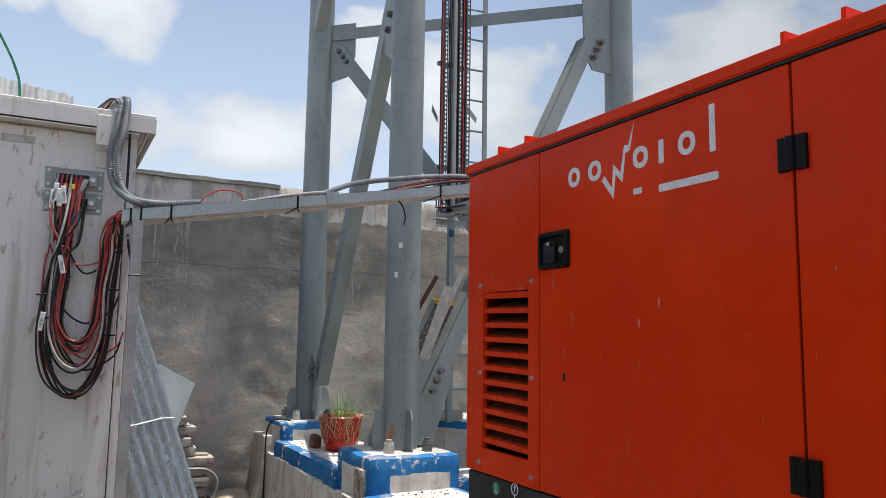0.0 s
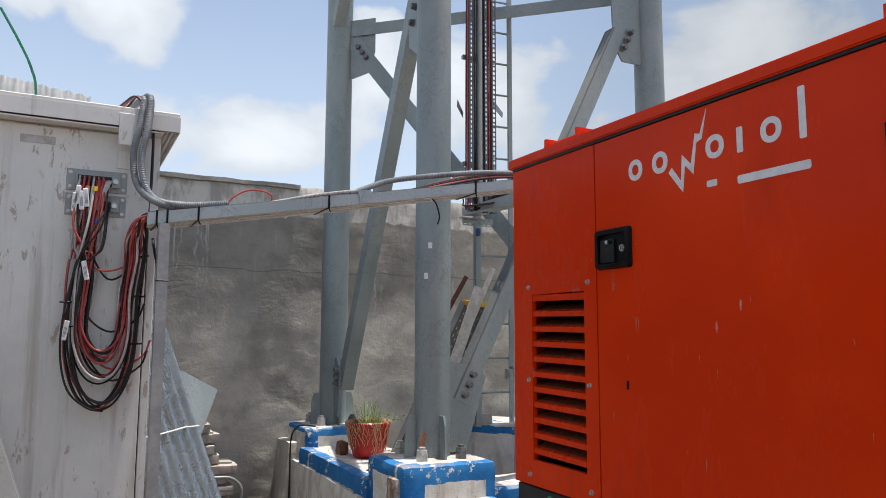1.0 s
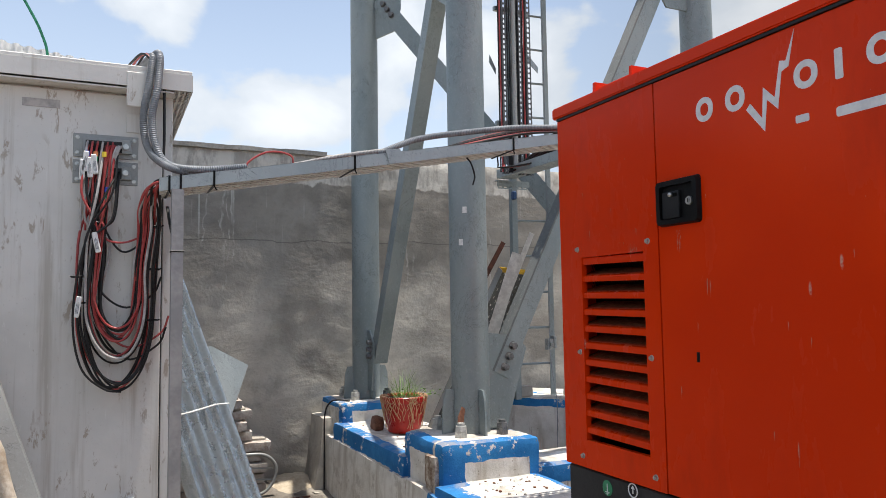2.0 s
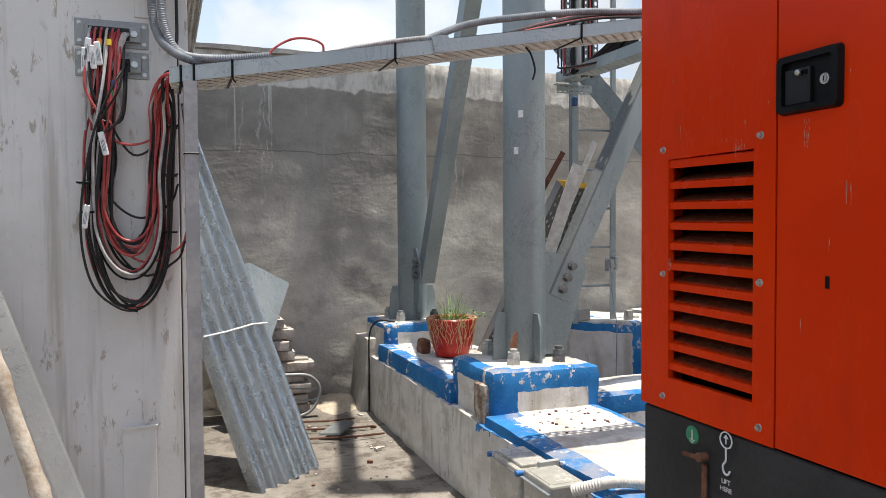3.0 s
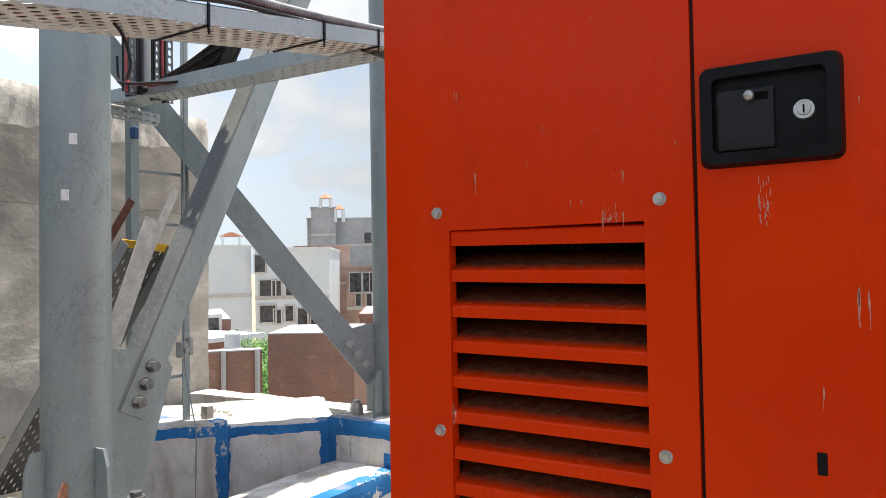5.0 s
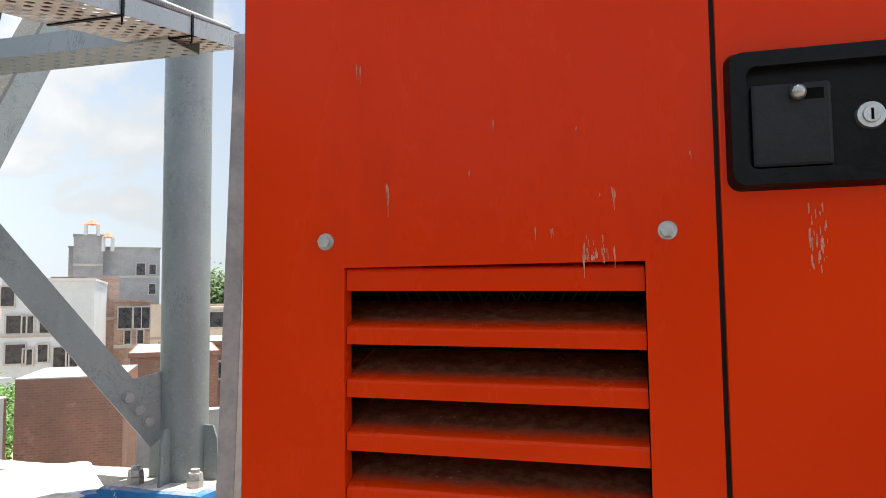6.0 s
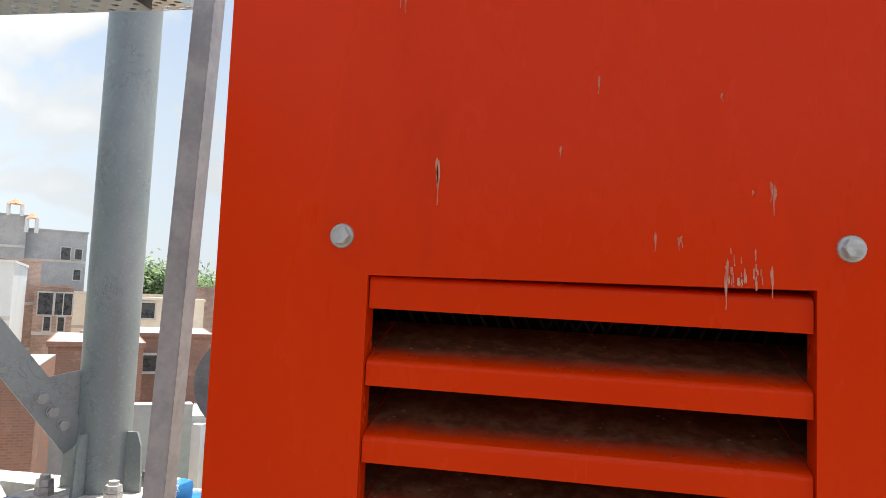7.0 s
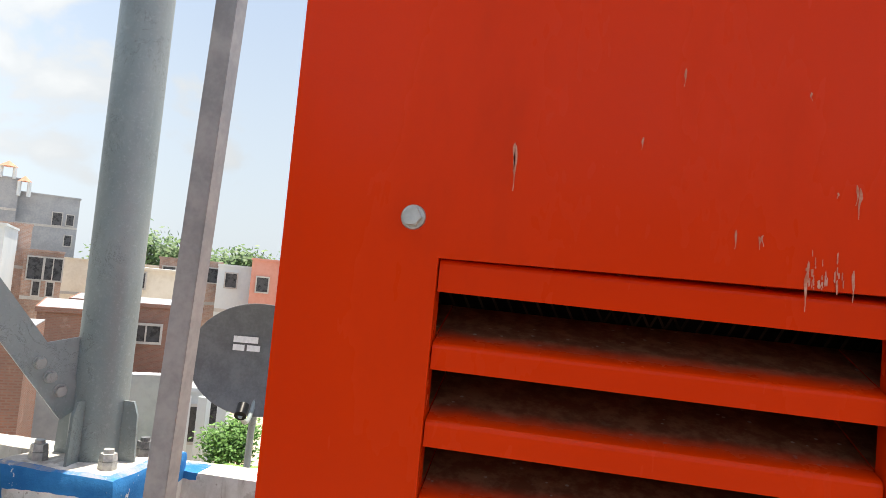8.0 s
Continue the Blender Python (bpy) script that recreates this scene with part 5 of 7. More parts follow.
def cable_tray():
    t = thing("cable_tray", (1.6, 3.38, 1.83), "zinc perforated cable tray rising from the cabinet to the tower", "cable tray")
    for a, b in zip(TRAY, TRAY[1:]):
        d = (b - a).normalized()
        side = V(-d.y, d.x, 0).normalized()
        n = round((b - a).length / 0.0225)
        bm = B()
        punched(bm, a, d, side, n, 8, (b - a).length / n, TRAY_W / 8, (0.0050, 0.0088), 0.002)
        part("tray_bottom", bm, TRAY_LIT_DIRTY, t, "dirty punched tray floor, lightened for bounced light")
        up = V(0, 0, 1)
        for off, name in ((V(0, 0, 0), "tray_flange"), (side * (TRAY_W - 0.002), "tray_flange")):
            bm = B()
            prism(bm, [a + off, b + off, b + off + up * TRAY_H, a + off + up * TRAY_H], side * 0.002)
            prism(bm, [a + off + up * TRAY_H, b + off + up * TRAY_H, b + off + up * TRAY_H + side * 0.012, a + off + up * TRAY_H + side * 0.012], up * -0.002)
            part(name, bm, TRAY_STEEL, t)
    # dent at the joint
    k = TRAY[1]
    bm = B()
    prism(bm, [k + V(-0.03, -0.003, 0.0), k + V(0.035, -0.003, 0.006), k + V(0.02, -0.004, 0.064), k + V(-0.045, -0.004, 0.058)], (0, 0.002, 0))
    part("joint_plate", bm, TRAY_STEEL, t)
    # ties round the tray
    for x in (0.46, 0.50, 0.62, 1.17, 1.92, 2.35, 2.62):
        a, b = (TRAY[0], TRAY[1]) if x < TRAY[1].x else (TRAY[1], TRAY[2])
        c = a.lerp(b, (x - a.x) / (b.x - a.x))
        bm = B()
        box(bm, x - 0.004, x + 0.004, c.y - 0.004, c.y - 0.001, c.z - 0.004, c.z + TRAY_H + 0.004)
        box(bm, x - 0.004, x + 0.004, c.y - 0.004, c.y + TRAY_W, c.z - 0.005, c.z - 0.002)
        sweep(bm, spline([(x, c.y, c.z - 0.003), (x + 0.006, c.y + 0.004, c.z - 0.014), (x + 0.012, c.y + 0.010, c.z - 0.018)], 4), 0.0028, 5)
        part("cable_tie", bm, BLACK_PLASTIC, t)
    # the far post leans a little
    for x, y, top, foot, lx, ly in ((0.487, 3.335, 1.835, 0.0, 0.0, 0.0), (2.752, 3.287, 2.25, 0.0, 0.0, -0.078)):
        bm = B()
        w = 0.042 if x < 1 else 0.054
        prism(bm, [(x - w / 2, y - w / 2, foot), (x + w / 2, y - w / 2, foot), (x + w / 2, y - w / 2 + 0.005, foot), (x - w / 2 + 0.005, y - w / 2 + 0.005, foot), (x - w / 2 + 0.005, y + w / 2, foot), (x - w / 2, y + w / 2, foot)], (lx, ly, top - foot))
        bmesh.ops.bevel(bm, geom=list(bm.edges), offset=0.0016, segments=2, affect="EDGES")
        post = part("post", bm, POST_STEEL, t, "weathered steel angle post")
        x, y = x + lx * 1.6 / top, y + ly * 1.6 / top
        if x < 1:
            bm = B()
            box(bm, x - w / 2 - 0.003, x + w / 2 + 0.003, y - w / 2 - 0.003, y + w / 2 + 0.003, 1.60, 1.606, 0.002)
            part("cable_tie", bm, BLACK_PLASTIC, post)
        for z in (2.0, 1.84):
            if x > 2:
                bm = B()
                cyl(bm, (x - 0.008, y - w / 2 - 0.0012, z), (x - 0.008, y - w / 2 + 0.001, z), 0.007, 9)
                part("rust_spot", bm, RUST, post)


cable_tray()


def tray_point(x, dy, dz):
    a, b = (TRAY[0], TRAY[1]) if x < TRAY[1].x else (TRAY[1], TRAY[2])
    c = a.lerp(b, (x - a.x) / (b.x - a.x))
    return V(x, c.y + dy, c.z + dz)


def tray_cables():
    rng = random.Random(2)
    for k in range(15):
        pts = []
        for i in range(12):
            x = 0.5 + (2.85 - 0.5) * i / 11
            lift = 0.010 + (0.075 * math.exp(-((x - 2.0) / 0.45) ** 2) * (0.72 + 0.06 * k) if k < 9 else 0.0)
            pts.append(tray_point(x, 0.012 + 0.0100 * k + rng.uniform(-0.004, 0.004), lift + rng.uniform(0, 0.005)))
        m = (BLACK_RUBBER, RED_CABLE, BLACK_RUBBER, BLACK_RUBBER, RED_CABLE, BLACK_RUBBER, BLACK_RUBBER)[k % 7]
        bm = B()
        sweep(bm, spline(pts, 5), rng.uniform(0.005, 0.007), 7)
        solo("tray_cable", bm, m, "cable lying in the perforated tray", "cable", "cables in the tray", smooth=True)
    pts = [tray_point(x, 0.035, z) for x, z in ((1.28, 0.055), (1.36, 0.078), (1.48, 0.102), (1.7, 0.108), (1.95, 0.105), (2.2, 0.085), (2.5, 0.07), (2.85, 0.06))]
    conduit("flexible_conduit", pts, 0.014, "grey corrugated conduit resting on cables in the tray")
    conduit("flexible_conduit", [tray_point(x, 0.03, z) for x, z in ((0.66, 0.035), (0.9, 0.045), (1.1, 0.062), (1.3, 0.066), (1.34, 0.055))], 0.009, "thin pale corrugated conduit in the tray", GREY_CABLE, 0.0015, 0.006)
    pts = [tray_point(x, 0.05, z) for x, z in ((0.74, 0.05), (0.76, 0.085), (0.82, 0.112), (0.88, 0.108), (0.925, 0.085), (0.93, 0.05))]
    conduit("red_wire_loop", pts, 0.0042, "red wire arching out of the tray", RED_CABLE, 0, 0, 7)
    conduit("drooping_wire", [tray_point(1.72, 0.08, 0), tray_point(1.74, 0.075, -0.03), tray_point(1.755, 0.07, -0.09), tray_point(1.745, 0.07, -0.13)], 0.004, "black wire end drooping through the tray", BLACK_RUBBER, 0, 0, 6)


tray_cables()

# ---- cable run up the tower and the ladder ----


# dark colour carries the shadow that lies on the riser's rails
SHADED_ZINC = galvanised("shaded_riser_zinc", (0.08, 0.085, 0.09), (0.14, 0.145, 0.15), 0.6, 0.3)


def riser():
    t = thing("cable_riser", (2.74, 4.68, 2.28), "slotted steel riser with black cables up the tower", "cable tray")
    for x, wide, slot in ((2.664, 0.030, 0.006), (2.790, 0.026, 0.0045), (2.853, 0.036, 0.0085)):
        bm = B()
        n = 140
        punched(bm, (x, 4.668, 2.26), (0, 0, 1), (1, 0, 0), n, 1, 5.0 / n, wide, (0.0075, slot), 0.002, stagger=False)
        box(bm, x - 0.002, x, 4.668, 4.70, 2.26, 7.2)
        part("slotted_rail", bm, SHADED_ZINC, t)
    rng = random.Random(8)
    for k, x in enumerate((2.638, 2.646, 2.654, 2.702, 2.709, 2.717, 2.724, 2.773, 2.779, 2.784, 2.823, 2.830, 2.837, 2.843, 2.848)):
        pts = [(x + rng.uniform(-0.002, 0.002), 4.672 - 0.007 * (k % 2) + rng.uniform(-0.002, 0.002), 2.27 + (7.2 - 2.27) * i / 9) for i in range(10)]
        bm = B()
        sweep(bm, spline(pts, 3), 0.0058, 6)
        part("cable", bm, RED_CABLE if k in (1, 11) else BLACK_RUBBER, t, "", True)
    bm = B()
    cyl(bm, (2.749, 4.668, 2.30), (2.749, 4.668, 7.2), 0.019, 14)
    part("pipe", bm, GALV_LIGHT, t, "pale grey conduit pipe", True)
    for z in (2.6, 3.4, 4.2, 5.0):
        bm = B()
        box(bm, 2.63, 2.90, 4.702, 4.732, z, z + 0.03, 0.002)
        part("cross_bar", bm, TRAY_STEEL, t)
    bm = B()
    prism(bm, [(2.86, 4.73, 3.12), (2.97, 4.71, 3.0), (2.975, 4.71, 3.04), (2.865, 4.73, 3.17)], (0, 0.006, 0))
    part("clamp", bm, TRAY_STEEL, t)
    bm = B()
    prism(bm, [(2.595, 4.73, 3.04), (2.645, 4.73, 2.96), (2.645, 4.73, 3.0), (2.60, 4.73, 3.09)], (0, 0.006, 0))
    part("clamp", bm, TRAY_STEEL, t)


riser()


def branch_tray():
    a, b = V(2.775, 4.98, 2.285), V(2.60, 3.36, 2.205)
    d = (b - a).normalized()
    side = V(-d.y, d.x, 0).normalized()
    t = thing("cable_tray", tuple(a.lerp(b, 0.5)), "short perforated zinc tray carrying a coil of cables", "cable tray")
    n = round((b - a).length / 0.03)
    bm = B()
    punched(bm, a, d, side, n, 5, (b - a).length / n, 0.026, (0.0055, 0.006), 0.002)
    part("tray_bottom", bm, TRAY_STEEL, t)
    for off in (V(0, 0, 0), side * 0.128):
        bm = B()
        prism(bm, [a + off, b + off, b + off + V(0, 0, 0.06), a + off + V(0, 0, 0.06)], side * 0.002)
        part("tray_flange", bm, TRAY_STEEL, t)
    bm = B()
    angle_bar(bm, (2.74, 4.93, 2.262), (3.0, 4.93, 2.262), 0.045, 0.004, (0, 0, 1))
    punched(bm, (2.74, 4.905, 2.20), (1, 0, 0), (0, 0, 1), 6, 2, 0.04, 0.03, (0.009, 0.006), 0.003, stagger=False)
    part("bracket", bm, GALV, t, "slotted steel bracket")
    rng = random.Random(4)
    for k in range(38):
        f = k / 37
        base = a.lerp(b, 0.12 + 0.10 * rng.random()) + side * 0.06
        far = a.lerp(b, 0.40 + 0.07 * f) + side * (0.03 + 0.07 * rng.random())
        pts = [base + V(-0.06, 0.05, 0.02), base + V(-0.04, 0, 0.035), a.lerp(b, 0.27) + side * 0.06 + V(0, 0, 0.05 + 0.05 * f), far + V(0.04, 0, 0.05 + 0.17 * f), far + V(0.07, -0.04, 0.08 + 0.18 * f), far + V(0.05, -0.02, 0.03 + 0.1 * f), a.lerp(b, 0.35) + side * 0.05 + V(0.03, 0, 0.03 + 0.02 * f), base + V(-0.02, 0.02, 0.05)]
        bm = B()
        sweep(bm, spline(pts, 6), 0.0072, 6)
        solo("coiled_cable", bm, BLACK_RUBBER, "black cable coil tied on the short tray", "cable", "coil on the short tray", smooth=True)
    for k in range(5):
        bm = B()
        x = 2.62 + 0.045 * k
        sweep(bm, spline([(x, 4.69, 2.42), (x, 4.68, 2.33), (x - 0.02, 4.60, 2.285 + 0.006 * k), (2.74, 4.35, 2.29), (2.70, 4.0, 2.275), (2.66, 3.6, 2.255), (2.72, 3.38, 2.26)], 6), 0.006, 6)
        solo("tray_cable", bm, RED_CABLE if k in (1, 3) else BLACK_RUBBER, "cable running from the riser along the tray", "cable", "cables in the tray", smooth=True)


branch_tray()


def ladder():
    t = thing("ladder", (3.1, 5.05, 0.71), "grey steel angle ladder standing on the foundation", "ladder")
    for x, y, s in ((2.945, 5.06, 1), (3.265, 5.03, -1)):
        bm = B()
        prism(bm, [(x, y, 0.70), (x + s * 0.045, y, 0.70), (x + s * 0.045, y + 0.005, 0.70), (x + s * 0.005, y + 0.005, 0.70), (x + s * 0.005, y + 0.045, 0.70), (x, y + 0.045, 0.70)], (0, 0, 6.0))
        part("rail", bm, GALV, t)
    z = 0.95
    while z < 6.6:
        bm = B()
        cyl(bm, (2.945, 5.075, z), (3.265, 5.048, z), 0.0085, 8)
        part("rung", bm, GALV, t, "", True)
        z += 0.262
    bm = B()
    box(bm, 3.175, 3.225, 4.985, 5.03, 1.05, 1.13, 0.004)
    box(bm, 3.225, 3.25, 4.98, 5.03, 1.06, 1.15, 0.004)
    cyl(bm, (3.20, 4.985, 1.09), (3.20, 4.965, 1.09), 0.015, 10)
    part("clamp", bm, GALV_LIGHT, t, "bolted zinc cable clamp")
    bm = B()
    box(bm, 2.935, 2.965, 5.02, 5.06, 2.15, 2.21, 0.006)
    part("blue_clip", bm, plain("blue_plastic", (0.015, 0.05, 0.14), (0.02, 0.07, 0.18), 20, 0.5), t)
    conduit("earth_wire", [(3.19, 4.97, 3.6), (3.185, 4.965, 2.4), (3.18, 4.96, 1.5), (3.175, 4.96, 1.05), (3.16, 4.87, 0.74), (3.145, 4.84, 0.66), (3.14, 4.845, 0.3)], 0.0035, "thin grey earth wire down the ladder", GREY_CONDUIT, 0, 0, 6)


ladder()


def leftover_parts():
    """Offcuts leaning behind the near leg."""
    # long punched tray
    lo, hi = V(2.316, 5.23, 0.53), V(2.505, 4.50, 1.625)
    d = (hi - lo).normalized()
    side = V(1, 0.0, 0.14).normalized()
    side = (side - d * side.dot(d)).normalized()
    nrm = d.cross(side).normalized()
    if nrm.y > 0:
        nrm = -nrm
    wide = 0.25
    t = thing("tray_offcut", tuple(lo), "dull perforated tray offcut leaning behind the tower leg", "cable tray")
    n = round((hi - lo).length / 0.03)
    bm = B()
    punched(bm, lo, d, side, n, 9, (hi - lo).length / n, wide / 9, (0.007, 0.0045), 0.002)
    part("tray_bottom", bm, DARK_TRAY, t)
    for off in (V(0, 0, 0), side * wide):
        bm = B()
        prism(bm, [lo + off, hi + off, hi + off + nrm * 0.05, lo + off + nrm * 0.05], side * 0.002)
        part("tray_flange", bm, GALV_LIGHT, t)
    bm = B()
    prism(bm, [hi - d * 0.035, hi + side * wide - d * 0.035, hi + side * wide, hi], nrm * 0.004)
    part("yellow_edge", bm, plain("yellow_paint", (0.55, 0.33, 0.02), (0.7, 0.42, 0.04), 20, 0.6), t)
    # flat bars
    for a, b, w, m, name, lab in ((V(2.29, 4.49, 0.80), V(2.600, 4.42, 1.705), 0.074, WHITISH_ZINC, "steel_channel", "weathered zinc channel offcut leaning behind the leg"),
                                  (V(2.32, 4.46, 1.45), V(2.505, 4.43, 1.775), 0.030, DARK_RUST, "rusty_bar", "rusty drilled flat bar leaning on the leg"),
                                  (V(2.40, 4.50, 1.10), V(2.722, 4.44, 1.840), 0.034, WHITISH_ZINC, "steel_bar", "zinc flat bar leaning behind the brace")):
        bm = B()
        angle_bar(bm, a, b, w, 0.004, (-0.15, -1, 0.08))
        solo(name, bm, m, lab, "offcut")


# whitish base, raised to paint in the channel's sunlit brightness
WHITISH_ZINC = plain("whitish_zinc", (0.52, 0.50, 0.46), (0.72, 0.70, 0.65), 22, 0.75, 0.05, 0.001)
DARK_RUST = plain("dark_rust", (0.055, 0.022, 0.014), (0.13, 0.05, 0.03), 25, 0.85, 0, 0.002)
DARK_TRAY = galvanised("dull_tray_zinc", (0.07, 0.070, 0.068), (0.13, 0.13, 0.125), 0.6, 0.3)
leftover_parts()


def stickers():
    c = LEGS["near"]
    for dx, z, a in ((0.028, 1.93, -104), (0.0, 1.745, -117)):
        bm = B()
        for i in range(4):
            a0, a1 = radians(-118 + a + 90 + i * 3.2), radians(-118 + a + 90 + (i + 1) * 3.2)
            r = RADIUS + 0.0012
            vs = [bm.verts.new((c.x + r * math.cos(q), c.y + r * math.sin(q), zz)) for q, zz in ((a0, z - 0.018), (a1, z - 0.018), (a1, z + 0.018), (a0, z + 0.018))]
            bm.faces.new(vs)
        bmesh.ops.remove_doubles(bm, verts=bm.verts, dist=0.0001)
        bmesh.ops.solidify(bm, geom=list(bm.faces), thickness=0.0008)
        solo("sticker", bm, WHITE_TAG, "small white paper sticker on the tower leg", "sticker", "stickers on the leg")
    bm = B()
    at = V(2.02, 4.13, 0.70)
    prism(bm, [at + V(0, 0, 0), at + V(0.03, 0, 0.0), at + V(0.055, 0.02, 0.11), at + V(0.04, 0.02, 0.125), at + V(0.01, 0.01, 0.07)], (-0.004, 0.004, 0))
    solo("bent_strap", bm, RUST, "rusty bent steel strap by the stiffener", "strap")


stickers()


# ---- the flower pot ----
def flower_pot():
    t = thing("flower_pot", (2.10, 5.13, 0.535), "red painted clay pot with wispy grass and trailing roots", "plant pot")
    o = V(2.10, 5.13, 0.535)
    prof = [(0.0, 0.0), (0.092, 0.0), (0.106, 0.010), (0.126, 0.09), (0.143, 0.185), (0.147, 0.204), (0.154, 0.208), (0.157, 0.240), (0.151, 0.246), (0.142, 0.242), (0.136, 0.215), (0.0, 0.208)]
    bm = B()
    seg = 40
    rows = [[bm.verts.new(o + V(max(r, 0.001) * math.cos(2 * math.pi * i / seg), max(r, 0.001) * math.sin(2 * math.pi * i / seg), z)) for i in range(seg)] for r, z in prof]
    for a, b in zip(rows, rows[1:]):
        for i in range(seg):
            bm.faces.new((a[i], a[(i + 1) % seg], b[(i + 1) % seg], b[i]))
    part("pot", bm, plain("red_pot_paint", (0.34, 0.010, 0.007), (0.46, 0.022, 0.012), 14, 0.32, 0, 0.0015), t, "", True)
    bm = B()
    bmesh.ops.create_circle(bm, cap_ends=True, segments=24, radius=0.134)
    bmesh.ops.translate(bm, verts=bm.verts, vec=o + V(0, 0, 0.228))
    part("soil", bm, plain("soil", (0.05, 0.035, 0.025), (0.09, 0.065, 0.05), 40, 0.95), t)
    rng = random.Random(11)
    bm = B()
    for k in range(105):
        a = rng.uniform(0, 2 * math.pi)
        drop = rng.uniform(0.06, 0.21)
        pts = [o + V(0.12 * math.cos(a), 0.12 * math.sin(a), 0.235), o + V(0.160 * math.cos(a), 0.160 * math.sin(a), 0.247)]
        for i in range(1, 6):
            a += rng.uniform(-0.13, 0.13)
            z = 0.240 - drop * i / 5
            r = 0.108 + 0.048 * z / 0.24 + 0.007
            pts.append(o + V(r * math.cos(a), r * math.sin(a), z))
        sweep(bm, spline(pts, 3), 0.0017, 4)
    part("root_tangle", bm, plain("dry_roots", (0.46, 0.26, 0.14), (0.60, 0.40, 0.24), 40, 0.8), t, "pale dry roots over the rim")
    bm = B()
    for k in range(130):
        a, r = rng.uniform(0, 2 * math.pi), 0.11 * math.sqrt(rng.random())
        b = o + V(r * math.cos(a), r * math.sin(a), 0.226)
        h = rng.choice((0.05, 0.08, 0.11, 0.16, 0.2)) * rng.uniform(0.7, 1.15)
        out = V(math.cos(a), math.sin(a), 0) * rng.uniform(0.0, 0.14) + V(rng.uniform(-0.07, 0.07), rng.uniform(-0.07, 0.07), 0)
        w = V(-math.sin(a), math.cos(a), 0) * 0.0014
        p = [b, b + out * 0.3 + V(0, 0, h * 0.6), b + out + V(0, 0, h)]
        v = [bm.verts.new(q) for q in (p[0] - w, p[0] + w, p[1] + w * 0.8, p[1] - w * 0.8, p[2])]
        bm.faces.new(v[:4]), bm.faces.new((v[3], v[2], v[4]))
    for k in range(60):
        a = rng.uniform(-1.5, 0.6)
        b = o + V(rng.uniform(0.0, 0.24), rng.uniform(-0.14, 0.06), 0.235 + rng.uniform(0.0, 0.05))
        w = V(rng.uniform(-1, 1), rng.uniform(-1, 1), rng.uniform(-0.4, 0.6)).normalized() * 0.012
        u = V(rng.uniform(-1, 1), rng.uniform(-1, 1), rng.uniform(-0.3, 0.5)).normalized() * 0.006
        bm.faces.new([bm.verts.new(b + q) for q in (-w, u, w, -u)])
    part("grass", bm, leafy("fresh_grass", (0.07, 0.17, 0.02), (0.17, 0.30, 0.05)), t, "thin green grass")
    bm = B()
    lump(bm, 1.925, 1.99, 5.24, 5.33, 0.53, 0.625, 0.02, 0.02, 0.014)
    solo("stone", bm, RUST, "dark brown stone beside the pot", "stone", smooth=True)


flower_pot()


# ---- corrugated sheets against the cabinet ----
def corrugated(bm, corner, right, up, width, length, wave, amp, lift):
    right, up = right.normalized(), up.normalized()
    n = right.cross(up).normalized()
    k = round(width / wave * 12)
    rows = []
    for j in range(9):
        rows.append([bm.verts.new(corner + right * (width * i / k) + up * (length * j / 8) + n * (lift + amp * max(-0.85, min(0.85, 1.1 * math.sin(2 * math.pi * i / 12))) + 0.004 * noise.noise(V(i * 0.03, j * 0.5, 2.0)))) for i in range(k + 1)])
    for a, b in zip(rows, rows[1:]):
        for i in range(k):
            bm.faces.new((a[i], a[i + 1], b[i + 1], b[i]))
    bmesh.ops.solidify(bm, geom=list(bm.faces), thickness=0.0012)
    return bm


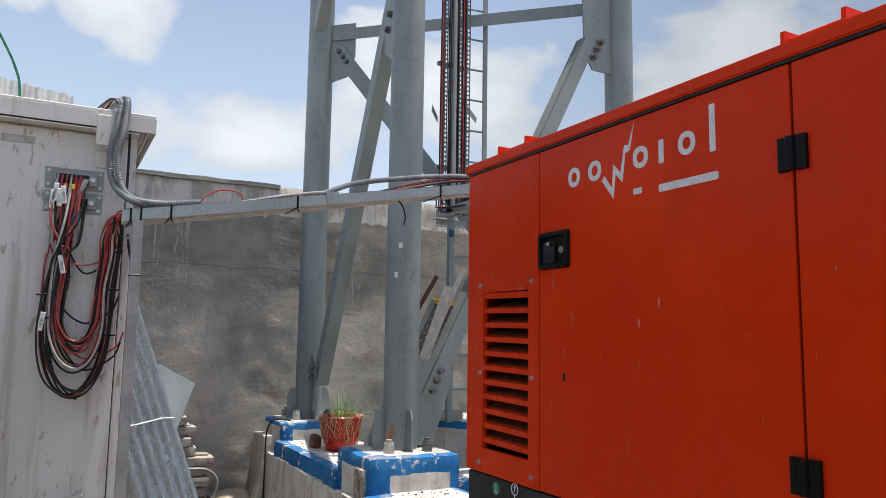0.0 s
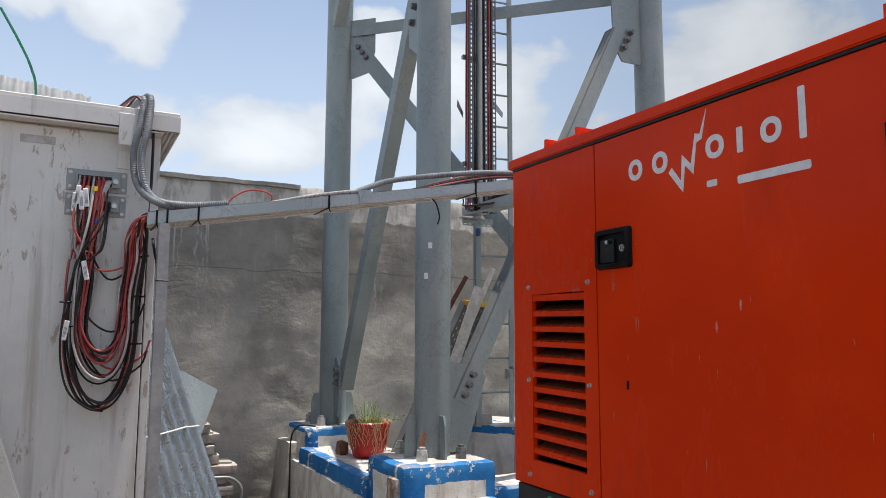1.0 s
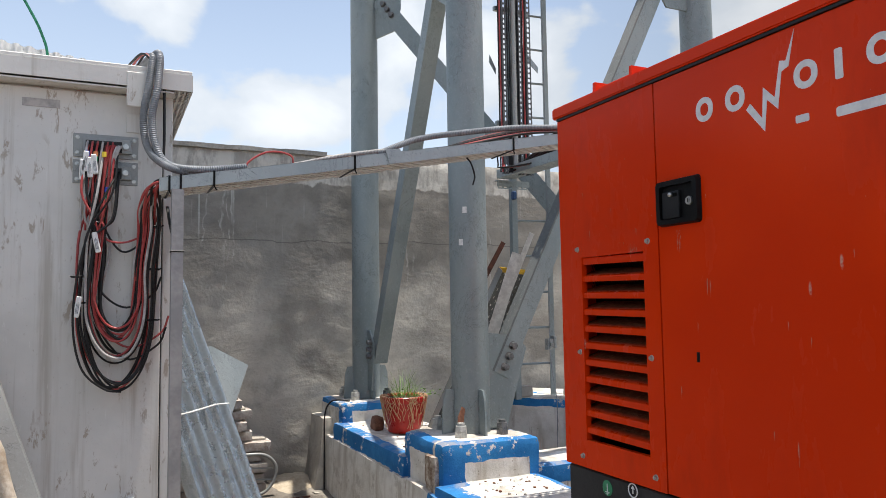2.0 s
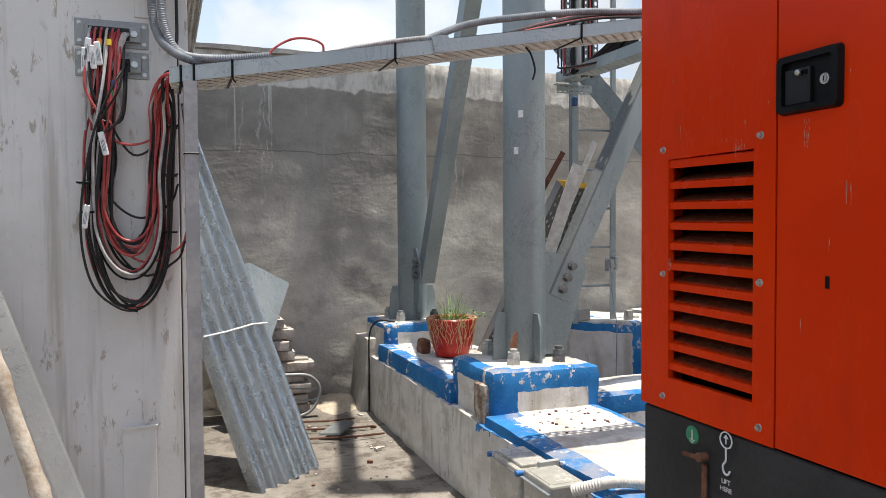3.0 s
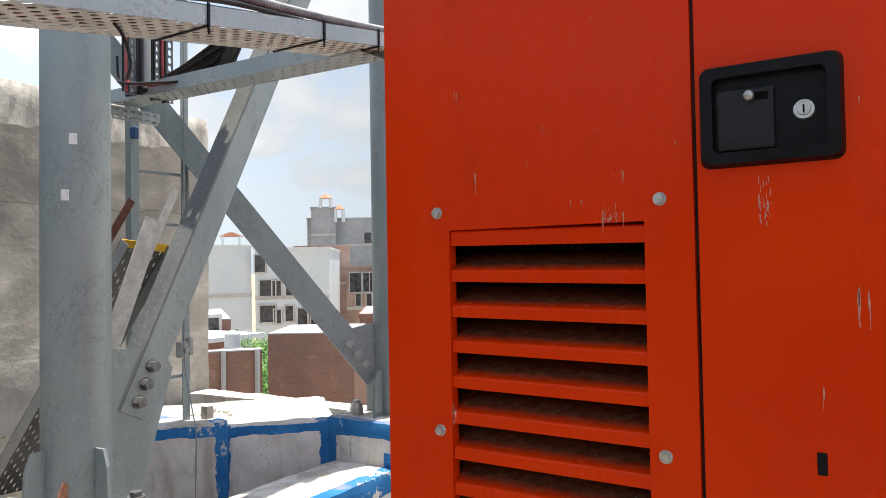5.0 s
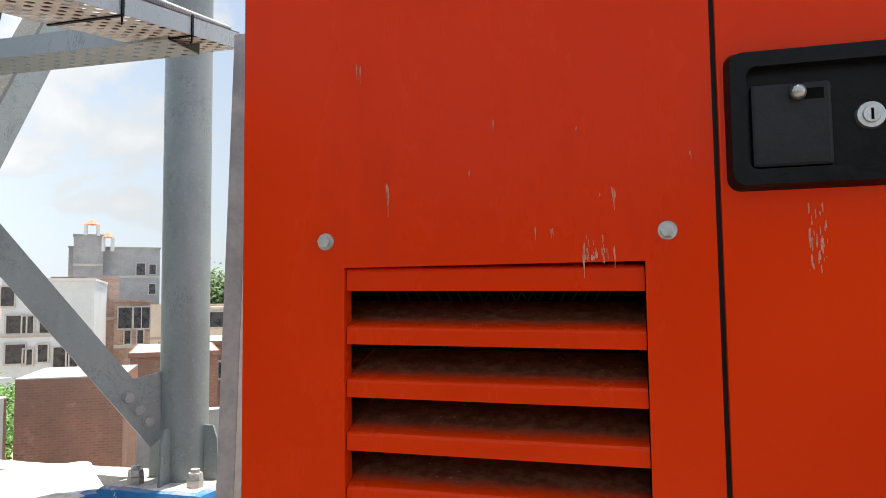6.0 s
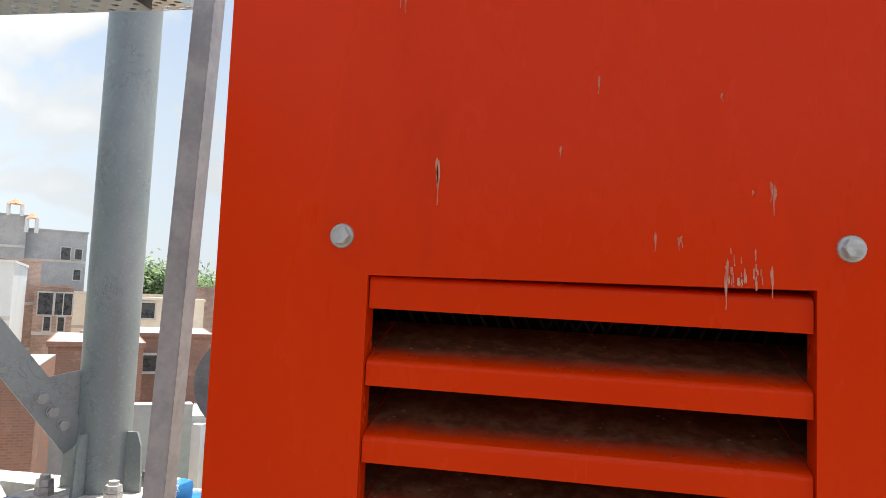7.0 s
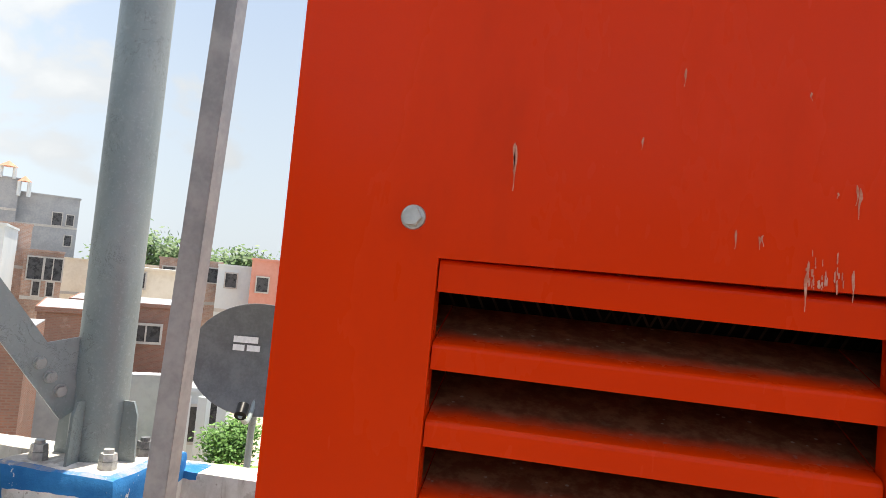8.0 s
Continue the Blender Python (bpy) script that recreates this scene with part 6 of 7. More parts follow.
def sheet_stack():
    foot, head = V(1.18, 4.88, 0.01), V(0.60, 5.50, 1.86)
    up = (head - foot).normalized()
    right = V(0.80, 0.60, 0)
    right = (right - up * right.dot(up)).normalized()
    for k in range(5):
        bm = B()
        corrugated(bm, foot - right * (0.44 + 0.002 * k) - up * 0.02 * k, right, up, 0.44 + 0.01 * (k % 2), 2.35 - 0.03 * k, 0.082, 0.021, -0.015 * k)
        solo("corrugated_sheet", bm, ZINC, "shiny zinc corrugated sheet in a tied bundle leaning on the cabinet", "metal sheet", "bundle of corrugated sheets", smooth=True)
    n = right.cross(up).normalized()
    c = foot + up * 0.87
    bm = B()
    p = [c + n * 0.016 - right * 0.455, c + n * 0.017 - right * 0.3, c + n * 0.017 - right * 0.1 + up * 0.01, c + n * 0.014 + right * 0.01, c - n * 0.03 + right * 0.016, c - n * 0.06]
    sweep(bm, p, 0.0055, 6)
    solo("wire_tie", bm, WHITE_TAG, "pale strap tied round the corrugated sheets", "strap")
    # flat piece behind
    bm = B()
    a = [V(0.80, 5.95, 1.10), V(0.95, 6.02, 1.115), V(1.215, 6.02, 0.965), V(1.03, 5.86, 0.50), V(0.80, 5.80, 0.45)]
    prism(bm, a, (0.002, -0.004, 0.001))
    solo("sheet_offcut", bm, TRAY_STEEL, "bent grey zinc sheet offcut behind the bundle", "metal sheet")
    bm = B()
    corrugated(bm, V(-0.75, 5.45, 2.44), V(1, 0.02, -0.12), V(0, 0.25, 1), 0.98, 0.70, 0.075, 0.014, 0.0)
    solo("corrugated_sheet", bm, plain("chalky_zinc", (0.62, 0.63, 0.63), (0.78, 0.78, 0.77), 8, 0.55, 0.15), "corrugated zinc sheet standing behind the cabinet", "metal sheet", smooth=True)
    bm = B()
    box(bm, -0.8, 0.25, 5.36, 5.52, 0.0, 2.37, 0.01)
    solo("brick_pier", bm, PLASTER, "plain plastered pier behind the cabinet", "pier")
    conduit("green_cable", [(-0.30, 5.2, 3.35), (-0.2, 5.22, 3.18), (-0.12, 5.25, 3.02), (-0.085, 5.27, 2.86), (-0.08, 5.2, 2.4), (-0.08, 5.0, 2.39)], 0.008, "green cable arching up from behind the cabinet", plain("green_sheath", (0.01, 0.13, 0.07), (0.02, 0.2, 0.11), 20, 0.45), 0, 0, 8)


sheet_stack()


def leaning_poles():
    bm = B()
    a, b = V(0.272, 3.40, 0.0), V(-0.405, 3.61, 1.95)
    d = (b - a).normalized()
    s = V(0.87, 0.45, 0.2)
    s = (s - d * s.dot(d)).normalized() * 0.032
    prism(bm, [a - s, a + s, a + s + V(0.005, 0.025, 0), a - s + V(0.005, 0.025, 0)], b - a)
    roughen(bm, 0.002, 9)
    solo("steel_plank", bm, GALV_LIGHT, "cement-splashed metal plank leaning on the cabinet", "plank")
    bm = B()
    a, b = V(0.165, 3.33, 0.02), V(-0.32, 3.52, 1.80)
    pts = [a.lerp(b, i / 40) for i in range(41)]
    u = None
    rings = []
    for i, p in enumerate(pts):
        r = 0.0255 + (0.005 if i % 8 == 4 else 0.0) + 0.002 * noise.noise(p * 9)
        d = (b - a).normalized()
        uu, ww = frame_of(d)
        rings.append([bm.verts.new(p + (uu * math.cos(math.pi * k / 7) + ww * math.sin(math.pi * k / 7)) * r + V(0.006 * math.sin(i * 0.2), 0, 0)) for k in range(14)])
    for p, q in zip(rings, rings[1:]):
        for k in range(14):
            bm.faces.new((p[k], p[(k + 1) % 14], q[(k + 1) % 14], q[k]))
    bm.faces.new(rings[0][::-1]), bm.faces.new(rings[-1])
    solo("bamboo_pole", bm, plain("dry_bamboo", (0.36, 0.28, 0.2), (0.6, 0.53, 0.44), 9, 0.7, 0, 0.003), "weathered bamboo pole leaning on the cabinet", "pole", smooth=True)


leaning_poles()


# ---- rubble by the wall ----
def rubble():
    rng = random.Random(21)
    m = plain("mortared_brick", (0.34, 0.27, 0.23), (0.56, 0.53, 0.49), 7, 0.95, 0, 0.006)
    z = 0.02
    pier = thing("broken_brick_pier", (1.16, 6.16, 0), "broken stub of mortar-smeared brickwork at the wall", "brickwork")
    for row in range(9):
        reach = (1.37, 1.33, 1.36, 1.30, 1.39, 1.27, 1.22, 1.24, 1.19)[row]
        for k in range(3):
            x1 = reach - k * 0.2 + rng.uniform(-0.015, 0.015)
            bm = B()
            lump(bm, x1 - 0.2, x1, 6.02 + rng.uniform(-0.02, 0.03), 6.27, z, z + 0.066, 0.035, 0.008, 0.006, row * 3.0 + k)
            part("brick", bm, m, pier, "", True)
        bm = B()
        lump(bm, reach - 0.55, reach - 0.03, 6.07, 6.27, z + 0.06, z + 0.082, 0.04, 0.005, 0.006, row)
        part("mortar", bm, PLASTER, pier, "", True)
        z += 0.078
    # bent tube of an old chair
    bm = B()
    pts = [(1.02, 5.95, 0.33), (1.2, 5.95, 0.325), (1.33, 5.95, 0.31), (1.405, 5.95, 0.235), (1.395, 5.95, 0.13), (1.33, 5.95, 0.05), (1.22, 5.95, 0.02)]
    sweep(bm, spline(pts, 6), 0.0125, 10)
    t = thing("chair_frame", (1.2, 5.95, 0.0), "bent tubular steel frame of an old chair", "chair frame")
    part("bent_tube", bm, GALV_LIGHT, t, "", True)
    for dz in (0.09, 0.17):
        bm = B()
        cyl(bm, (1.05, 5.96, 0.33 - dz), (1.385, 5.96, 0.30 - dz), 0.006, 8)
        part("cross_wire", bm, GALV_LIGHT, t)
    bm = B()
    lump(bm, 1.36, 1.72, 5.78, 6.28, -0.03, 0.10, 0.03, 0.05, 0.03, 9.0)
    for v in bm.verts:
        v.co.z = max(-0.02, v.co.z - 0.09 * ((v.co.x - 1.58) ** 2 + (v.co.y - 6.2) ** 2) / 0.08)
    solo("sand_patch", bm, plain("pale_sand", (0.36, 0.30, 0.22), (0.52, 0.45, 0.35), 9, 0.95, 0, 0.004), "low patch of pale sand and mortar at the wall", "sand", smooth=True)
    # loose bits, sticks and stones
    for k in range(60):
        x, y = rng.uniform(0.9, 1.72), 6.2 - 1.7 * rng.random() ** 1.8
        s = 0.006 + 0.026 * rng.random() ** 2.5
        bm = B()
        lump(bm, x - s, x + s, y - s * 0.8, y + s * 0.8, 0.0, s * 1.0, s * 0.7, s * 0.5, s * 0.35, k)
        bmesh.ops.rotate(bm, verts=bm.verts, cent=(x, y, 0), matrix=Matrix.Rotation(k * 1.3, 3, "Z"))
        solo("stone", bm, PLASTER if k % 4 else RUST, "small piece of rubble on the dusty floor", "stone", "rubble on the floor", smooth=True)
    bm = B()
    prism(bm, [(1.30, 5.42, 0.03), (1.42, 5.36, 0.035), (1.55, 5.50, 0.06), (1.50, 5.56, 0.065), (1.40, 5.52, 0.05)], (0.0, 0.004, 0.012))
    solo("sheet_scrap", bm, GALV_DARK, "grey scrap of sheet lying on the floor", "scrap")
    for a, b in (((0.95, 5.62, 0.03), (1.68, 5.50, 0.03)), ((0.9, 5.40, 0.025), (1.70, 5.31, 0.03)), ((0.95, 5.78, 0.035), (1.6, 5.70, 0.04))):
        bm = B()
        p, q = Vector(a), Vector(b)
        sweep(bm, spline([p, p.lerp(q, 0.3) + V(0, 0.012, 0.004), p.lerp(q, 0.7) + V(0, -0.012, 0), q], 5), 0.0065, 7)
        solo("old_rod", bm, DARK_RUST, "old dark rod lying on the floor", "rod", "rods on the floor", smooth=True)
    # rubble on top of the slanting beam
    for x, y, z, w, d, h, mm in ((2.95, 5.13, 0.712, 0.30, 0.09, 0.075, PLASTER), (3.33, 4.98, 0.70, 0.05, 0.05, 0.085, PLASTER), (2.83, 5.18, 0.712, 0.05, 0.06, 0.10, RUST)):
        bm = B()
        lump(bm, x - w / 2, x + w / 2, y - d / 2, y + d / 2, z, z + h, 0.03, 0.008, 0.006, x)
        solo("brick", bm, mm, "loose brick lying on the foundation", "brick", "bricks on the foundation", smooth=True)
    for k in range(26):
        x, y = 3.50 + rng.uniform(-0.1, 0.1), 5.14 + rng.uniform(-0.1, 0.1)
        s = rng.uniform(0.006, 0.022)
        bm = B()
        lump(bm, x - s, x + s, y - s, y + s, 0.68, 0.685 + s, s, s * 0.4, s * 0.3, k)
        solo("stone", bm, PLASTER, "small piece of rubble on the foundation", "stone", "rubble on the foundation", smooth=True)
    for k in range(120):
        x, y = rng.uniform(1.9, 2.36), rng.choice((rng.uniform(3.5, 3.92), rng.uniform(4.5, 5.6)))
        s = rng.uniform(0.002, 0.007)
        z = 0.466 if y < 4 else 0.531
        bm = B()
        box(bm, x - s, x + s, y - s, y + s, z, z + s * 1.4, s * 0.4)
        solo("crumb", bm, RUST if k % 2 else PLASTER, "crumb of mortar on the foundation", "crumb", "crumbs on the foundation")


rubble()


def junction_box():
    t = thing("junction_box", (1.70, 3.30, 0.27), "clear-lidded plastic junction box clamped to the foundation", "junction box")
    clear = plain("dusty_clear_plastic", (0.30, 0.295, 0.26), (0.44, 0.42, 0.37), 8, 0.25, 0, 0.0005, 60, 0.3)
    bm = B()
    box(bm, 1.625, 1.778, 3.26, 3.52, 0.27, 0.445, 0.008, 2)
    part("body", bm, clear, t)
    bm = B()
    box(bm, 1.635, 1.778, 3.04, 3.25, 0.27, 0.455, 0.008, 2)
    part("body", bm, clear, t)
    for y0, y1 in ((3.262, 3.518), (3.042, 3.248)):
        bm = B()
        box(bm, 1.622, 1.782, y0, y1, 0.425, 0.431, 0.002)
        part("lid_seam", bm, GREY_CONDUIT, t)
        bm = B()
        box(bm, 1.645, 1.765, y0 + 0.02, y1 - 0.02, 0.444, 0.458, 0.005, 2)
        part("lid", bm, clear, t)
    for y in (3.515, 3.265):
        bm = B()
        cyl(bm, (1.64, y, 0.435), (1.612, y, 0.435), 0.011, 12)
        part("lid_screw", bm, plain("blue_screw", (0.02, 0.12, 0.35), (0.03, 0.16, 0.42), 20, 0.5), t, "blue plastic lid screw", True)
    bm = B()
    box(bm, 1.70, 1.79, 3.245, 3.262, 0.29, 0.475, 0.004)
    part("mounting_rail", bm, GALV_LIGHT, t)
    conduit("flexible_conduit", [(1.70, 3.0, 0.45), (1.80, 2.90, 0.50), (1.95, 2.86, 0.49), (2.1, 2.9, 0.485)], 0.022, "pale corrugated hose lying on the foundation", plain("pale_hose", (0.5, 0.48, 0.44), (0.62, 0.6, 0.56), 20, 0.6), 0.003, 0.012, 12)
    bm = B()
    lump(bm, 1.806, 1.834, 3.975, 4.115, 0.385, 0.60, 0.02, 0.008, 0.012, 3.0)
    solo("torn_sack", bm, plain("torn_cloth", (0.16, 0.10, 0.065), (0.50, 0.45, 0.38), 16, 0.95, 0, 0.004), "torn dirty sacking hanging on the plinth", "sack")


junction_box()


# ---- the town beyond the roof ----
EYE = V(0.75, 2.0, 1.48)
GROUND_Z = -5.5
BRICK_RED = brickwork("raw_red_brick", (0.24, 0.105, 0.075), (0.31, 0.145, 0.105), (0.26, 0.17, 0.135), 0.045, 0.13)
BRICK_PALE = brickwork("pale_brick", (0.42, 0.255, 0.195), (0.50, 0.33, 0.26), (0.47, 0.40, 0.35))
GREY_RENDER = plain("grey_render", (0.27, 0.285, 0.30), (0.37, 0.38, 0.39), 0.5, 0.9, 0, 0.004, 6)
WHITE_RENDER = plain("white_render", (0.56, 0.61, 0.63), (0.64, 0.68, 0.69), 0.3, 0.85, 0, 0.003, 5)
CREAM_RENDER = plain("cream_render", (0.6, 0.54, 0.44), (0.7, 0.65, 0.55), 0.5, 0.85, 0, 0.003, 5)
PINK_RENDER = plain("pink_render", (0.55, 0.23, 0.17), (0.62, 0.3, 0.23), 0.5, 0.85, 0, 0.003, 5)
DARK_PANE = plain("dark_window", (0.03, 0.032, 0.035), (0.07, 0.07, 0.075), 3, 0.3)
PALE_TRIM = plain("pale_concrete_trim", (0.40, 0.385, 0.36), (0.54, 0.52, 0.49), 0.8, 0.9, 0, 0.003, 6)
ROOF_TILE = plain("orange_roof_tile", (0.5, 0.2, 0.13), (0.6, 0.28, 0.19), 2, 0.8)


def town(name, near, far, distance, top, material, label, windows=(), depth=6.0, turn=0.0, base=GROUND_Z, parapet=0.35):
    """A building between two bearings (degrees from north) seen from the roof; top is its slope above the eye's level.
    windows: (bearing, slope, width, height)."""
    mid = radians((near + far) / 2)
    way = V(math.sin(mid), math.cos(mid), 0)
    side = V(way.y, -way.x, 0)
    at = EYE + way * distance
    rot = Matrix.Rotation(radians(turn), 4, "Z")
    side = (rot @ side)
    deep = V(-side.y, side.x, 0)
    w0, w1 = distance * math.tan(radians(near) - mid), distance * math.tan(radians(far) - mid)
    zt = EYE.z + top * distance
    t = thing(name, (at.x, at.y, base), label, "building")
    bm = B()
    p = [at + side * w0, at + side * w1, at + side * w1 + deep * depth, at + side * w0 + deep * depth]
    prism(bm, [V(q.x, q.y, base) for q in p], (0, 0, zt - base))
    wall = part("wall", bm, material, t)
    bm = B()
    prism(bm, [V(q.x, q.y, zt + 0.003) for q in p], (0, 0, 0.02))
    part("roof", bm, GREY_RENDER, t)
    if parapet:
        bm = B()
        e = 0.12
        prism(bm, [V(q.x, q.y, zt - 0.12) + (at + deep * depth / 2 - q).normalized() * -e * V(1, 1, 0) for q in p], (0, 0, 0.14))
        part("parapet", bm, material, t)
    # slab edges, storey by storey
    z = zt - 3.1
    while distance > 26 and z > base + 1.5:
        bm = B()
        prism(bm, [V(q.x, q.y, z) for q in (p[0] - deep * 0.05, p[1] - deep * 0.05, p[1] + deep * 0.05, p[0] + deep * 0.05)], (0, 0, 0.22))
        part("slab_edge", bm, PALE_TRIM, t)
        z -= 3.1
    for b, s, w, h in windows:
        a = radians(b) - mid
        c = at + side * (distance * math.tan(a))
        z = EYE.z + s * distance / math.cos(a)
        bm = B()
        q = c - deep * 0.03
        prism(bm, [V(q.x, q.y, z - h / 2) - side * w / 2, V(q.x, q.y, z - h / 2) + side * w / 2, V(q.x, q.y, z + h / 2) + side * w / 2, V(q.x, q.y, z + h / 2) - side * w / 2], deep * 0.06)
        win = part("window", bm, DARK_PANE, t)
        bm = B()
        q = c - deep * 0.10
        for x0, x1, z0, z1 in ((-w / 2 - 0.08, -w / 2, -h / 2, h / 2), (w / 2, w / 2 + 0.08, -h / 2, h / 2), (-w / 2 - 0.08, w / 2 + 0.08, h / 2, h / 2 + 0.09), (-w / 2 - 0.08, w / 2 + 0.08, -h / 2 - 0.09, -h / 2)):
            prism(bm, [V(q.x, q.y, z + z0) + side * x0, V(q.x, q.y, z + z0) + side * x1, V(q.x, q.y, z + z1) + side * x1, V(q.x, q.y, z + z1) + side * x0], deep * 0.10)
        if w > 0.9:
            prism(bm, [V(q.x, q.y, z - h / 2) - side * 0.03, V(q.x, q.y, z - h / 2) + side * 0.03, V(q.x, q.y, z + h / 2) + side * 0.03, V(q.x, q.y, z + h / 2) - side * 0.03], deep * 0.10)
        part("window_frame", bm, PALE_TRIM, win)
    return t, at, side, deep, zt


def spot(bearing, slope, distance):
    b = radians(bearing)
    return EYE + V(math.sin(b), math.cos(b), slope) * distance


# brick house next door, with a lower yard wall
town("brick_house", 44.9, 51.6, 14.0, -0.085, BRICK_RED, "raw red brick house wall with a flat roof", depth=2.2, turn=-10, parapet=0)
town("yard_wall", 38.5, 44.55, 13.0, -0.105, BRICK_RED, "old brick yard wall with concrete posts", depth=0.3, parapet=0)
for b in (41.7, 44.2):
    p = spot(b, -0.103, 12.95)
    bm = B()
    box(bm, p.x - 0.03, p.x + 0.03, p.y - 0.03, p.y + 0.03, GROUND_Z, p.z)
    solo("wall_post", bm, GREY_RENDER, "square concrete post in the brick yard wall", "post", "posts of the yard wall")
town("brick_shed", 36.0, 42.2, 20.0, -0.062, BRICK_RED, "raw brick house with a pale tin roof", ((40.6, -0.071, 0.5, 0.5),), parapet=0)
p = spot(40.6, -0.083, 18.5)
bm = B()
box(bm, p.x - 1.2, p.x + 0.9, p.y - 1.0, p.y + 1.0, p.z - 0.05, p.z + 0.05)
solo("tin_roof", bm, WHITE_RENDER, "pale flat tin roof over the yard", "roof")
# white water tank
p = spot(42.35, -0.1005, 15.0)
t = thing("water_tank", tuple(p), "white ribbed plastic water tank", "water tank")
bm = B()
for k in range(6):
    cyl(bm, p + V(0, 0, 0.05 * k), p + V(0, 0, 0.05 * k + 0.035), 0.16, 20)
    cyl(bm, p + V(0, 0, 0.05 * k + 0.035), p + V(0, 0, 0.05 * k + 0.05), 0.152, 20)
cyl(bm, p + V(0, 0, 0.30), p + V(0, 0, 0.34), 0.15, 20, 0.06)
part("tank", bm, WHITE_RENDER, t, "", True)
bm = B()
cyl(bm, p + V(0, 0, 0.34), p + V(0, 0, 0.36), 0.055, 16)
part("lid", bm, WHITE_RENDER, t)
bm = B()
box(bm, p.x - 0.2, p.x + 0.2, p.y - 0.2, p.y + 0.2, GROUND_Z, p.z)
solo("tank_stand", bm, GREY_RENDER, "plain grey stand under the water tank", "stand")
bm = B()
for i in range(5):
    q = spot(42.9 + 0.22 * i, -0.097, 15.2)
    cyl(bm, V(q.x, q.y, GROUND_Z), q + V(0, 0, 0.28), 0.008, 6)
q0, q1 = spot(42.9, -0.078, 15.2), spot(43.78, -0.078, 15.2)
cyl(bm, q0, q1, 0.008, 6), cyl(bm, q0 - V(0, 0, 0.12), q1 - V(0, 0, 0.12), 0.008, 6)
solo("roof_rail", bm, WHITE_RENDER, "thin white pipe rail on the house roof", "rail")

# white flats, brick block, grey tall house
town("white_flats", 36.0, 44.0, 44.0, 0.0375, WHITE_RENDER, "pale blue-white plastered block of flats, blank side", depth=3.0, turn=20)
WHITE = town("white_flats", 43.9, 49.6, 44.5, 0.033, WHITE_RENDER, "white plastered block of flats with small windows",
             ((44.3, 0.012, 0.6, 1.0), (44.85, -0.022, 0.9, 1.0), (45.55, -0.022, 0.5, 0.9), (44.85, -0.056, 0.9, 1.0), (45.6, -0.060, 0.4, 0.8), (46.5, -0.056, 0.45, 0.9), (46.6, -0.024, 0.5, 0.8), (47.6, -0.062, 0.7, 1.1), (48.3, -0.062, 0.5, 1.1)), depth=8.0, turn=-8)
town("brick_block", 46.9, 51.2, 58.0, 0.035, BRICK_PALE, "half-built pale brick block with grey piers", ((48.0, 0.012, 1.2, 1.6), (49.1, 0.013, 0.8, 1.2), (50.1, 0.012, 0.5, 1.0), (47.9, -0.018, 0.8, 1.2)), depth=8.0)
town("open_brick_house", 50.9, 53.3, 52.0, 0.006, BRICK_PALE, "unfinished brick house with open dark bays", ((51.65, -0.016, 0.85, 1.35), (52.7, -0.016, 1.0, 1.35), (51.8, -0.040, 0.35, 0.85), (52.65, -0.040, 0.35, 0.85)), depth=6.0)
town("grey_house", 47.9, 53.9, 80.0, 0.073, GREY_RENDER, "tall grey unpainted concrete house", ((52.6, 0.045, 0.8, 1.2), (53.4, 0.045, 0.6, 1.0), (53.4, 0.02, 0.6, 1.0)), depth=10.0)
town("grey_house_tower", 48.2, 50.1, 79.0, 0.088, GREY_RENDER, "grey stair tower on the tall house", depth=3.0)
for b0, b1, z0, z1 in ((48.95, 49.75, 0.094, 0.102), (50.1, 50.7, 0.075, 0.088)):
    p, q = spot(b0, z0, 79.0), spot(b1, z0, 79.0)
    t = thing("roof_hut", tuple((p + q) / 2), "small roof pavilion with an orange tiled top", "pavilion")
    for s in (p, q):
        bm = B()
        cyl(bm, s - V(0, 0, 0.6), s + V(0, 0, (z1 - z0) * 60), 0.18, 8)
        part("column", bm, WHITE_RENDER, t)
    bm = B()
    c = (p + q) / 2 + V(0, 0, (z1 - z0) * 60)
    r = (q - p).length * 0.75
    top = bm.verts.new(c + V(0, 0, 0.55))
    ring = [bm.verts.new(c + V(r * math.cos(a), r * math.sin(a), 0)) for a in [math.pi / 4 + math.pi / 2 * i for i in range(4)]]
    for i in range(4):
        bm.faces.new((ring[i], ring[(i + 1) % 4], top))
    bm.faces.new(ring[::-1])
    part("roof", bm, ROOF_TILE, t)
p = spot(42.2, 0.040, 46)
t = thing("roof_hut", tuple(p), "small roof pavilion with an orange tiled top", "pavilion")
for dx in (-0.5, 0.5):
    bm = B()
    cyl(bm, p + V(dx * 0.7, -dx * 0.7, -0.5), p + V(dx * 0.7, -dx * 0.7, 0.4), 0.08, 8)
    part("column", bm, WHITE_RENDER, t)
bm = B()
prism(bm, [p + V(-0.5, 0.5, 0.4), p + V(0.5, -0.5, 0.4), p + V(0.1, -0.1, 0.65), p + V(-0.1, 0.1, 0.65)], (0.6, 0.6, 0))
part("roof", bm, ROOF_TILE, t)

# farther right
town("cream_house", 57.2, 62.0, 42.0, -0.004, CREAM_RENDER, "cream plastered house with a flat roof", ((58.0, -0.02, 0.9, 0.8),), depth=6.0)
town("brick_house", 59.5, 63.9, 55.0, 0.012, BRICK_PALE, "brick house with small dark windows", ((60.2, -0.008, 0.8, 0.9), (63.2, -0.006, 0.9, 1.0)), depth=6.0)
town("white_house", 63.6, 66.1, 50.0, 0.010, WHITE_RENDER, "white plastered house front", ((64.6, -0.010, 0.7, 0.9),), depth=6.0)
town("pink_house", 66.0, 70.0, 48.0, 0.022, PINK_RENDER, "salmon-pink plastered house front", ((66.9, -0.012, 0.7, 0.9),), depth=6.0)
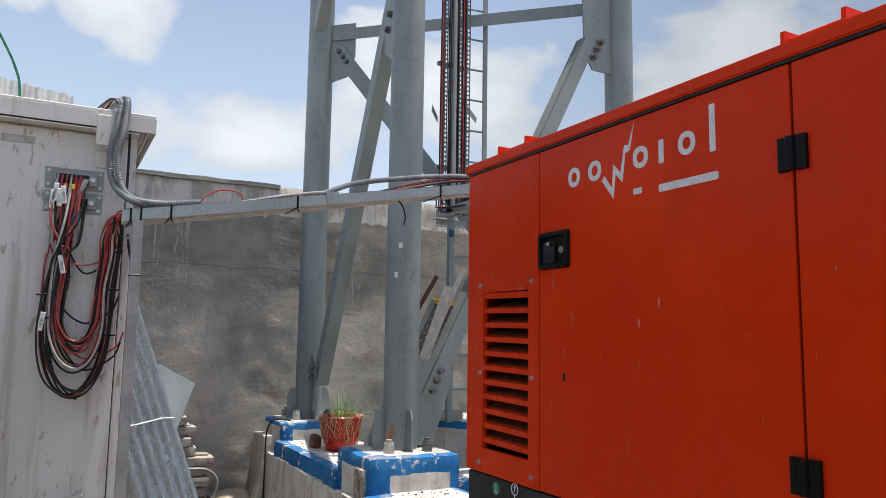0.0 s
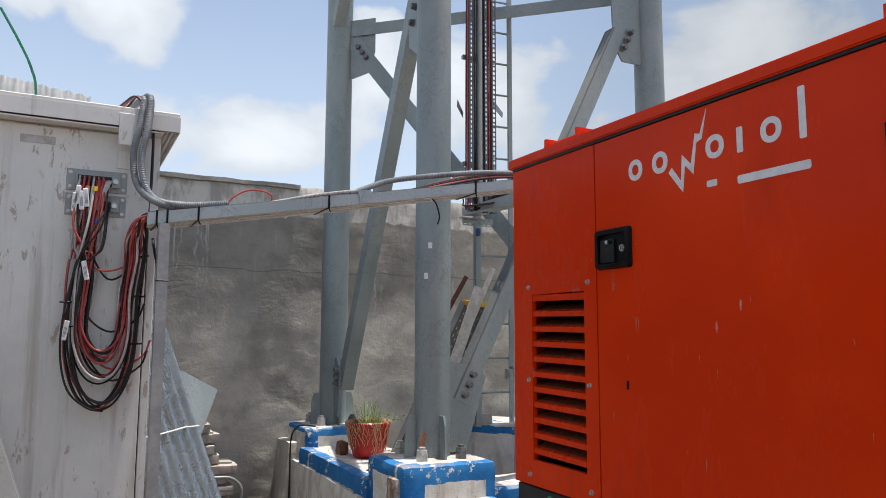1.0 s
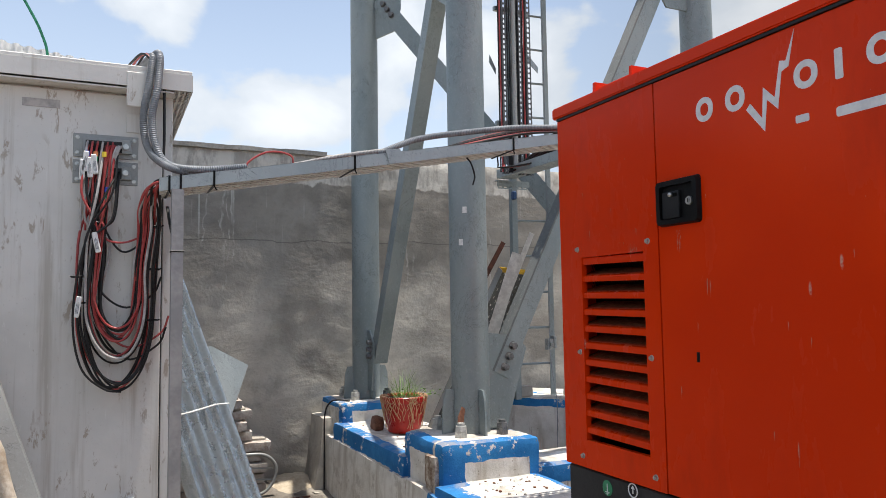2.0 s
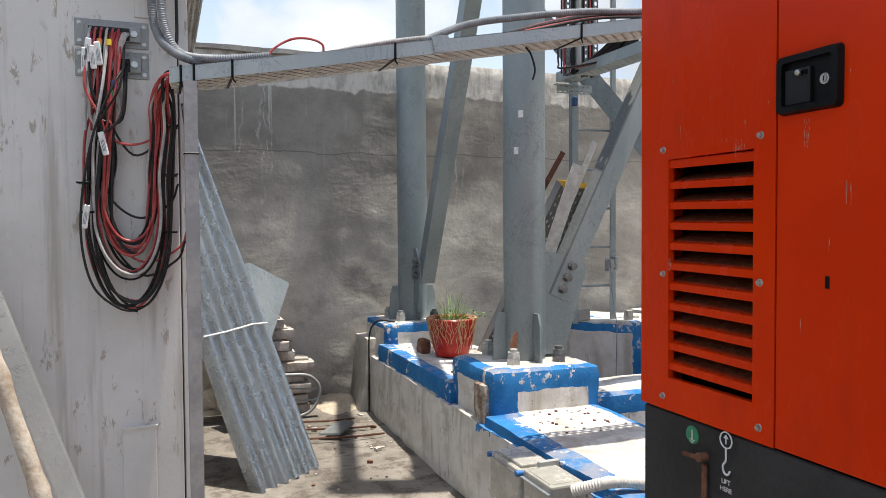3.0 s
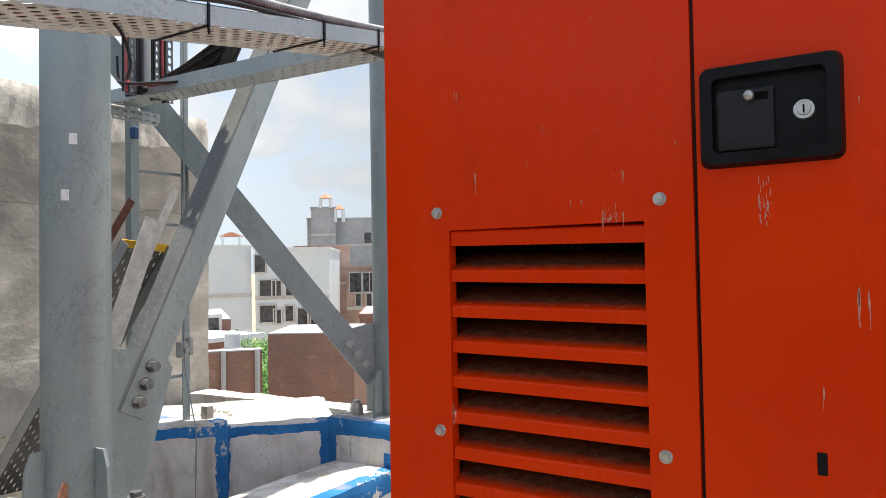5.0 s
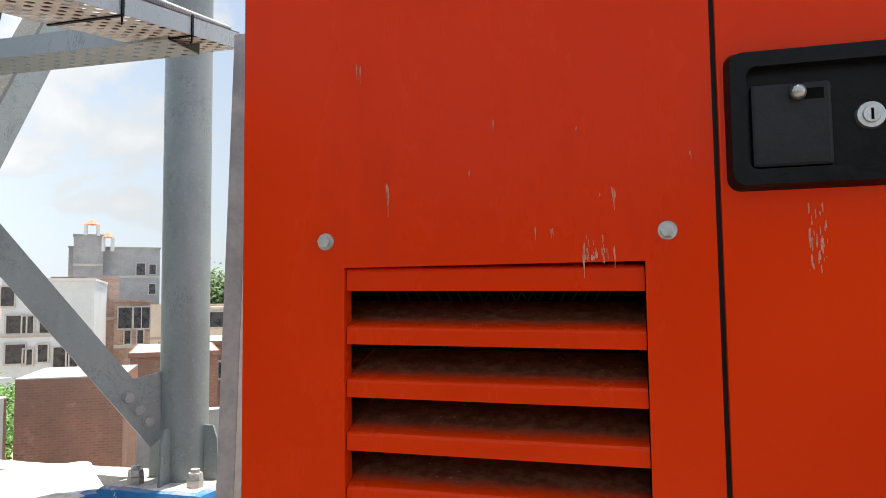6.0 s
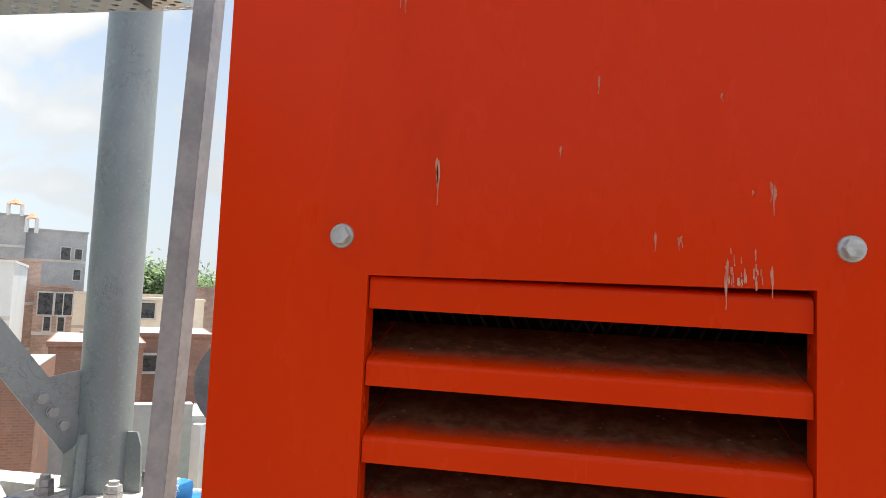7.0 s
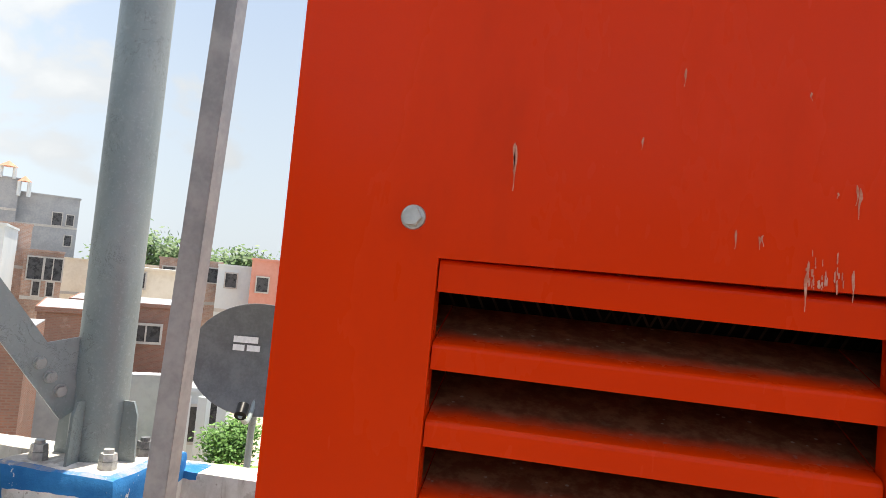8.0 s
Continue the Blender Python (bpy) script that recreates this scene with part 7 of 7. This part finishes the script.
town("brick_yard", 54.0, 62.6, 30.0, -0.048, BRICK_RED, "low raw brick houses in the lane", ((59.0, -0.085, 1.0, 0.6),), depth=5.0)
town("brick_yard", 52.0, 58.0, 24.0, -0.060, BRICK_RED, "low raw brick houses in the lane", depth=5.0)
town("grey_wall", 50.6, 61.5, 17.0, -0.135, GREY_RENDER, "plain grey rendered yard wall", depth=0.4, parapet=0)
HOUSE = town("white_bungalow", 61.6, 65.2, 27.0, -0.150, WHITE_RENDER, "small white house with a pillared porch", ((62.6, -0.195, 0.7, 1.2), (64.3, -0.18, 0.5, 0.8)), depth=5.0)
for b in (62.1, 63.5, 64.9):
    p = spot(b, -0.16, 26.0)
    bm = B()
    box(bm, p.x - 0.16, p.x + 0.16, p.y - 0.16, p.y + 0.16, GROUND_Z, p.z)
    solo("porch_pillar", bm, WHITE_RENDER, "square white porch pillar", "pillar", "porch pillars")
for b, s, d, w, h, m in ((56.0, 0.0, 70, 10, 3, CREAM_RENDER), (70.0, 0.01, 70, 12, 4, BRICK_PALE), (34, 0.0, 70, 12, 5, CREAM_RENDER), (75, 0.0, 60, 10, 4, WHITE_RENDER)):
    town("town_house", b - 4, b + 4, d, s, m, "far plastered town house with a flat roof", depth=8)


def tree(at, high, spread, a, b, label, seed, leaves=2600, size=0.16):
    rng = random.Random(seed)
    t = thing("tree", tuple(at), label, "tree")
    bm = B()
    top = at + V(0, 0, high * 0.55)
    cyl(bm, at, top, spread * 0.07, 8, spread * 0.035)
    tips = []
    for k in range(9):
        q = top + V(rng.uniform(-1, 1) * spread * 0.6, rng.uniform(-1, 1) * spread * 0.6, rng.uniform(-0.05, 0.36) * high)
        cyl(bm, at + V(0, 0, high * rng.uniform(0.3, 0.55)), q, spread * 0.025, 6, spread * 0.008)
        tips.append(q)
    part("trunk", bm, plain("bark", (0.12, 0.09, 0.06), (0.2, 0.15, 0.11), 6, 0.9), t)
    bm = B()
    for k in range(leaves):
        c = rng.choice(tips) + V(rng.gauss(0, 0.22), rng.gauss(0, 0.22), rng.gauss(0, 0.16)) * spread
        u = V(rng.gauss(0, 1), rng.gauss(0, 1), rng.gauss(0, 0.6)).normalized() * size
        w = u.orthogonal().normalized() * size * 0.45
        bm.faces.new([bm.verts.new(c + q) for q in (-u, w, u, -w)])
    part("crown", bm, leafy("leaves", a, b), t)


for b, s, d, h, w, seed in ((59.7, 0.038, 75, 9.5, 5.0, 1), (62.3, 0.030, 80, 9.0, 5.0, 2), (64.6, 0.026, 82, 8.6, 4.5, 3), (57.0, 0.02, 85, 8.4, 4.5, 4), (67.5, 0.02, 85, 8.4, 4.5, 6)):
    p = spot(b, 0, d)
    p.z = GROUND_Z
    tree(p, EYE.z + s * d - GROUND_Z, w, (0.05, 0.11, 0.03), (0.11, 0.19, 0.06), "leafy green tree beyond the houses", seed, 4200, 0.30)
for b, s, d, w, seed in ((43.6, -0.076, 24, 1.3, 11), (66.3, -0.176, 24, 1.1, 12), (44.6, -0.08, 30, 1.2, 13)):
    p = spot(b, 0, d)
    p.z = GROUND_Z
    tree(p, EYE.z + s * d - GROUND_Z, w, (0.045, 0.13, 0.018), (0.12, 0.26, 0.05), "bright green bushy tree in a yard", seed, 4200, 0.075)


def banana(at, seed):
    rng = random.Random(seed)
    t = thing("banana_plant", tuple(at), "broad-leaved banana plant below the roof edge", "plant")
    bm = B()
    cyl(bm, at, at + V(0, 0, 2.0), 0.09, 10, 0.06)
    part("stem", bm, leafy("banana_stem", (0.15, 0.22, 0.06), (0.2, 0.26, 0.1)), t)
    for k in range(9):
        a = k * 0.7 + rng.uniform(-0.2, 0.2)
        out = V(math.cos(a), math.sin(a), 0)
        pts = [at + V(0, 0, 1.9) + out * (0.95 * i / 6) + V(0, 0, 0.62 * (i / 6) - 0.75 * (i / 6) ** 2.2) for i in range(7)]
        bm = B()
        s = V(-out.y, out.x, 0)
        rows = [(bm.verts.new(p - s * w + V(0, 0, 0.04)), bm.verts.new(p), bm.verts.new(p + s * w + V(0, 0, 0.04))) for p, w in zip(pts, (0.02, 0.11, 0.15, 0.16, 0.15, 0.10, 0.01))]
        for p, q in zip(rows, rows[1:]):
            bm.faces.new((p[0], p[1], q[1], q[0])), bm.faces.new((p[1], p[2], q[2], q[1]))
        part("leaf", bm, leafy("banana_leaf", (0.10, 0.22, 0.03), (0.2, 0.34, 0.07)), t)


for b, d, seed in ((63.6, 14.0, 1), (65.6, 12.5, 2), (61.5, 16, 3), (67.5, 13, 4)):
    p = spot(b, 0, d)
    p.z = EYE.z - 0.245 * d - 2.1
    banana(p, seed)
    bm = B()
    box(bm, p.x - 0.6, p.x + 0.6, p.y - 0.6, p.y + 0.6, GROUND_Z - 0.1, p.z)
    roughen(bm, 0.02, 3)
    solo("earth_bank", bm, FLOOR, "raised bank of bare earth in the yard", "earth", kind="structure")

# bare ground to the horizon
bm = B()
bmesh.ops.create_grid(bm, x_segments=8, y_segments=8, size=2500)
bmesh.ops.translate(bm, verts=bm.verts, vec=(0, 0, GROUND_Z))
solo("ground", bm, plain("dry_earth", (0.30, 0.24, 0.17), (0.42, 0.35, 0.26), 0.2, 0.95, 0, 0.01, 3), "dry sandy ground of the town", "ground", kind="structure")


# ---- the satellite dish on the roof's edge ----
def dish():
    c = V(5.52, 4.19, 0.99)
    t = thing("satellite_dish", (c.x, c.y, 0.0), "dark grey offset satellite dish on a bent arm", "satellite dish")
    face = (V(1.18, 2.39, 1.25) - c).normalized()
    face = (Matrix.Rotation(radians(-10), 4, "Z") @ face)
    u = face.cross(V(0, 0, 1)).normalized()
    w = u.cross(face).normalized()
    steel = plain("grey_dish_paint", (0.10, 0.105, 0.11), (0.15, 0.155, 0.16), 8, 0.5)
    bm = B()
    seg, rows = 48, []
    for k in range(9):
        r = k / 8
        rows.append([bm.verts.new(c + u * (0.42 * r * math.cos(2 * math.pi * i / seg)) + w * (0.345 * r * math.sin(2 * math.pi * i / seg)) + face * (0.075 * r * r)) for i in range(seg)])
    for a, b in zip(rows, rows[1:]):
        for i in range(seg):
            bm.faces.new((a[i], a[(i + 1) % seg], b[(i + 1) % seg], b[i]))
    bmesh.ops.remove_doubles(bm, verts=bm.verts, dist=0.0005)
    bmesh.ops.solidify(bm, geom=list(bm.faces), thickness=0.006)
    refl = part("reflector", bm, steel, t, "", True)

    def mark(x0, x1, z0, z1):
        bm = B()
        pts = []
        for a, b in ((x0, z0), (x1, z0), (x1, z1), (x0, z1)):
            r2 = (a / 0.42) ** 2 + (b / 0.345) ** 2
            pts.append(c + u * a + w * b + face * (0.075 * r2 + 0.009))
        prism(bm, pts, face * 0.002)
        part("emblem_shape", bm, WHITE_PAINT, refl)

    mark(0.02, 0.17, 0.095, 0.135)
    mark(0.005, 0.085, 0.045, 0.082)
    mark(0.10, 0.17, 0.045, 0.082)
    bm = B()
    sweep(bm, spline([c - w * 0.14 - face * 0.02, c - w * 0.30 + face * 0.06, c - w * 0.36 + face * 0.22, c - w * 0.30 + face * 0.42], 6), 0.014, 8)
    part("feed_arm", bm, GALV, t, "", True)
    bm = B()
    cyl(bm, c - w * 0.30 + face * 0.42, c - w * 0.25 + face * 0.36, 0.035, 14)
    part("feed_horn", bm, BLACK_PLASTIC, t, "", True)
    bm = B()
    sweep(bm, spline([c - face * 0.05 - w * 0.05, c - face * 0.1 - w * 0.2, V(c.x + 0.10, c.y + 0.05, 0.5), V(c.x + 0.10, c.y + 0.05, 0.0)], 6), 0.022, 10)
    part("mast", bm, GALV, t, "", True)
    bm = B()
    box(bm, c.x - 0.05, c.x + 0.25, c.y - 0.12, c.y + 0.2, -5.5, 0.01, 0.01)
    solo("wall_corner", bm, GREY_RENDER, "grey rendered wall end that carries the dish", "wall", kind="structure")


dish()
